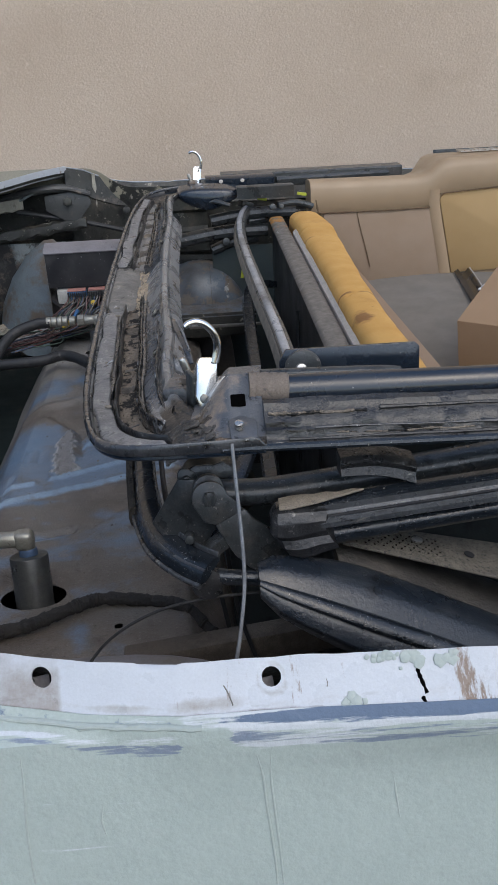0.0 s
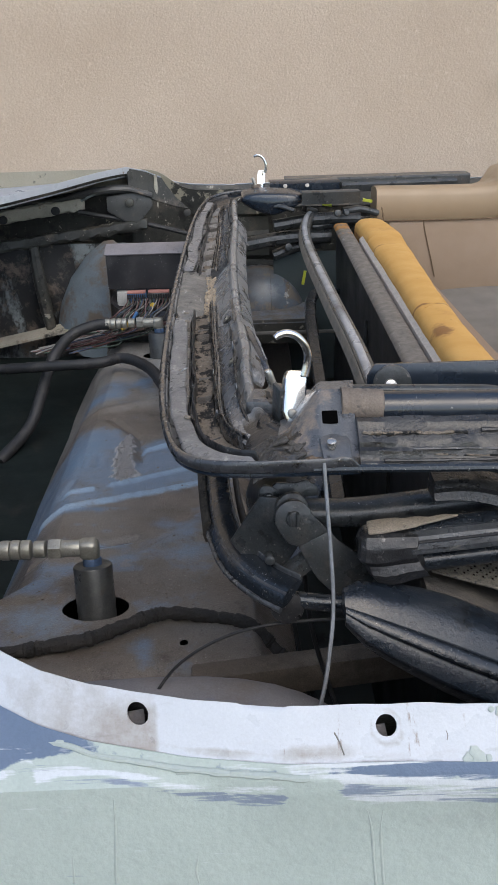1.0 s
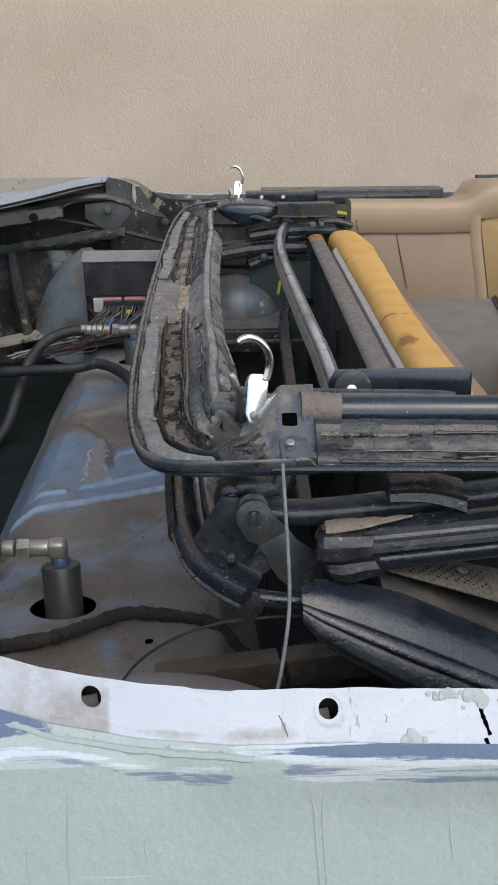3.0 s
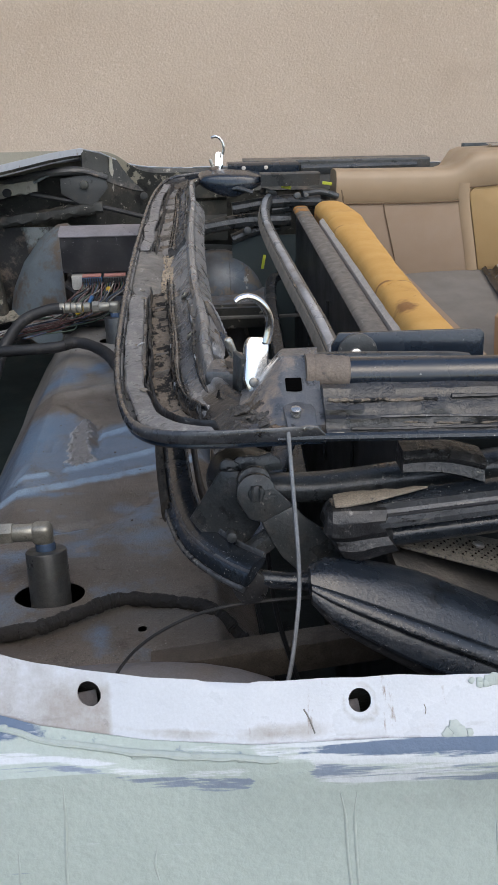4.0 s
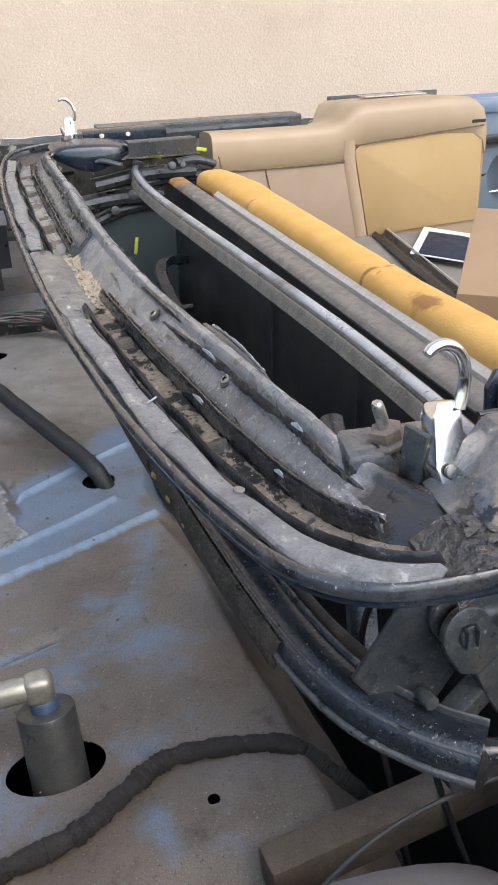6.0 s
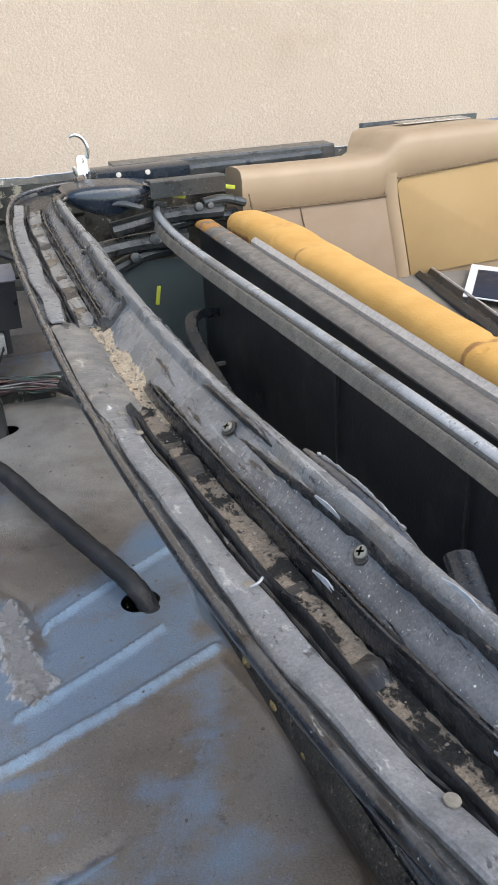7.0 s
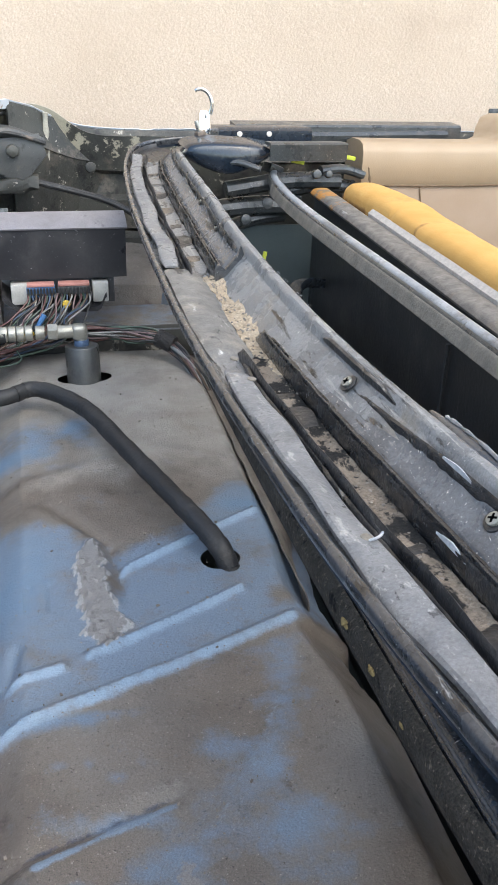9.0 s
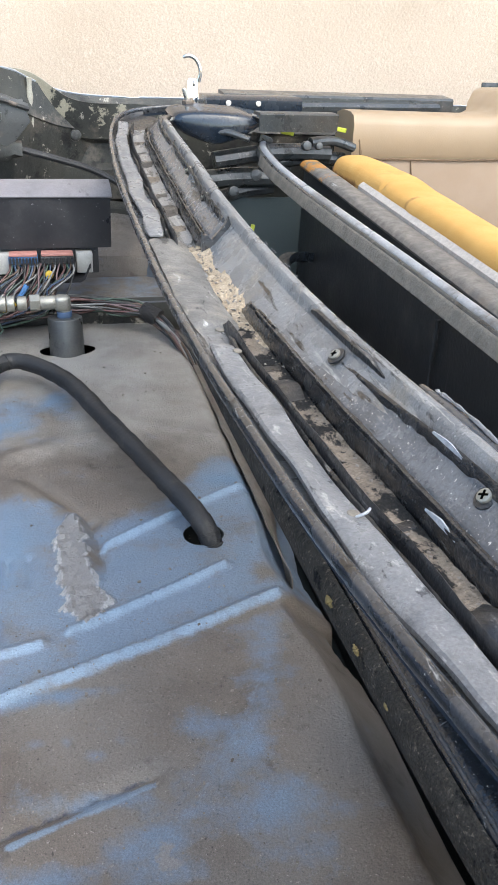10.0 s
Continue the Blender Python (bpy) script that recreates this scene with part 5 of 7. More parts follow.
for (lo, hi), sd in (((row_at(0.615), row_at(1.175)), 1), ((row_at(1.335), row_at(1.845)), 2)):
    ch = part("seal_channel", hb_strip([(0.60, -0.010), (0.592, -0.004), (0.59, -0.001), (0.62, -0.002), (0.645, -0.002), (0.665, 0.0012), (0.72, 0.0062), (0.785, 0.0125), (0.80, 0.0150), (0.812, 0.0185), (0.826, 0.0195), (0.838, 0.0175), (0.845, 0.012), (0.72, -0.002)], lo, hi, 0.010, 20 + sd, 0.10, 0.004, rise=54 if sd == 1 else 0), "channel_rubber", hdr, "black seal channel screwed to the header")
    part("channel_bar", hb_strip([(0.572, -0.011), (0.562, -0.002), (0.563, 0.0030), (0.572, 0.0048), (0.580, 0.0030), (0.586, 0.0028), (0.594, 0.0056), (0.606, 0.0060), (0.616, 0.0035), (0.618, -0.004)], lo + 0.002, hi, 0.018, 24 + sd, 0.25, 0.005), "bar_rubber", hdr, "black double-ridged rubber bar")
    part("channel_bead", hb_strip([(0.648, -0.002), (0.652, 0.0016), (0.662, 0.0022), (0.672, 0.001)], lo + 0.004, hi - 0.004, 0.016, 21 + sd, 0, 0.006), "bar_rubber", hdr)
    part("channel_lip", hb_strip([(0.800, 0.0150), (0.806, 0.0205), (0.818, 0.0222), (0.832, 0.0212), (0.838, 0.016)], lo + 0.01, hi - 0.006, 0.014, 22 + sd, 0, 0.006, rise=50 if sd == 1 else 0), "bar_rubber", hdr)
part("channel_flange", hb_strip([(0.872, 0.019), (0.868, 0.0235), (0.885, 0.0245), (0.905, 0.0235), (0.91, 0.019)], row_at(0.98), row_at(1.10), 0.01, 33, 0, 0.006), "black_rubber", hdr)
part("rear_flange", hb_strip([(0.99, 0.014), (1.015, 0.0185), (1.10, 0.011), (1.17, 0.000), (1.15, -0.003), (1.06, 0.004)], row_at(0.80), row_at(1.66), 0.01, 31, 0, 0.006), "header_steel", hdr, "dusty folded flange on the rear edge")
for ya, yb in ((0.845, 0.872), (0.893, 0.912), (1.02, 1.045), (1.19, 1.21), (1.40, 1.43), (1.52, 1.545)):
    part("flange_slot", hb_strip([(1.05, 0.012), (1.06, 0.0165), (1.12, 0.0105), (1.11, 0.007)], row_at(ya), row_at(yb), 0.006, 7), "bar_rubber", hdr)
# torn tab with a hooked end on the rear edge
part("hook_tab", tube([(-0.0560, 0.960, 0.9585), (-0.0530, 0.935, 0.9585), (-0.0485, 0.905, 0.9560), (-0.0430, 0.875, 0.9490), (-0.0385, 0.855, 0.9405)], [0.0016, 0.0036, 0.0040, 0.0038, 0.0024], 10, 6, flat=0.35, wob=0.15), "edge_rubber", hdr, "torn rubber tab with a hooked end")
part("tab_fringe", tube([(-0.0525, 0.950, 0.9600), (-0.0490, 0.925, 0.9600), (-0.0445, 0.897, 0.9565), (-0.0400, 0.872, 0.9495)], 0.0010, 6, 12, wob=1.2), "grey_rubber", hdr, "frayed pale edge")
part("channel_tab", hb_strip([(0.565, -0.009), (0.553, 0.005), (0.575, 0.0085), (0.61, 0.0085), (0.66, 0.004), (0.80, 0.018), (0.835, 0.025), (0.86, 0.018), (0.70, -0.006)], row_at(1.330), row_at(1.336), ends=False), "edge_rubber", hdr, "bent end of the seal channel")
# bare scrapes on the channel, each a thin sliver with tapered ends
for u0, h0, w, ya, yb in ((0.560, 0.0018, 0.010, 0.835, 0.864), (0.802, 0.0196, 0.010, 0.872, 0.905), (0.803, 0.0196, 0.006, 0.71, 0.728), (0.560, 0.0018, 0.008, 0.70, 0.712), (0.561, 0.0018, 0.006, 0.965, 0.98), (0.92, 0.0238, 0.008, 0.76, 0.79)):
    part("paint_scrape", hb_strip([(u0 - 0.002, h0), (u0 + w * 0.3, h0 + 0.0032), (u0 + w, h0 + 0.0034), (u0 + w * 0.9, h0 + 0.0006)], row_at(ya), max(row_at(yb), row_at(ya) + 0.006)), "pale_scrape", hdr, "pale paint scrape")


def screw(at, axis, r, parent, material="zinc"):
    ax = Vector(axis).normalized()
    b = drum(r, 0.0022, at, ax, 14, 0.0007)
    part("screw", b, material, parent)
    m = axes(Vector(at) + ax * 0.0011, ax.orthogonal(), ax.cross(ax.orthogonal()))
    cross = merge(block((r * 1.25, r * 0.28, 0.0006), (0, 0, 0), bevel=0), block((r * 0.28, r * 1.25, 0.0005), (0, 0, 0), bevel=0))
    cross.transform(m)
    part("cross_slot", cross, "void", parent)


for p in ((-0.050, 0.652, 0.9635), (-0.0745, 0.853, 0.957), (-0.068, 0.745, 0.962), (-0.080, 1.03, 0.948), (-0.078, 1.44, 0.949), (-0.074, 1.55, 0.953), (-0.066, 1.68, 0.960), (-0.052, 1.80, 0.968)):
    part("washer", drum(0.0062, 0.0016, Vector(p) - Vector((-0.0012, 0, 0.0012)), (-0.65, 0, 0.72), 16, 0.0005), "black_rubber", hdr)
    screw(p, (-0.65, 0, 0.72), 0.0038, hdr, "brass_fitting")
for x, y, z in ((-0.1255, 0.871, 0.9425), (-0.113, 0.715, 0.9565), (-0.131, 1.12, 0.932), (-0.128, 1.08, 0.933)):
    part("clip", drum(0.0032, 0.0014, (x, y, z - 0.001), (0.1, 0, 1), 10, 0.0005), "dusty_ledge", hdr)
part("clip_tail", tube([(-0.1255, 0.868, 0.942), (-0.122, 0.866, 0.945), (-0.119, 0.869, 0.945)], 0.0007, 6, 4), "pale_scrape", hdr)
for k in range(10):
    y = random.uniform(1.12, 1.28)
    i = int(row_at(y) * (len(HB) - 1))
    bx, by, bz = HB[i][2], HB[i][3], HB[i][4] + 0.021
    q = [random.uniform(-0.003, 0.003) for _ in range(4)]
    part("frayed_thread", tube([(bx, by, bz), (bx + 0.001 + q[0] * 0.4, by + q[1], bz + 0.0015), (bx + 0.0025 + q[2] * 0.4, by + q[3], bz + 0.0005)], 0.00018, 4, 3), "grey_rubber", hdr)

# corner plates with latches
def corner(far):
    prof = [(0.590, 0.966), (0.590, 0.9735), (0.600, 0.9775), (0.6335, 1.0025), (0.6390, 1.0055), (0.657, 1.0050), (0.660, 1.000), (0.660, 0.985), (0.655, 0.965)]
    prof = [(p[0] + (q[0] - p[0]) * k / 4, p[1] + (q[1] - p[1]) * k / 4) for p, q in zip(prof, prof[1:] + prof[:1]) for k in range(4)]
    rings = []
    for x in steps(-0.042, 0.013, 0.0018):
        q = float(np.interp(x, (-0.042, -0.036, -0.016, -0.0125, 0.013), (0.03, 0.13, 0.90, 1.0, 1.0)))
        dent = 0.0014 * math.exp(-((x + 0.004) / 0.004) ** 2)
        rings.append([(x + 0.12 * max(0.0, y - 0.63), y, 0.972 + (z - 0.972) * (q if z > 0.973 else 1) - dent * (0.980 < z < 1.001) + 0.0006 * noise.noise((x * 110, y * 110, 4))) for y, z in prof])
    bm = loft(rings)
    cake = sheet(steps(-0.062, -0.004, 0.0014), steps(0.586, 0.630, 0.0014), lambda x, y: (x, y, 0.9735 - 0.010 * max(0.0, (-0.046 - x) / 0.016) + 0.0030 * noise.noise((x * 85, y * 85, 1)) + 0.0016 * noise.noise((x * 260, y * 260, 2)) + 0.005 * math.exp(-((x + 0.024) / 0.009) ** 2 - ((y - 0.610) / 0.008) ** 2) - 0.006 * max(0.0, (0.590 - y) / 0.004)), thick=0.004)
    hole = block((0.0112, 0.003, 0.0105), (-0.0050, 0.6195, 0.9912), (-53, 0, 0), 0.0008)
    tab = slab([(-0.0095, -0.020), (0.010, -0.020), (0.0115, -0.002), (0.009, 0.004), (-0.004, 0.006), (-0.010, 0.001)], 0.003, axes((-0.004, 0.604, 0.9815), (1, 0.03, 0), (0, 1, 0.32)), 0.0008)
    bolt = drum(0.0036, 0.006, (-0.0065, 0.594, 0.982), (0, -0.35, 0.9), 12, 0.001)
    body = slab([(-0.006, -0.004), (0.005, -0.005), (0.0085, 0.010), (0.0085, 0.032), (0.006, 0.037), (-0.006, 0.037), (-0.0085, 0.031), (-0.0095, 0.006)], 0.012, axes((-0.0275, 0.650, 0.978), (1, 0.12, -0.1), (0.17, 0.40, 1)), 0.002)
    cheek = slab([(-0.012, -0.006), (0.0, -0.01), (0.004, 0.022), (-0.010, 0.024)], 0.004, axes((-0.040, 0.662, 0.976), (0.4, -1, 0), (0, 0, 1)), 0.001)
    pivot = drum(0.0035, 0.003, (-0.0300, 0.6485, 0.983), (0, -0.9, 0.4), 14, 0.0008)
    hook = tube([(-0.0195, 0.663, 1.008), (-0.0172, 0.664, 1.018), (-0.0172, 0.664, 1.025), (-0.0200, 0.663, 1.033), (-0.0255, 0.662, 1.0395), (-0.0325, 0.661, 1.0425), (-0.0385, 0.660, 1.0415), (-0.0415, 0.659, 1.0395)], [0.0034, 0.0031, 0.0030, 0.0029, 0.0029, 0.0029, 0.0028, 0.0024], 14, 6)
    stud = tube([(-0.0355, 0.694, 0.966), (-0.0400, 0.694, 0.983), (-0.0455, 0.6945, 1.000), (-0.0462, 0.6945, 1.0025)], [0.0034, 0.0034, 0.0032, 0.0016], 12, 4)
    nut = drum(0.0085, 0.007, (-0.0400, 0.694, 0.9845), (-0.28, 0, 1), 6, 0.001)
    nut = drum(0.0115, 0.003, (-0.0388, 0.694, 0.9800), (-0.28, 0, 1), 20, 0.0008, bm=nut)
    seat_b = slab([(-0.030, -0.014), (0.030, -0.014), (0.034, 0.016), (-0.026, 0.018)], 0.03, axes((-0.034, 0.697, 0.9795), (1, -0.1, 0.0), (0.1, 1, 0.0)), 0.004)
    for b in (bm, cake, hole, tab, bolt, body, cheek, pivot, hook, stud, nut, seat_b):
        if far:
            b.transform(Matrix.Translation((0.0255, 0.100, -0.003)) @ (MIRROR if b not in (body, pivot) else Matrix.Translation((0, 1.1535, 0))))
    la = part("latch", body, "chrome", top, "chrome roof latch with a curved hook")
    part("hook", hook, "chrome", la, "curved chrome hook")
    part("latch_pivot", pivot, "cylinder_steel", la)
    pin = part("locating_pin", stud, "zinc", top, "zinc locating pin with a nut")
    part("nut", nut, "old_nut", pin)
    if far:
        return
    part("lever", cheek, "black_steel", la)
    part("pin_base", seat_b, "bracket_paint", top)
    cp = part("corner_plate", bm, "bracket_paint", top, "worn slate-black corner plate with a square hole and a bolt", 24)
    for k in range(14):
        w = random.uniform(0.003, 0.007)
        flake = slab([(w * (0.6 + 0.5 * random.random()) * math.cos(q), 0.6 * w * (0.6 + 0.5 * random.random()) * math.sin(q)) for q in (2 * math.pi * j / 9 for j in range(9))], 0.0012, pose(random.uniform(-0.056, -0.012), random.uniform(0.590, 0.624), 0.9765, random.uniform(-25, 10), random.uniform(-25, 25), random.uniform(0, 90)), 0.0003)
        part("grime_flake", flake, "caked_grime", cp)
    part("caked_grime", cake, "caked_grime", cp, "torn black rubber and caked grime")
    part("square_hole", hole, "void", cp)
    part("tab", tab, "bracket_paint", cp)
    part("bolt", bolt, "zinc", cp)


corner(False)
corner(True)


# near side rail: round top tube over a grimy layered channel
def rail_run(profile, x0, x1, dz0=0.0, dz1=0.0, dy1=0.0, step=0.03, rough=0.0):
    rings = []
    for x in steps(x0, x1, step):
        t = (x - x0) / (x1 - x0)
        rings.append([(x, y + dy1 * t, z + dz0 + (dz1 - dz0) * t + rough * noise.noise((x * 60, y * 400, z * 400))) for y, z in profile])
    return loft(rings)


face = [(0.586, 0.964), (0.5835, 0.9665), (0.5835, 0.9695), (0.587, 0.971), (0.589, 0.9735), (0.590, 0.9775), (0.5925, 0.979), (0.594, 0.982), (0.599, 0.9855), (0.6035, 0.9885), (0.606, 0.9925), (0.612, 0.9945), (0.618, 0.989), (0.640, 0.985), (0.640, 0.965), (0.61, 0.962)]
rings = []
for x in steps(0.013, 0.40, 0.0035) + [0.75]:
    dz = -0.027 * (x - 0.013)
    rings.append([(x, y + 0.0011 * noise.noise((x * 28, z * 500, 3)) + 0.0005 * noise.noise((x * 150, z * 700, 5)), z + dz + 0.0010 * noise.noise((x * 35, y * 300, 7)) + 0.0004 * noise.noise((x * 190, y * 800, 9))) for y, z in face])
sr = part("side_rail", loft(rings), "grime", top, "grimy layered black side rail")
part("upper_tube", tube([(0.024, 0.633, 0.992), (0.2, 0.632, 0.9885), (0.45, 0.63, 0.984), (0.75, 0.63, 0.977)], 0.0125, 16, 6), "navy_gloss", sr, "glossy dark blue-black upper tube")
for x0, x1, y, z, w, m in ((0.05, 0.40, 0.5905, 0.9785, 0.0010, "edge_rubber"), (0.016, 0.09, 0.600, 0.987, 0.0012, "crud"), (0.10, 0.40, 0.6015, 0.9885, 0.0013, "black_rubber"), (0.03, 0.40, 0.5865, 0.9725, 0.0012, "black_rubber"), (0.065, 0.17, 0.589, 0.9745, 0.0007, "crud")):
    part("seal_strip", tube([(x0 + (x1 - x0) * j / 12, y + 0.0008 * random.uniform(-1, 1), z - 0.027 * (x0 + (x1 - x0) * j / 12) + 0.0006 * random.uniform(-1, 1)) for j in range(13)], w, 6, 4, wob=0.8), m, sr)
part("end_collar", tube([(0.004, 0.634, 0.9945), (0.012, 0.634, 0.994), (0.028, 0.633, 0.993), (0.034, 0.633, 0.9925)], [0.0134, 0.0132, 0.0130, 0.0128], 18, 6, wob=0.06), "collar_dust", sr, "dusty worn collar")
part("flat_rod", tube([(-0.006, 0.662, 0.9975), (0.04, 0.661, 0.9965), (0.110, 0.660, 0.9945), (0.130, 0.660, 0.9935)], [0.005, 0.005, 0.005, 0.003], 12, 6, flat=0.5), "black_steel", sr, "flat black rod with a rounded end")
part("bottom_trim", tube([(-0.02, 0.584, 0.968), (0.1, 0.582, 0.9655), (0.4, 0.582, 0.957), (0.75, 0.582, 0.948)], 0.003, 8, 6), "rail_black", sr)

# upright bracket plate behind the rail
bm = slab([(-0.062, -0.034), (0.062, -0.034), (0.062, -0.002), (0.058, 0.002), (-0.056, 0.002), (-0.062, -0.008)], 0.004, axes((0.100, 0.722, 0.992), (1, -0.01, 0), (0, 0.12, 1)), 0.001)
bp = part("bracket_plate", bm, "navy_gloss", top, "dark blue-black upright bracket plate")
part("disc", drum(0.016, 0.004, (0.058, 0.716, 0.979), (0, -1, 0.1), 24, 0.001), "black_steel", bp)
part("rivet", drum(0.0052, 0.006, (0.056, 0.7125, 0.979), (0, -1, 0.3), 14, 0.0018), "zinc", bp, "bright rivet")
part("flap", tube([(0.014, 0.694, 0.985), (0.06, 0.693, 0.984), (0.09, 0.692, 0.983)], 0.002, 8, 6, flat=0.6), "black_rubber", bp)

tr = []
for x in steps(0.072, 0.132, 0.004):
    t = (x - 0.072) / 0.06
    z0 = 0.941 - 0.008 * t + 0.004 * math.sin(t * 3.1)
    tr.append([(x, 0.612, z0 - 0.017 - 0.004 * t), (x, 0.606, z0 - 0.014 - 0.003 * t), (x, 0.609, z0 - 0.009), (x, 0.606, z0 - 0.004), (x, 0.611, z0), (x, 0.628, z0 + 0.001), (x, 0.632, z0 - 0.016)])
part("trough_end", loft(tr), "grime", top, "dusty end of a folded seal trough")

# links below the near rail
L1 = part("link_arm", tube([(-0.028, 0.642, 0.903), (0.02, 0.646, 0.898), (0.1, 0.648, 0.904), (0.21, 0.652, 0.914), (0.35, 0.66, 0.928)], [0.012, 0.0135, 0.0140, 0.0140, 0.0135], 16, 6, flat=0.85), "black_steel", top, "black painted link arm")
pv = drum(0.0130, 0.006, (-0.032, 0.634, 0.910), (0.1, -1, 0.25), 24, 0.002)
lobes = [(0.0085 * math.cos(q) * (1 + 0.10 * math.cos(3 * q)), 0.0085 * math.sin(q) * (1 + 0.10 * math.cos(3 * q))) for q in steps(0, 6.0, 0.25)]
pv = merge(pv, slab(lobes, 0.004, axes((-0.049, 0.648, 0.914), (1, 0.10, 0), (0, 0.25, 1)), 0.001))
pv = drum(0.0035, 0.006, (-0.049, 0.645, 0.914), (0.1, -1, 0.25), 12, 0.001, bm=pv)
pv = merge(pv, slab([(-0.020, 0.004), (-0.012, 0.009), (0.004, 0.008), (0.012, 0.010), (0.020, 0.004), (0.022, -0.004), (-0.02, -0.006)], 0.004, axes((-0.030, 0.652, 0.914), (1, 0.10, 0), (0, 0.25, 1)), 0.001))
pvo = part("pivot", pv, "black_steel", top, "round black pivot with lobed ears")
part("pivot_pin", merge(block((0.002, 0.006, 0.010), (-0.0345, 0.6165, 0.910), (0, 0, 0), 0.0004), block((0.002, 0.006, 0.010), (-0.0285, 0.6165, 0.910), (0, 0, 0), 0.0004)), "black_steel", pvo)
arm_at = axes((-0.0315, 0.619, 0.909), (1, 0.10, 0), (0, 0.25, 1))
head = [(0.0145 * math.cos(q), 0.0145 * math.sin(q)) for q in steps(0.15, 3.75, 0.3)]
ba = part("bent_arm", slab(head + [(-0.0060, -0.0190), (0.0040, -0.0225), (0.0270, -0.0120)], 0.005, arm_at, 0.0012), "black_steel", top, "bent black plate arm with chipped paint")
low_at = arm_at @ Matrix.Translation((0.0155, -0.0172, 0.0)) @ Matrix.Rotation(radians(5), 4, Vector((0.023, 0.0105, 0.0)).normalized())
part("arm_leg", slab([(-0.0125, -0.0055), (0.0120, 0.0055), (0.0190, -0.004), (0.030, -0.013), (0.046, -0.022), (0.052, -0.045), (0.030, -0.055), (0.014, -0.047), (0.002, -0.034), (-0.006, -0.020)], 0.005, low_at, 0.0014), "black_steel", ba)
part("pivot_boss", drum(0.0060, 0.003, arm_at @ Vector((0, 0, 0.0012)), (0.1, -1, 0.25), 20, 0.001), "black_steel", ba)
bm = slab([(-0.010, 0.012), (0.004, 0.012), (0.020, -0.03), (0.008, -0.05), (-0.02, -0.045), (-0.034, -0.028)], 0.004, axes((-0.047, 0.638, 0.905), (1, -0.2, 0), (0, 0.1, 1)), 0.001)
part("gusset_plate", bm, "black_steel", top)
part("gusset_stud", drum(0.004, 0.012, (-0.050, 0.622, 0.873), (0, -1, 0.2), 10, 0.001), "black_steel", top)
part("pulley", drum(0.013, 0.012, (-0.038, 0.602, 0.842), (0, -1, 0.2), 20, 0.002), "black_rubber", top)
part("lower_rod", tube([(-0.042, 0.607, 0.846), (-0.01, 0.600, 0.845), (0.03, 0.598, 0.842)], 0.0068, 14, 5), "rail_black", top)
part("small_block", block((0.03, 0.014, 0.012), (-0.025, 0.620, 0.868), (0, -35, 10), 0.002), "black_steel", top)

# second rail (upper of the pair) and third rail (lower, broad)
rc = part("folded_rail", rail_run(rounded([(0.594, 0.887), (0.588, 0.893), (0.590, 0.900), (0.598, 0.9065), (0.604, 0.9085), (0.610, 0.9075), (0.612, 0.897), (0.606, 0.884)]), 0.024, 0.75, 0, 0.045, 0.03, 0.02), "rail_black", top, "blue-black folded side rail with a worn dusty top")
# both lips are paler than the rail to paint in its gloss band
part("top_lip", rail_run([(0.5905, 0.9000), (0.5885, 0.9018), (0.5900, 0.9042), (0.5950, 0.9062), (0.5960, 0.9040)], 0.030, 0.75, 0, 0.045, 0.03, 0.02), "rail_lip", rc, "pale scuffed rail lip with the rail's gloss in its colour")
part("lower_lip", rail_run([(0.5875, 0.8905), (0.5850, 0.8925), (0.5850, 0.8965), (0.5885, 0.8985), (0.5900, 0.8930)], 0.034, 0.75, 0, 0.045, 0.03, 0.02), "rail_lip", rc)
part("groove", tube([(0.022, 0.5905, 0.8985), (0.2, 0.597, 0.911), (0.5, 0.61, 0.93)], 0.002, 6, 6), "ink", rc)
cap = [(0.600, 0.866), (0.588, 0.868), (0.5835, 0.878), (0.5865, 0.884), (0.5825, 0.890), (0.5830, 0.901), (0.588, 0.9085), (0.598, 0.9105), (0.608, 0.909), (0.612, 0.895), (0.608, 0.874)]
cap = [(p[0] + (q[0] - p[0]) * k / 4, p[1] + (q[1] - p[1]) * k / 4) for p, q in zip(cap, cap[1:] + cap[:1]) for k in range(4)]
part("end_cap", loft([[(x + 0.60 * max(0.0, 0.892 - z) + 0.10 * (z - 0.892) + 0.0012 * noise.noise((y * 90, z * 90, x * 90)), 0.604 + (y - 0.604) * sc, 0.893 + (z - 0.893) * sc - dz + 0.0010 * noise.noise((y * 150, z * 150, x * 60))) for y, z in cap] for x, sc, dz in ((0.0135, 0.55, 0.002), (0.0145, 0.80, 0.001), (0.018, 0.96, 0.0), (0.026, 1.02, 0.0), (0.034, 0.99, 0.0), (0.044, 0.90, 0.0), (0.056, 0.84, 0.0))]), "black_rubber", rc, "torn grey-black rubber end cap", 28)
flap = [(0.021, 0.590), (0.030, 0.5895), (0.037, 0.5905), (0.045, 0.5915), (0.056, 0.594), (0.062, 0.596), (0.072, 0.5985), (0.090, 0.6035), (0.080, 0.6065), (0.068, 0.6045), (0.060, 0.6075), (0.050, 0.6065), (0.044, 0.6085), (0.032, 0.609), (0.022, 0.6075)]
part("dust_cake", slab(flap, 0.002, Matrix.Translation((0, 0, 0.9098)) @ Matrix.Rotation(radians(-4.5), 4, "Y"), 0.0006), "dusty_tan", rc, "caked tan dust on the rail end")
part("under_seal", rail_run(rounded([(0.598, 0.868), (0.592, 0.880), (0.606, 0.888), (0.622, 0.880), (0.618, 0.868)]), 0.03, 0.75, 0, 0.05, 0.03, 0.02), "rail_black", rc)


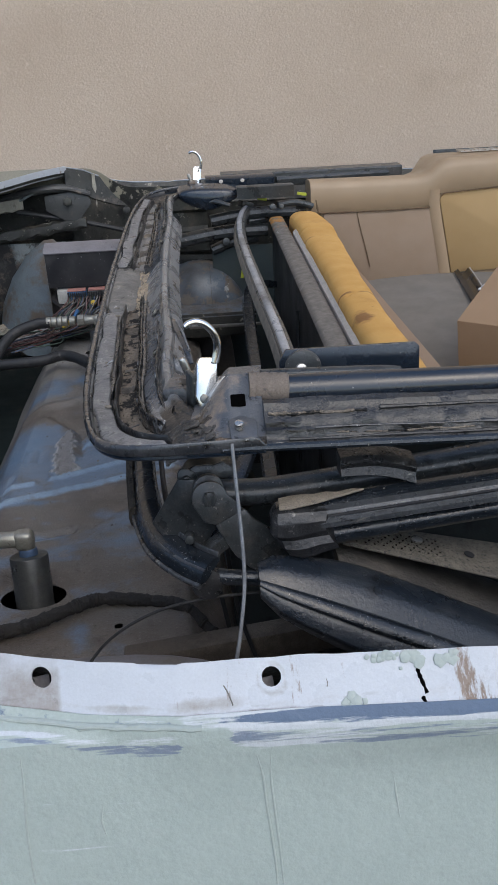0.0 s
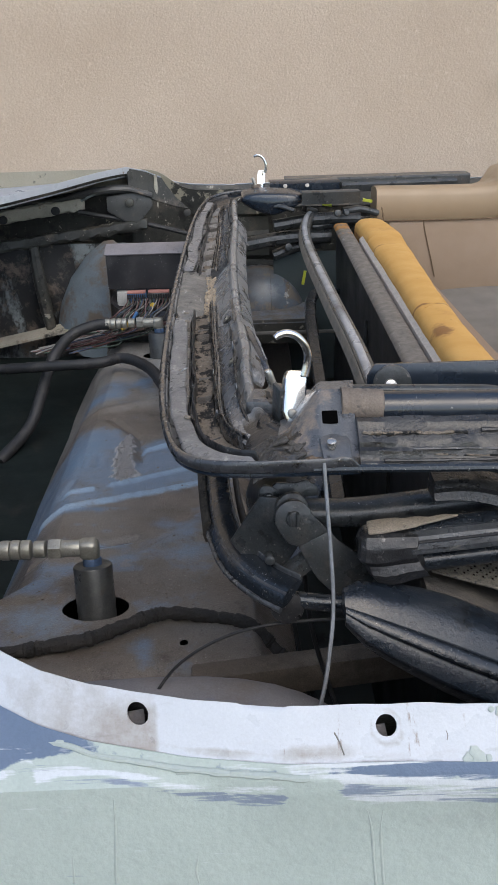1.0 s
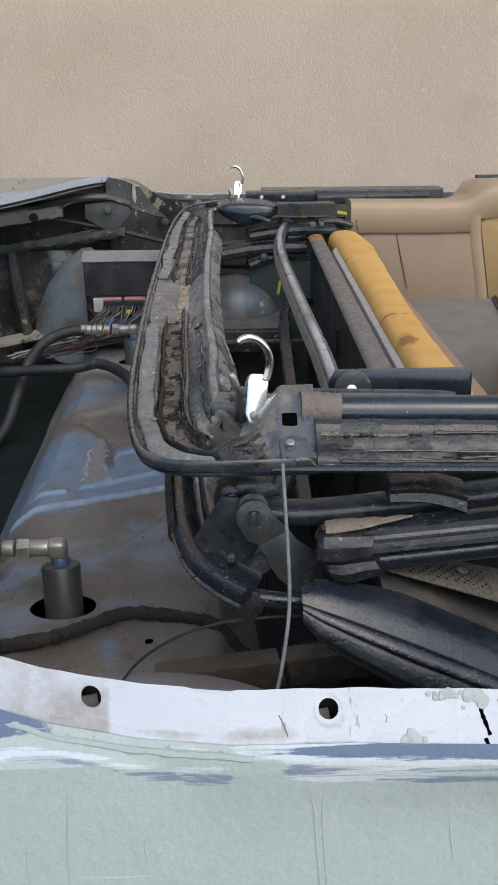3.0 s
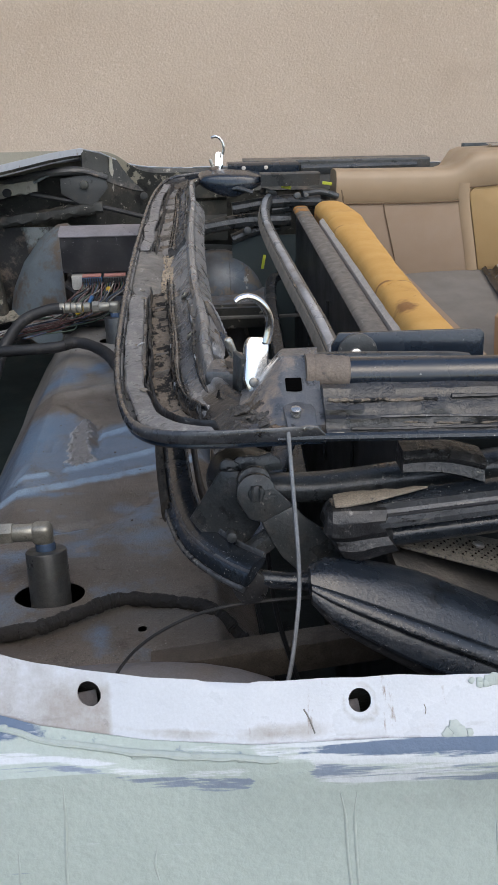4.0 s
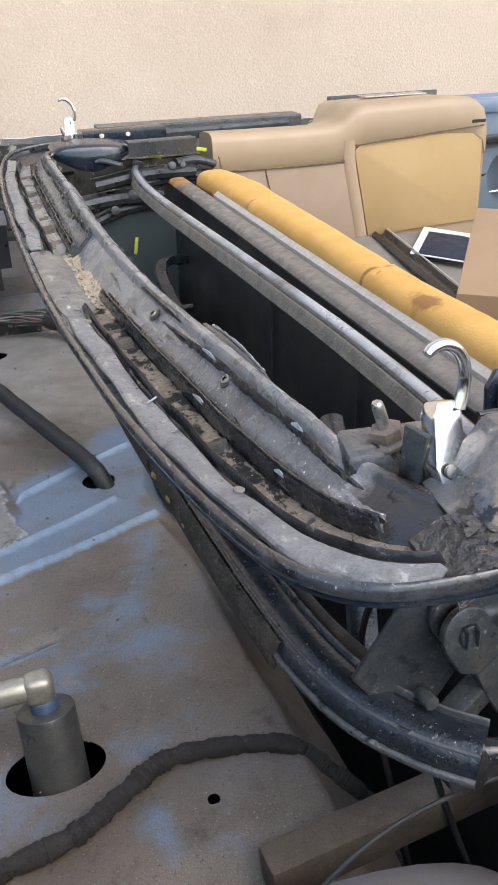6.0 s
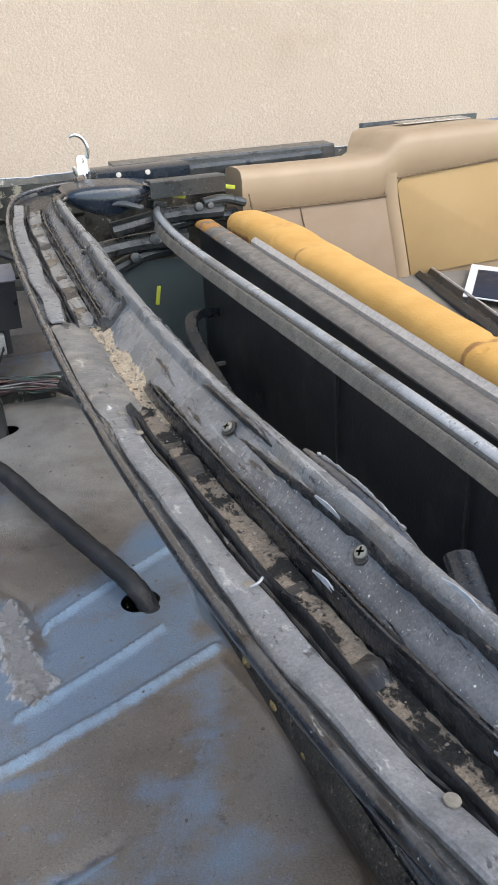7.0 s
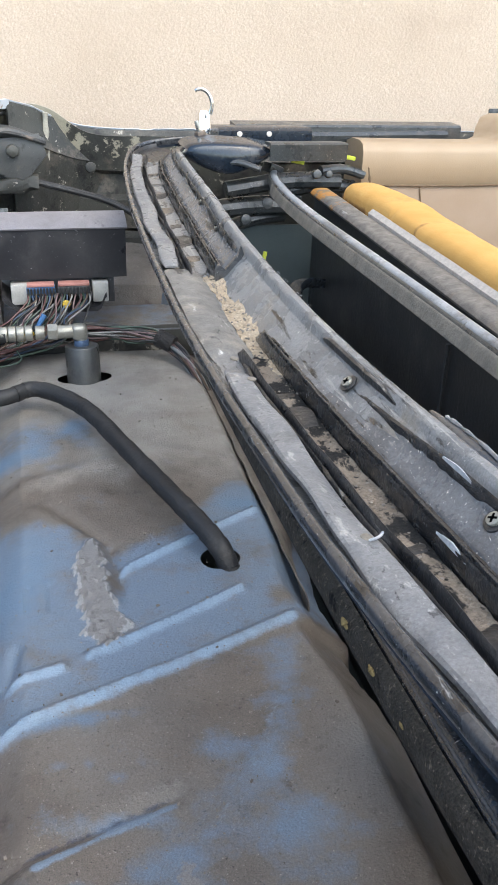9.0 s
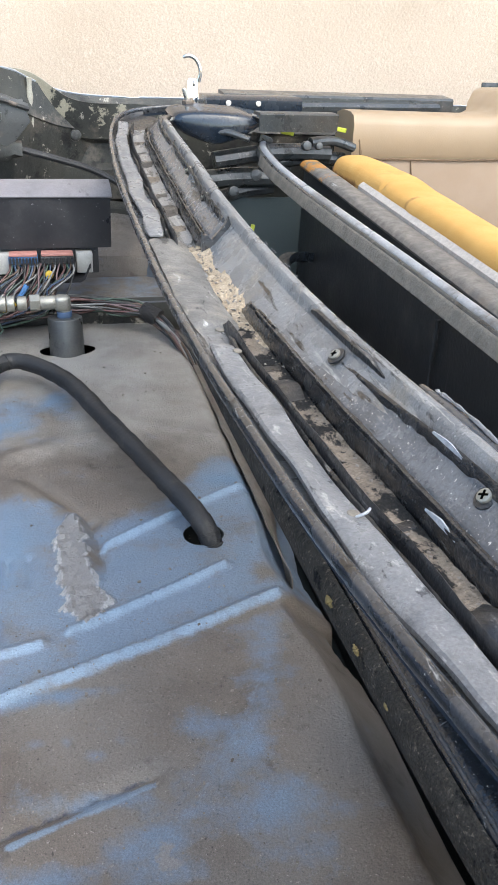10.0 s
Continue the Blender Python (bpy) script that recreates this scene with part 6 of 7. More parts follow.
def broad_rail(profile, n=30, t0=0.0):
    rings = []
    profile = rounded(profile, 4)
    for t in steps(t0, 1, 1 / n):
        x = 0.002 + 0.42 * t
        drop = -0.17 * t - 0.05 * t * t
        w = 0.36 + 0.64 * math.sqrt(min(1.0, t / 0.19))
        rings.append([(x, 0.57 + (y - 0.57) * w - 0.02 * t, 0.862 + drop + (z - 0.862) * w) for y, z in profile])
    return loft(rings)


rd = part("folded_rail", broad_rail([(0.548, 0.838), (0.546, 0.850), (0.560, 0.866), (0.578, 0.882), (0.604, 0.884), (0.612, 0.870), (0.60, 0.835)]), "rail_dusty", top, "broad blue-black folded rail with rounded ridges")
part("ridge", broad_rail([(0.553, 0.856), (0.548, 0.862), (0.556, 0.869), (0.564, 0.866), (0.562, 0.858)]), "rail_black", rd)
part("light_bead", broad_rail([(0.5465, 0.842), (0.544, 0.845), (0.547, 0.848), (0.551, 0.846)]), "grey_rubber", rd, "pale rubber bead")
part("cloth_pad", broad_rail([(0.606, 0.880), (0.608, 0.8845), (0.66, 0.886), (0.668, 0.880), (0.62, 0.872)], t0=0.16), "well_plate", rd, "dusty brown plate behind the rail")
part("lower_fold", broad_rail([(0.549, 0.830), (0.5475, 0.838), (0.552, 0.843), (0.56, 0.836), (0.556, 0.826)]), "black_rubber", rd)
st = slab([(0.0, -0.016), (0.16, -0.030), (0.22, -0.03), (0.22, 0.03), (0.16, 0.026), (0.0, 0.016)], 0.002, axes((0.075, 0.625, 0.866), (1, 0.02, -0.30), (0.0, 1, 0.1)), 0.0006)
sp = part("perforated_strip", st, "mesh_strip", top, "grey perforated metal strip")
for k in range(60):
    px, py = 0.012 + 0.008 * (k // 6), -0.010 + 0.004 * (k % 6)
    m = axes((0.075, 0.625, 0.866), (1, 0.02, -0.30), (0.0, 1, 0.1)) @ Matrix.Translation((px + 0.004 * (k % 2), py, 0.0002))
    hole_b = drum(0.0009, 0.0006, (0, 0, 0), (0, 0, 1), 6, 0)
    hole_b.transform(m)
    part("perforation", hole_b, "void", sp)
part("strip_hole", drum(0.0045, 0.0012, (0.186, 0.625, 0.8335), (0.3, 0, 1), 14, 0), "ink", sp)
part("strip_rivet", drum(0.005, 0.003, (0.142, 0.632, 0.848), (0.3, 0, 1), 12, 0.001), "zinc", sp)

# bow under the header
BOW = [(-0.034, 0.594, 0.862), (-0.054, 0.615, 0.862), (-0.074, 0.648, 0.863), (-0.086, 0.70, 0.865), (-0.092, 0.78, 0.867), (-0.097, 0.90, 0.869), (-0.100, 1.05, 0.868), (-0.101, 1.235, 0.866)]
BOW = BOW + [(a, 2.47 - b, c) for a, b, c in reversed(BOW[:-1])]


def bow_strip(profile, path, n=6):
    P = spline(path, n)
    profile = rounded(profile, 3)
    rings = []
    for i, p in enumerate(P):
        d = P[min(i + 1, len(P) - 1)] - P[max(i - 1, 0)]
        q = Vector((d[1], -d[0], 0)).normalized()
        rings.append([(p[0] + q.x * a, p[1] + q.y * a, p[2] + b) for a, b in profile])
    return loft(rings)


b1 = part("roof_bow", bow_strip([(-0.0125, -0.0105), (-0.0130, -0.0070), (-0.0095, -0.0010), (-0.0035, 0.0035), (0.0035, 0.0050), (0.0085, 0.0045), (0.0095, 0.0010), (0.0030, -0.0040), (-0.0050, -0.0095)], BOW), "rail_black", top, "curved glossy black channelled roof bow")
MID = [p for p in BOW if 0.69 < p[1] < 1.78]
part("tack_strip", bow_strip([(-0.0155, -0.022), (-0.0185, -0.014), (-0.0175, -0.004), (-0.0120, -0.001), (-0.0100, -0.012)], MID), "grit", b1, "frayed dusty tack strip")
part("outer_lip", bow_strip([(-0.0155, -0.0135), (-0.0162, -0.0108), (-0.0140, -0.0092), (-0.0122, -0.0108), (-0.0130, -0.0135)], BOW[:5]), "rail_lip", b1, "dusty outer lip")
# pale crease and inner lip paint in the glossy bow's edge highlights
part("crease_line", bow_strip([(-0.0090, -0.0006), (-0.0084, 0.0006), (-0.0072, 0.0012), (-0.0070, -0.0002)], BOW[:6]), "rail_lip", b1)
part("inner_lip", bow_strip([(0.0080, 0.0030), (0.0086, 0.0075), (0.0102, 0.0080), (0.0108, 0.0025)], BOW), "rail_lip", b1, "pale scuffed inner lip with its edge highlight painted in")
part("inner_strip", bow_strip([(0.0145, -0.006), (0.0155, 0.0075), (0.0185, 0.0070), (0.0190, -0.006)], BOW[2:-2]), "dusty_brown", b1)

for p, r in (((-0.1185, 0.903, 0.866), 0.0022), ((-0.1175, 0.866, 0.866), 0.0019), ((-0.1165, 0.83, 0.865), 0.0012)):
    part("sponge_crumb", tube([(p[0], p[1] + 1.6 * r, p[2] + 0.5 * r), p, (p[0] + 0.4 * r, p[1] - 1.2 * r, p[2] - r)], [r * 0.3, r * 0.7, r * 0.35], 8, 5, wob=0.7), "old_foam", b1, "ochre crumb of old foam")

# pale-topped bow in front of the divider
CH = [(0.058, 0.72, 0.930), (0.062, 0.80, 0.934), (0.063, 0.95, 0.938), (0.060, 1.10, 0.940), (0.0585, 1.25, 0.940), (0.0585, 1.40, 0.938), (0.061, 1.54, 0.935), (0.069, 1.68, 0.931), (0.080, 1.78, 0.929), (0.089, 1.835, 0.929), (0.0965, 1.862, 0.930)]
b2 = part("roof_bow", bow_strip([(-0.006, -0.017), (-0.007, -0.004), (-0.004, 0.0), (0.004, 0.0), (0.010, -0.003), (0.011, -0.014), (0.004, -0.018)], CH), "black_steel", top, "black steel roof bow with a pale worn crown")
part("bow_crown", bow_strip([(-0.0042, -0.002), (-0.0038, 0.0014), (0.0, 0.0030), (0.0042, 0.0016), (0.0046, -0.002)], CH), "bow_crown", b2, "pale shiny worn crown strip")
part("dusty_ledge", bow_strip([(-0.0105, -0.0165), (-0.0108, -0.0145), (-0.0085, -0.005), (-0.0066, -0.0035), (-0.005, -0.016)], CH[:-2]), "dusty_ledge", b2, "dusty tan ledge")
part("bow_knuckle", block((0.03, 0.02, 0.014), (0.096, 1.866, 0.932), (0, 20, 30), 0.003), "black_steel", top)

# inner curved arm seen between the bows
rings = []
for x, y, z in spline([(0.135, 1.72, 0.795), (0.105, 1.705, 0.802), (0.085, 1.68, 0.797), (0.075, 1.62, 0.785), (0.070, 1.50, 0.765), (0.066, 1.36, 0.745), (0.060, 1.18, 0.72), (0.055, 1.0, 0.70)], 6):
    rings.append([(x - 0.011, y, z + 0.002), (x - 0.008, y, z + 0.007), (x + 0.008, y, z + 0.007), (x + 0.011, y, z + 0.002), (x + 0.008, y, z - 0.006), (x - 0.008, y, z - 0.006)])
part("inner_arm", loft(rings), "rail_black", top, "dusty dark curved frame arm")
part("cross_bar", block((0.18, 0.006, 0.006), (0.05, 1.70, 0.722), bevel=0.001), "angle_iron", car, "thin grey cross bar")

# far side mechanism
fr = part("side_rail", loft([[(x, y, z) for y, z in ((1.883, 0.970), (1.883, 0.984), (1.890, 0.988), (1.943, 0.986), (1.943, 0.966))] for x in (0.015, 0.03, 0.16)]), "navy_gloss", top, "dark blue-black far side rail with two rivets")
for x in (0.047, 0.0925):
    part("rivet", drum(0.0042, 0.0016, (x, 1.8827, 0.9800), (0, -1, 0.3), 16, 0.0006), "galvanised", fr, "bright round rivet")
part("long_rail", loft([[(x, y + 0.16 * (x - 0.05), z - 0.01 * (x - 0.05)) for y, z in ((1.904, 0.960), (1.902, 0.973), (1.908, 0.978), (1.923, 0.978), (1.923, 0.960))] for x in (0.17, 0.3, 0.40, 0.42, 0.425)]), "black_steel", fr, "glossy black tapering rail")
part("long_cover", loft([[(x, y + 0.16 * (x - 0.05), z - 0.02 * (x - 0.05)) for y, z in ((1.923, 0.958), (1.923, 0.985), (1.926, 0.988), (1.968, 0.989), (1.968, 0.958))] for x in (0.05, 0.2, 0.35, 0.46)]), "black_steel", fr)
rings = []
for x, y0, z0, z1 in spline([(-0.046, 1.838, 0.958, 0.964), (-0.038, 1.828, 0.950, 0.972), (-0.012, 1.820, 0.938, 0.976), (0.02, 1.815, 0.931, 0.976), (0.05, 1.815, 0.940, 0.974), (0.072, 1.82, 0.950, 0.970), (0.085, 1.828, 0.956, 0.967)], 6):
    rings.append([(x, y0 + 0.05, z0), (x, y0 + 0.014, z0), (x, y0 + 0.005, z0 + 0.002), (x, y0 + 0.001, z0 + 0.006), (x, y0, (z0 + z1) / 2), (x, y0 + 0.001, z1 - 0.006), (x, y0 + 0.005, z1 - 0.002), (x, y0 + 0.014, z1), (x, y0 + 0.05, z1 + 0.004)])
part("rail_elbow", loft(rings), "navy_gloss", top, "smooth dark blue rail elbow", 60)
part("far_channel", loft([[(x, y, z) for y, z in ((1.806, 0.953), (1.803, 0.976), (1.807, 0.978), (1.84, 0.976), (1.84, 0.972), (1.809, 0.973), (1.809, 0.953))] for x in (0.075, 0.15, 0.184, 0.191)]), "black_steel", top, "black folded channel")
for a, b, r in [((0.16, 1.83, 0.935), (0.235, 1.85, 0.925), 0.008), ((0.0, 1.83, 0.945), (0.06, 1.80, 0.943), 0.005), ((0.02, 1.85, 0.905), (0.2, 1.86, 0.915), 0.014), ((-0.05, 1.86, 0.865), (0.14, 1.86, 0.88), 0.016), ((0.10, 1.86, 0.90), (0.25, 1.88, 0.90), 0.012), ((0.02, 1.87, 0.84), (0.12, 1.88, 0.86), 0.012)]:
    mid = ((a[0] + b[0]) / 2, (a[1] + b[1]) / 2, (a[2] + b[2]) / 2 + 0.006)
    part("far_link", tube([a, mid, b], r, 10, 5, flat=0.9), "black_steel", top)
for p, r in (((0.05, 1.842, 0.862), 0.011), ((0.147, 1.808, 0.934), 0.009), ((0.165, 1.806, 0.934), 0.007), ((0.085, 1.85, 0.884), 0.012)):
    part("far_pivot", drum(r * 0.75, 0.012, p, (0, -1, 0.2), 18, 0.002), "black_steel", top)
for p, s in (((0.13, 1.85, 0.945), (0.02, 0.004, 0.006)), ((0.215, 1.86, 0.949), (0.02, 0.004, 0.006)), ((0.083, 1.85, 0.795), (0.006, 0.003, 0.03))):
    part("tape_scrap", block(s, p, (0, 10, 0), 0.0005), "tape_green", top, "bright yellow-green tape scrap")

# grey-green inner panel behind the linkage
bm = sheet(steps(0.02, 0.26, 0.02), steps(0.55, 0.845, 0.02), lambda x, z: (x, 1.895 - 0.02 * math.sin((z - 0.55) * 5), z), thick=0.002)
part("side_liner", bm, "grey_green", car, "smooth grey-green inner side panel")

# far inner structure
bm = sheet(steps(-0.62, 0.02, 0.008), steps(0.80, 0.952, 0.008), lambda x, z: (x, 2.062 + 0.01 * noise.noise((x * 14, z * 14, 0)) + 0.012 * (abs(z - 0.87) < 0.02), z + (0.05 * (1 / (1 + math.exp((x + 0.2) * 60)))) * (z - 0.8) / 0.15), thick=0.002)
fip = part("far_inner_panel", bm, "dark_shell", car, "dirty dark inner quarter panel with chipped cream paint")
stain(fip, "bare", lambda x, y, z: max(0.0, min(0.85, (-0.175 - x) / 0.05)) + 0.30 * math.exp(-((z - 0.94) / 0.02) ** 2))
part("ledge", rail_run([(2.02, 0.802), (2.02, 0.812), (2.06, 0.815), (2.06, 0.80)], -0.6, 0.1, 0.01, -0.03, 0, 0.05), "dark_shell", car)
part("brace", tube([(-0.62, 2.0, 0.935), (-0.45, 1.98, 0.95), (-0.38, 1.97, 0.965), (-0.30, 1.97, 0.972), (-0.24, 1.99, 0.955)], [0.009, 0.010, 0.014, 0.015, 0.009], 10, 6, flat=0.6), "brace_grey", car, "dark grey pressed brace")
part("brace_lip", tube([(-0.389, 1.962, 0.951), (-0.344, 1.958, 0.969), (-0.288, 1.958, 0.970), (-0.236, 1.962, 0.955)], 0.003, 8, 6), "pale_panel", car)
part("brace_plate", slab([(0, 0), (0.09, 0.012), (0.10, -0.02), (0.06, -0.065), (0.0, -0.03)], 0.003, axes((-0.335, 1.965, 0.957), (1, 0, 0), (0, 0.1, 1)), 0.001), "brace_grey", car)
part("channel_rail", rail_run([(1.95, 0.902), (1.948, 0.908), (1.95, 0.926), (1.96, 0.930), (1.96, 0.900)], -0.72, -0.385, -0.018, 0.030, 0.02, 0.012, rough=0.006), "pale_primer", car, "pale primed channel with bolt holes")
for x in (-0.56, -0.445):
    part("channel_hole", drum(0.009, 0.010, (x, 1.952, 0.925 + 0.14 * (x + 0.5)), (0, -1, 0.1), 14, 0.0005), "ink", car)
part("lower_rail", rail_run([(1.935, 0.852), (1.932, 0.858), (1.935, 0.872), (1.95, 0.875), (1.95, 0.85)], -0.72, -0.25, -0.02, 0.035, 0.02, 0.012, rough=0.008), "dark_shell", car)
part("trunk_side", sheet(steps(-0.80, -0.30, 0.02), steps(0.55, 0.86, 0.02), lambda x, z: (x, 1.955 + 0.012 * noise.noise((x * 9, z * 9, 4)), z), thick=0.002), "pale_panel", car, "pale grey inner trunk side with black stains")
part("side_rib", tube([(-0.50, 1.94, 0.86), (-0.495, 1.935, 0.80), (-0.485, 1.93, 0.72), (-0.475, 1.92, 0.66)], [0.012, 0.014, 0.014, 0.01], 10, 5), "dark_shell", car)
part("floor_lip", rail_run([(1.895, 0.655), (1.895, 0.662), (1.93, 0.670), (1.93, 0.655)], -0.75, -0.40, -0.04, 0.03, 0.0, 0.05), "pale_primer", car, "pale floor lip")
part("fuel_pipe", tube([(-0.40, 1.975, 0.925), (-0.321, 1.97, 0.911), (-0.26, 1.97, 0.898), (-0.19, 1.97, 0.880), (-0.145, 1.97, 0.866), (-0.10, 1.96, 0.845)], 0.0055, 8, 6), "hose", car, "black pipe along the inner panel")
part("brace_bolt", drum(0.010, 0.012, (-0.285, 1.958, 0.945), (0, -1, 0.1), 6, 0.002), "dark_shell", car)
part("panel_bolt", drum(0.009, 0.014, (-0.165, 2.045, 0.905), (0, -1, 0.2), 16, 0.002), "dark_shell", car)
rings = []
for k in range(13):
    a = math.pi / 2 * k / 12
    rings.append([(-0.012 + (0.105 * math.cos(a) + 0.001) * math.cos(b) - 0.004 * math.exp(-((b - 4.6) / 0.12) ** 2), 1.905 + (0.085 * math.cos(a) + 0.001) * math.sin(b), 0.70 + 0.112 * math.sin(a)) for b in (2 * math.pi * j / 40 for j in range(40))])
part("strut_dome", loft(rings), "dome_paint", car, "smooth pressed dome with worn pale blue paint")
part("dome_seam", tube([(0.012, 1.905 - 0.087 * math.cos(a), 0.70 + 0.1125 * math.sin(a)) for a in steps(0.0, 1.3, 0.1)], 0.0004, 6, 2), "dark_shell", car)
part("upright_seam", tube([(-0.232, 2.04, 0.99), (-0.234, 2.04, 0.94), (-0.236, 2.04, 0.87)], [0.004, 0.006, 0.005], 8, 5, wob=0.5), "pale_primer", car)
rings = []
for k, (x0, z0) in enumerate([(-0.455, 0.66), (-0.44, 0.73), (-0.41, 0.79), (-0.37, 0.84), (-0.33, 0.868), (-0.31, 0.87)]):
    rings.append([(x0 - 0.015, 1.94, z0), (x0 + 0.005, 1.90, z0 - 0.006), (x0 + 0.05, 1.87, z0 - 0.03), (-0.295, 1.86, min(z0 - 0.05, 0.82)), (-0.295, 1.86, 0.66)])
part("arch_panel", loft(rings, closed=False), "arch_paint", car, "pale blue and brown curved arch panel")
bm = slab([(-0.21, -0.06), (0.22, -0.06), (0.22, 0.10), (-0.21, 0.10)], 0.003, axes((-0.12, 1.80, 0.733), (1, 0, 0), (0, 1, 0.02)), 0.001)
tf = sheet(steps(-0.76, -0.36, 0.02), steps(0.75, 1.93, 0.03), lambda x, y: (x, y, 0.585 + 0.10 * max(0, y - 1.7) + 0.01 * noise.noise((x * 8, y * 8, 2))), thick=-0.003)
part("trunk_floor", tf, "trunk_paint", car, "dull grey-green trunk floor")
fs = part("far_shelf", bm, "blue_floor", car, "blue and brown dusty shelf")
stain(fs, "blue", lambda x, y, z: 0.5)
part("shelf_front", block((0.43, 0.003, 0.05), (-0.115, 1.742, 0.712), bevel=0.001), "dark_shell", car)

# ---- hydraulic cylinders ----
def cylinder(base, topz, r, lean):
    g = thing("hydraulic_cylinder", "upright steel hydraulic cylinder with an elbow fitting through the floor", "cylinder", (base[0], base[1], base[2] - 0.12), "suspension cylinders")
    ax = Vector(lean).normalized()
    h = topz - base[2] + 0.12
    h = (topz - base[2]) / ax.z + 0.12
    c = Vector(base) + ax * (h / 2 - 0.12)
    b = part("barrel", drum(r, h, c, ax, 36, 0.002), "cylinder_steel", g)
    t = Vector(base) + ax * (h - 0.12)
    part("nipple", drum(0.0098, 0.009, t + ax * 0.003, ax, 20, 0.001), "nipple_blue", g, "blue anodised nipple")
    e = t + ax * 0.006 + Vector((0, 0, 0.0125))
    el = block((0.021, 0.019, 0.021), e + Vector((-0.002, 0, 0)), (0, 0, 0), 0.0065, seg=4)
    drum(0.0085, 0.014, e + Vector((0, 0, -0.012)), (0, 0, 1), 18, 0.001, bm=el)
    drum(0.0088, 0.020, e + Vector((-0.020, 0, 0.001)), (1, 0, 0), 18, 0.001, bm=el)
    part("elbow", el, "brass_fitting", g, "dull brass elbow")
    n = drum(0.0112, 0.013, e + Vector((-0.036, 0, 0.001)), (1, 0, 0), 6, 0.001)
    part("hex_nut", n, "brass_fitting", g)
    f = drum(0.009, 0.012, e + Vector((-0.052, 0, 0.001)), (1, 0, 0), 16, 0.001)
    for k in range(4):
        drum(0.0102, 0.010, e + Vector((-0.066 - 0.0105 * k, 0, 0.001)), (1, 0, 0), 12, 0.0015, bm=f)
    part("crimp_ferrule", f, "brass_fitting", g, "ribbed crimp ferrule")
    return e


E1 = cylinder((-0.2245, 0.800, 0.70), 0.753, 0.0202, (-0.03, 0.26, 1))
E2 = cylinder((-0.2125, 1.646, 0.70), 0.746, 0.0222, (-0.02, 0.12, 1))


def hose(name, pts, r, label, wob=0.02):
    return solo(name, tube(pts, r, 14, 10, wob=wob), "hose", label, "hose")


x, y, z = E1
hose("hydraulic_hose", [(x - 0.095, y, z), (x - 0.16, y, z - 0.002), (x - 0.26, y + 0.02, z - 0.02), (x - 0.42, y + 0.05, z - 0.08)], 0.0095, "thick black rubber hydraulic hose from the cylinder")
x, y, z = E2
hose("hydraulic_hose", [(x - 0.095, y, z), (x - 0.122, y, z - 0.001), (-0.381, 1.640, 0.749), (-0.413, 1.620, 0.716), (-0.426, 1.590, 0.687), (-0.434, 1.550, 0.658), (-0.450, 1.500, 0.619), (-0.49, 1.42, 0.59)], 0.0105, "thick black rubber hydraulic hose from the cylinder")
HOSE = [(-0.56, 1.62, 0.69), (-0.42, 1.56, 0.715), (-0.32, 1.544, 0.724), (-0.274, 1.556, 0.728), (-0.222, 1.491, 0.729), (-0.185, 1.381, 0.729), (-0.153, 1.285, 0.727), (-0.126, 1.218, 0.718), (-0.114, 1.194, 0.700), (-0.107, 1.179, 0.66)]
rh = thing("rubber_hose", "black tape-wrapped rubber hose running into a floor hole", "hose", (-0.12, 1.19, 0.70))
part("hose_core", tube(HOSE, 0.0090, 14, 10), "hose", rh)
run = spline(HOSE, 14)
k = 0
while k < len(run) - 8:
    n_ = random.choice((4, 5, 6, 7))
    seg = [tuple(p) for p in run[k:k + n_ + 1]]
    part("tape_wrap", tube(seg, [0.0104 - 0.0010 * j / n_ for j in range(n_ + 1)], 14, 2), "hose", rh)
    k += n_
COND = [(-0.42, 0.70, 0.705), (-0.30, 0.722, 0.714), (-0.227, 0.732, 0.719), (-0.19, 0.752, 0.719), (-0.152, 0.772, 0.718), (-0.10, 0.772, 0.711), (-0.066, 0.760, 0.709), (-0.040, 0.744, 0.688), (-0.012, 0.728, 0.655), (0.002, 0.72, 0.60)]
cd = thing("wiring_conduit", "frayed black conduit lying along the floor edge", "conduit", (-0.19, 0.75, 0.71))
part("sleeve", tube(COND, 0.0066, 12, 14, wob=0.3), "crud_black", cd)
run = spline(COND, 12)
for k in range(4, len(run) - 12, 5):
    if random.random() < 0.7:
        n_ = random.choice((2, 3, 4))
        part("tape_wrap", tube([tuple(p) for p in run[k:k + n_ + 1]], [0.0062] + [0.0073] * (n_ - 1) + [0.0062], 10, 3, wob=0.3), "crud_black", cd)
solo("control_cable", tube([(-0.013, 0.582, 0.973), (-0.012, 0.567, 0.946), (-0.011, 0.552, 0.919), (-0.011, 0.535, 0.894), (-0.014, 0.518, 0.874), (-0.023, 0.492, 0.844), (-0.038, 0.478, 0.815)], 0.0015, 8, 8), "steel_wire", "thin grey steel control cable hanging from the header", "cable")
solo("thin_wire", tube([(0.03, 0.60, 0.828), (0.0, 0.598, 0.831), (-0.05, 0.598, 0.828), (-0.09, 0.596, 0.818), (-0.125, 0.59, 0.798), (-0.148, 0.575, 0.772), (-0.165, 0.55, 0.745)], 0.0013, 8, 10), "hose", "thin black wire arching over the floor edge", "wire")
for pts in ([(-0.03, 0.70, 0.90), (-0.035, 0.72, 0.82), (-0.02, 0.70, 0.72), (0.0, 0.68, 0.60)], [(-0.02, 0.68, 0.84), (-0.01, 0.665, 0.76), (0.02, 0.65, 0.66)]):
    solo("thin_wire", tube(pts, 0.0022, 8, 8), "hose", "thin black wire hanging in the dark well", "wire")
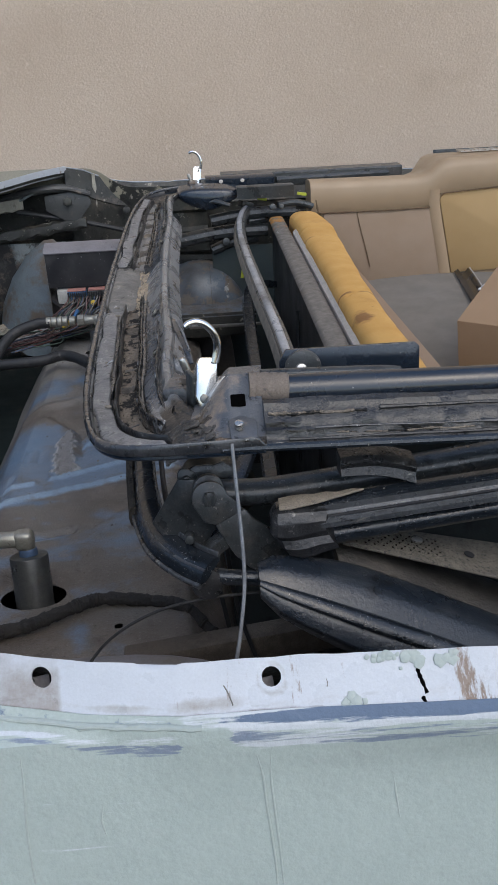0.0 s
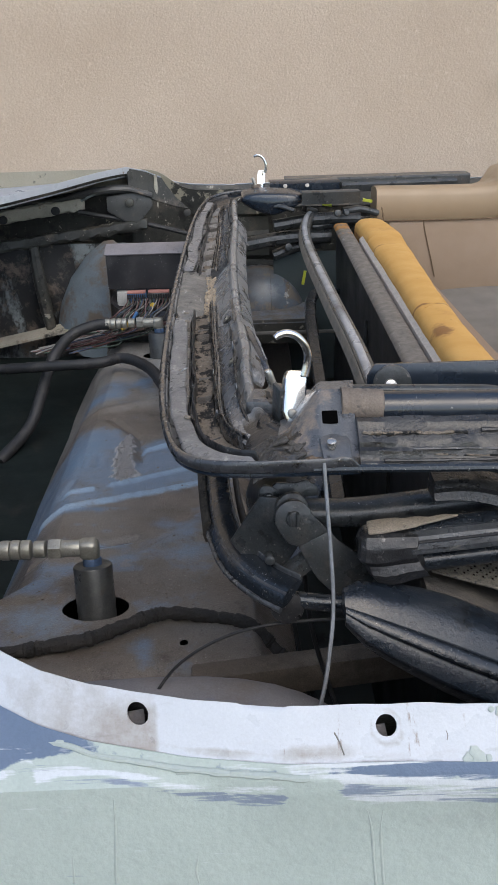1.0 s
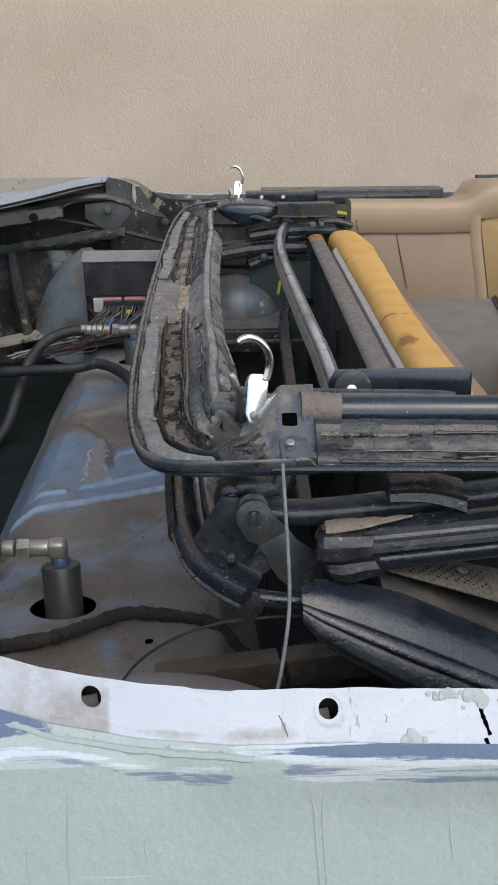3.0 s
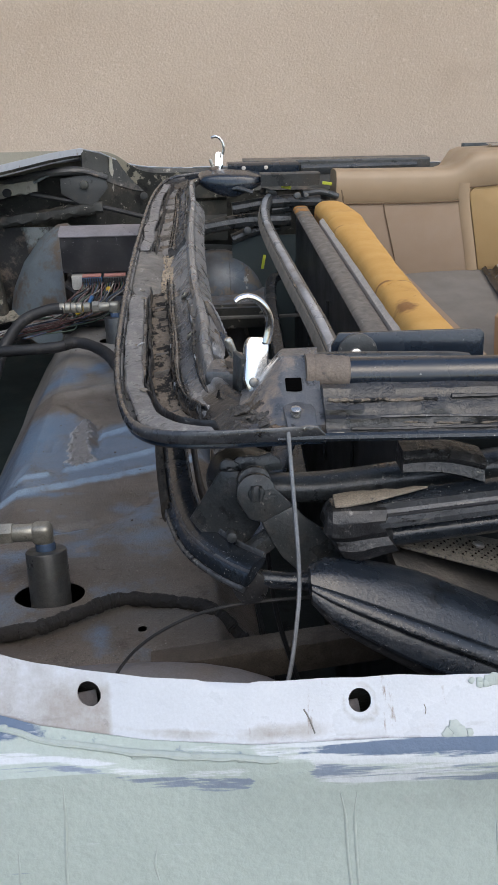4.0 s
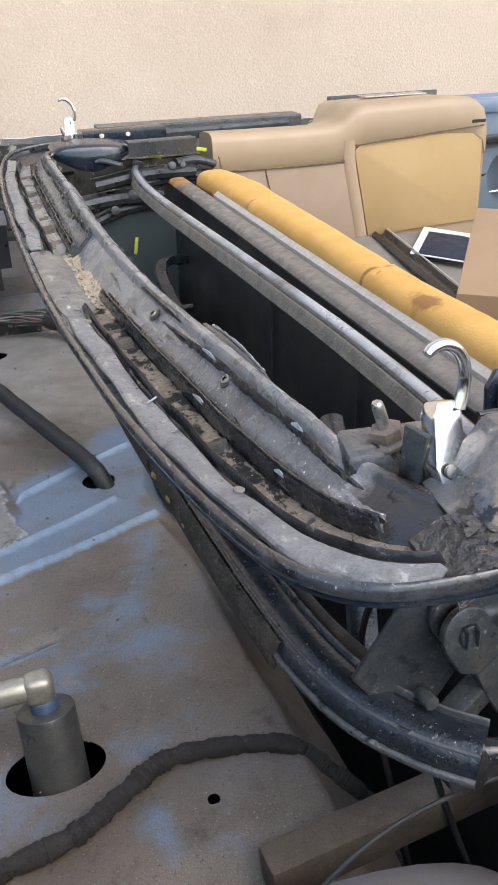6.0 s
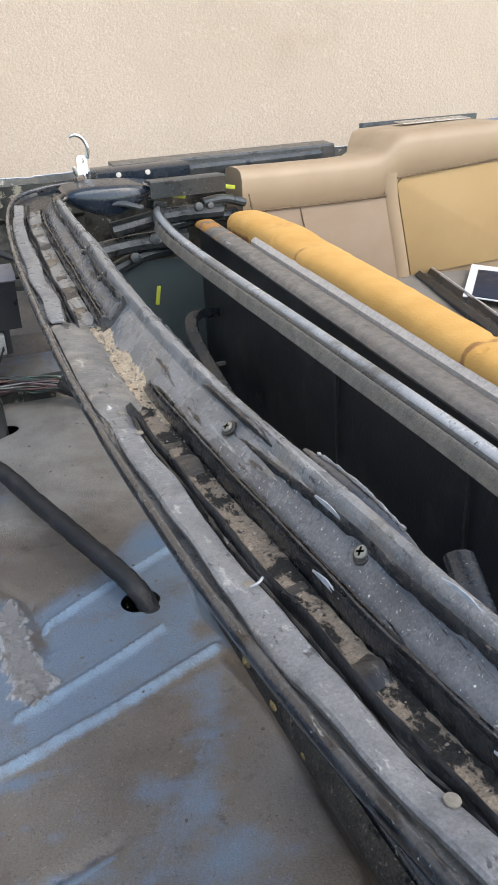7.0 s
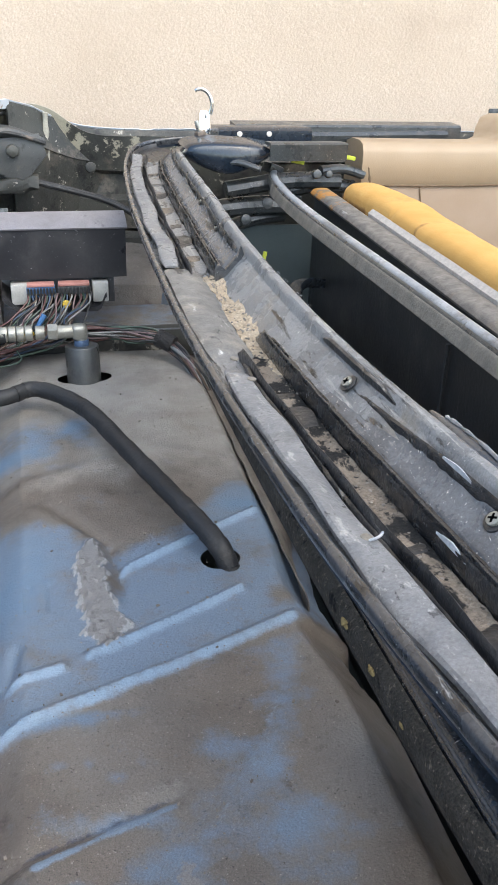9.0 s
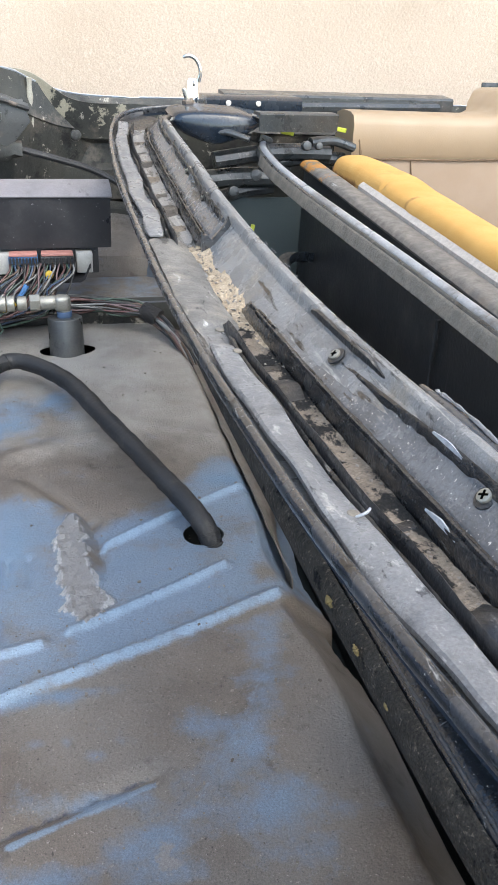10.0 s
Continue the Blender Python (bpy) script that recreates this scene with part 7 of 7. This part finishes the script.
part("inner_reservoir", merge(drum(0.036, 0.07, (-0.020, 0.880, 0.785), (0.55, -0.8, 0.12), 30, 0.012), drum(0.020, 0.016, (0.001, 0.849, 0.790), (0.55, -0.8, 0.12), 20, 0.003)), "olive_black", car, "dark olive rounded canister")
part("canister_port", drum(0.012, 0.006, (0.0058, 0.842, 0.791), (0.55, -0.8, 0.12), 16, 0.001), "void", car)
part("gap_tube", tube([(-0.02, 1.30, 0.66), (-0.028, 1.24, 0.695), (-0.022, 1.18, 0.70), (-0.005, 1.13, 0.67)], 0.004, 8, 6), "hose", car)
part("inner_bar", tube([(-0.03, 0.72, 0.80), (0.0, 0.80, 0.835), (0.05, 0.95, 0.86)], 0.011, 10, 5, flat=0.6), "rail_black", car)

# ---- control module with its connectors ----
mod = thing("control_module", "black control module box with coloured plugs and wires", "electronic module", (-0.23, 1.76, 0.735))
bm = loft([[(x, y, z) for y, z in ((1.735, 0.812), (1.733, 0.880), (1.741, 0.888), (1.772, 0.893), (1.782, 0.888), (1.782, 0.812))] for x in (-0.315, -0.312, -0.146, -0.143)])
part("lid", bm, "module_black", mod, "black plastic lid with pale dust specks")
part("lid_lip", rail_run([(1.731, 0.879), (1.730, 0.881), (1.742, 0.8895), (1.772, 0.8945), (1.778, 0.891), (1.744, 0.884)], -0.317, -0.141, 0, 0), "module_top", mod)
part("end_plate", slab([(0, 0), (0.11, 0), (0.115, 0.14), (0.02, 0.14)], 0.003, axes((-0.318, 1.86, 0.735), (0, -1, 0), (0, 0, 1)), 0.002), "blue_floor", mod, "pale blue sheet bracket")
part("base", loft([[(x, y, z) for y, z in ((1.742, 0.775), (1.74, 0.784), (1.748, 0.812), (1.80, 0.812), (1.80, 0.772))] for x in (-0.30, -0.296, -0.165, -0.16)]), "module_black", mod)
part("tray", loft([[(x, y, z + dz) for y, z in ((1.727, 0.766), (1.727, 0.772), (1.732, 0.774), (1.79, 0.774), (1.79, 0.766))] for x, dz in ((-0.312, 0.020), (-0.310, 0.018), (-0.292, 0.004), (-0.286, 0.0), (-0.186, 0.0), (-0.180, 0.004), (-0.174, 0.018), (-0.172, 0.020))]), "module_black", mod, "black plastic tray under the plugs")
for x, w, c in ((-0.287, 0.025, "white_plastic"), (-0.18, 0.022, "white_plastic")):
    part("housing", block((w, 0.02, 0.028), (x, 1.738, 0.793), bevel=0.002), c, mod)
for x, w, c in ((-0.260, 0.038, "blue_plastic"), (-0.216, 0.044, "red_plastic")):
    plug = part("plug", block((w, 0.018, 0.014), (x, 1.732, 0.797), (0, 0, 0), 0.0015), "blue_plastic" if c == "blue_plastic" else "cylinder_steel", mod)
    part("plug_lock", block((w * 0.95, 0.016, 0.004), (x, 1.730, 0.8065), bevel=0.001), "red_plastic", plug, "salmon-red plug lock")
    teeth = bmesh.new()
    for k in range(9):
        block((w * 0.07, 0.006, 0.008), (x - w * 0.44 + w * 0.11 * k, 1.7215, 0.799), bevel=0, bm=teeth)
    part("plug_teeth", teeth, "ink", plug)

WIRES = [("wire_red", (0.11, 0.045, 0.04)), ("wire_green", (0.05, 0.085, 0.06)), ("wire_blue", (0.06, 0.09, 0.15)), ("wire_brown", (0.10, 0.065, 0.045)), ("wire_white", (0.27, 0.265, 0.25)), ("wire_black", (0.02, 0.02, 0.02)), ("wire_pink", (0.17, 0.11, 0.11)), ("wire_grey", (0.07, 0.07, 0.068))]
for n_, c_ in WIRES:
    M[n_] = mat(n_, c_, tuple(v * 0.7 for v in c_), 80, 0.55, bump=0.05, dirt=((0.2, 0.18, 0.16), 60, 0.6, 0.75))
loom = thing("wiring_loom", "loose bundle of coloured wires under the control module", "wiring", (-0.25, 1.70, 0.71))
for k in range(30):
    x0 = -0.278 + 0.085 * k / 29
    j = lambda s: random.uniform(-s, s)
    xe = -0.30 + j(0.05)
    part("wire", tube([(x0, 1.724, 0.795), (x0 - 0.003 + j(0.004), 1.712, 0.785 + j(0.004)), (x0 - 0.02 + j(0.012), 1.70 + j(0.006), 0.762 + j(0.008)), (x0 - 0.05 + j(0.02), 1.695 + j(0.012), 0.738 + j(0.006)), (xe - 0.04, 1.69 + j(0.02), 0.722 + j(0.006)), (xe - 0.12, 1.66 + j(0.02), 0.712)], 0.0013, 5, 4), WIRES[k % len(WIRES)][0], loom)
for k in range(70):
    j = lambda s: random.uniform(-s, s)
    part("wire", tube([(-0.36 + j(0.02), 1.735 + j(0.01), 0.722 + j(0.006)), (-0.26 + j(0.02), 1.725 + j(0.012), 0.728 + j(0.010)), (-0.20 + j(0.02), 1.722 + j(0.012), 0.736 + j(0.012)), (-0.13 + j(0.02), 1.715 + j(0.012), 0.734 + j(0.010)), (-0.085 + j(0.008), 1.69 + j(0.01), 0.722 + j(0.006)), (-0.06 + j(0.006), 1.62 + j(0.01), 0.70 + j(0.006)), (-0.045, 1.56 + j(0.02), 0.66)], 0.0015, 5, 4), random.choice(("wire_black", "wire_grey", "wire_brown", "wire_pink", "wire_white", "wire_red", "wire_black", "wire_green")), loom)
part("loom_tape", tube([(-0.105, 1.705, 0.732), (-0.085, 1.69, 0.724)], 0.013, 12, wob=0.2), "crud_black", loom, "black tape round the bundle")
part("cap", tube([(-0.275, 1.695, 0.752), (-0.292, 1.69, 0.742)], [0.005, 0.0035], 10), "yellow_plastic", loom, "yellow wire cap")
part("cap", tube([(-0.258, 1.695, 0.775), (-0.268, 1.69, 0.760)], [0.004, 0.003], 10), "blue_plastic", loom, "blue wire cap")
part("eyelet", drum(0.0055, 0.004, (-0.228, 1.712, 0.783), (0, -1, 0.3), 14, 0.001), "yellow_plastic", loom, "yellow eyelet")
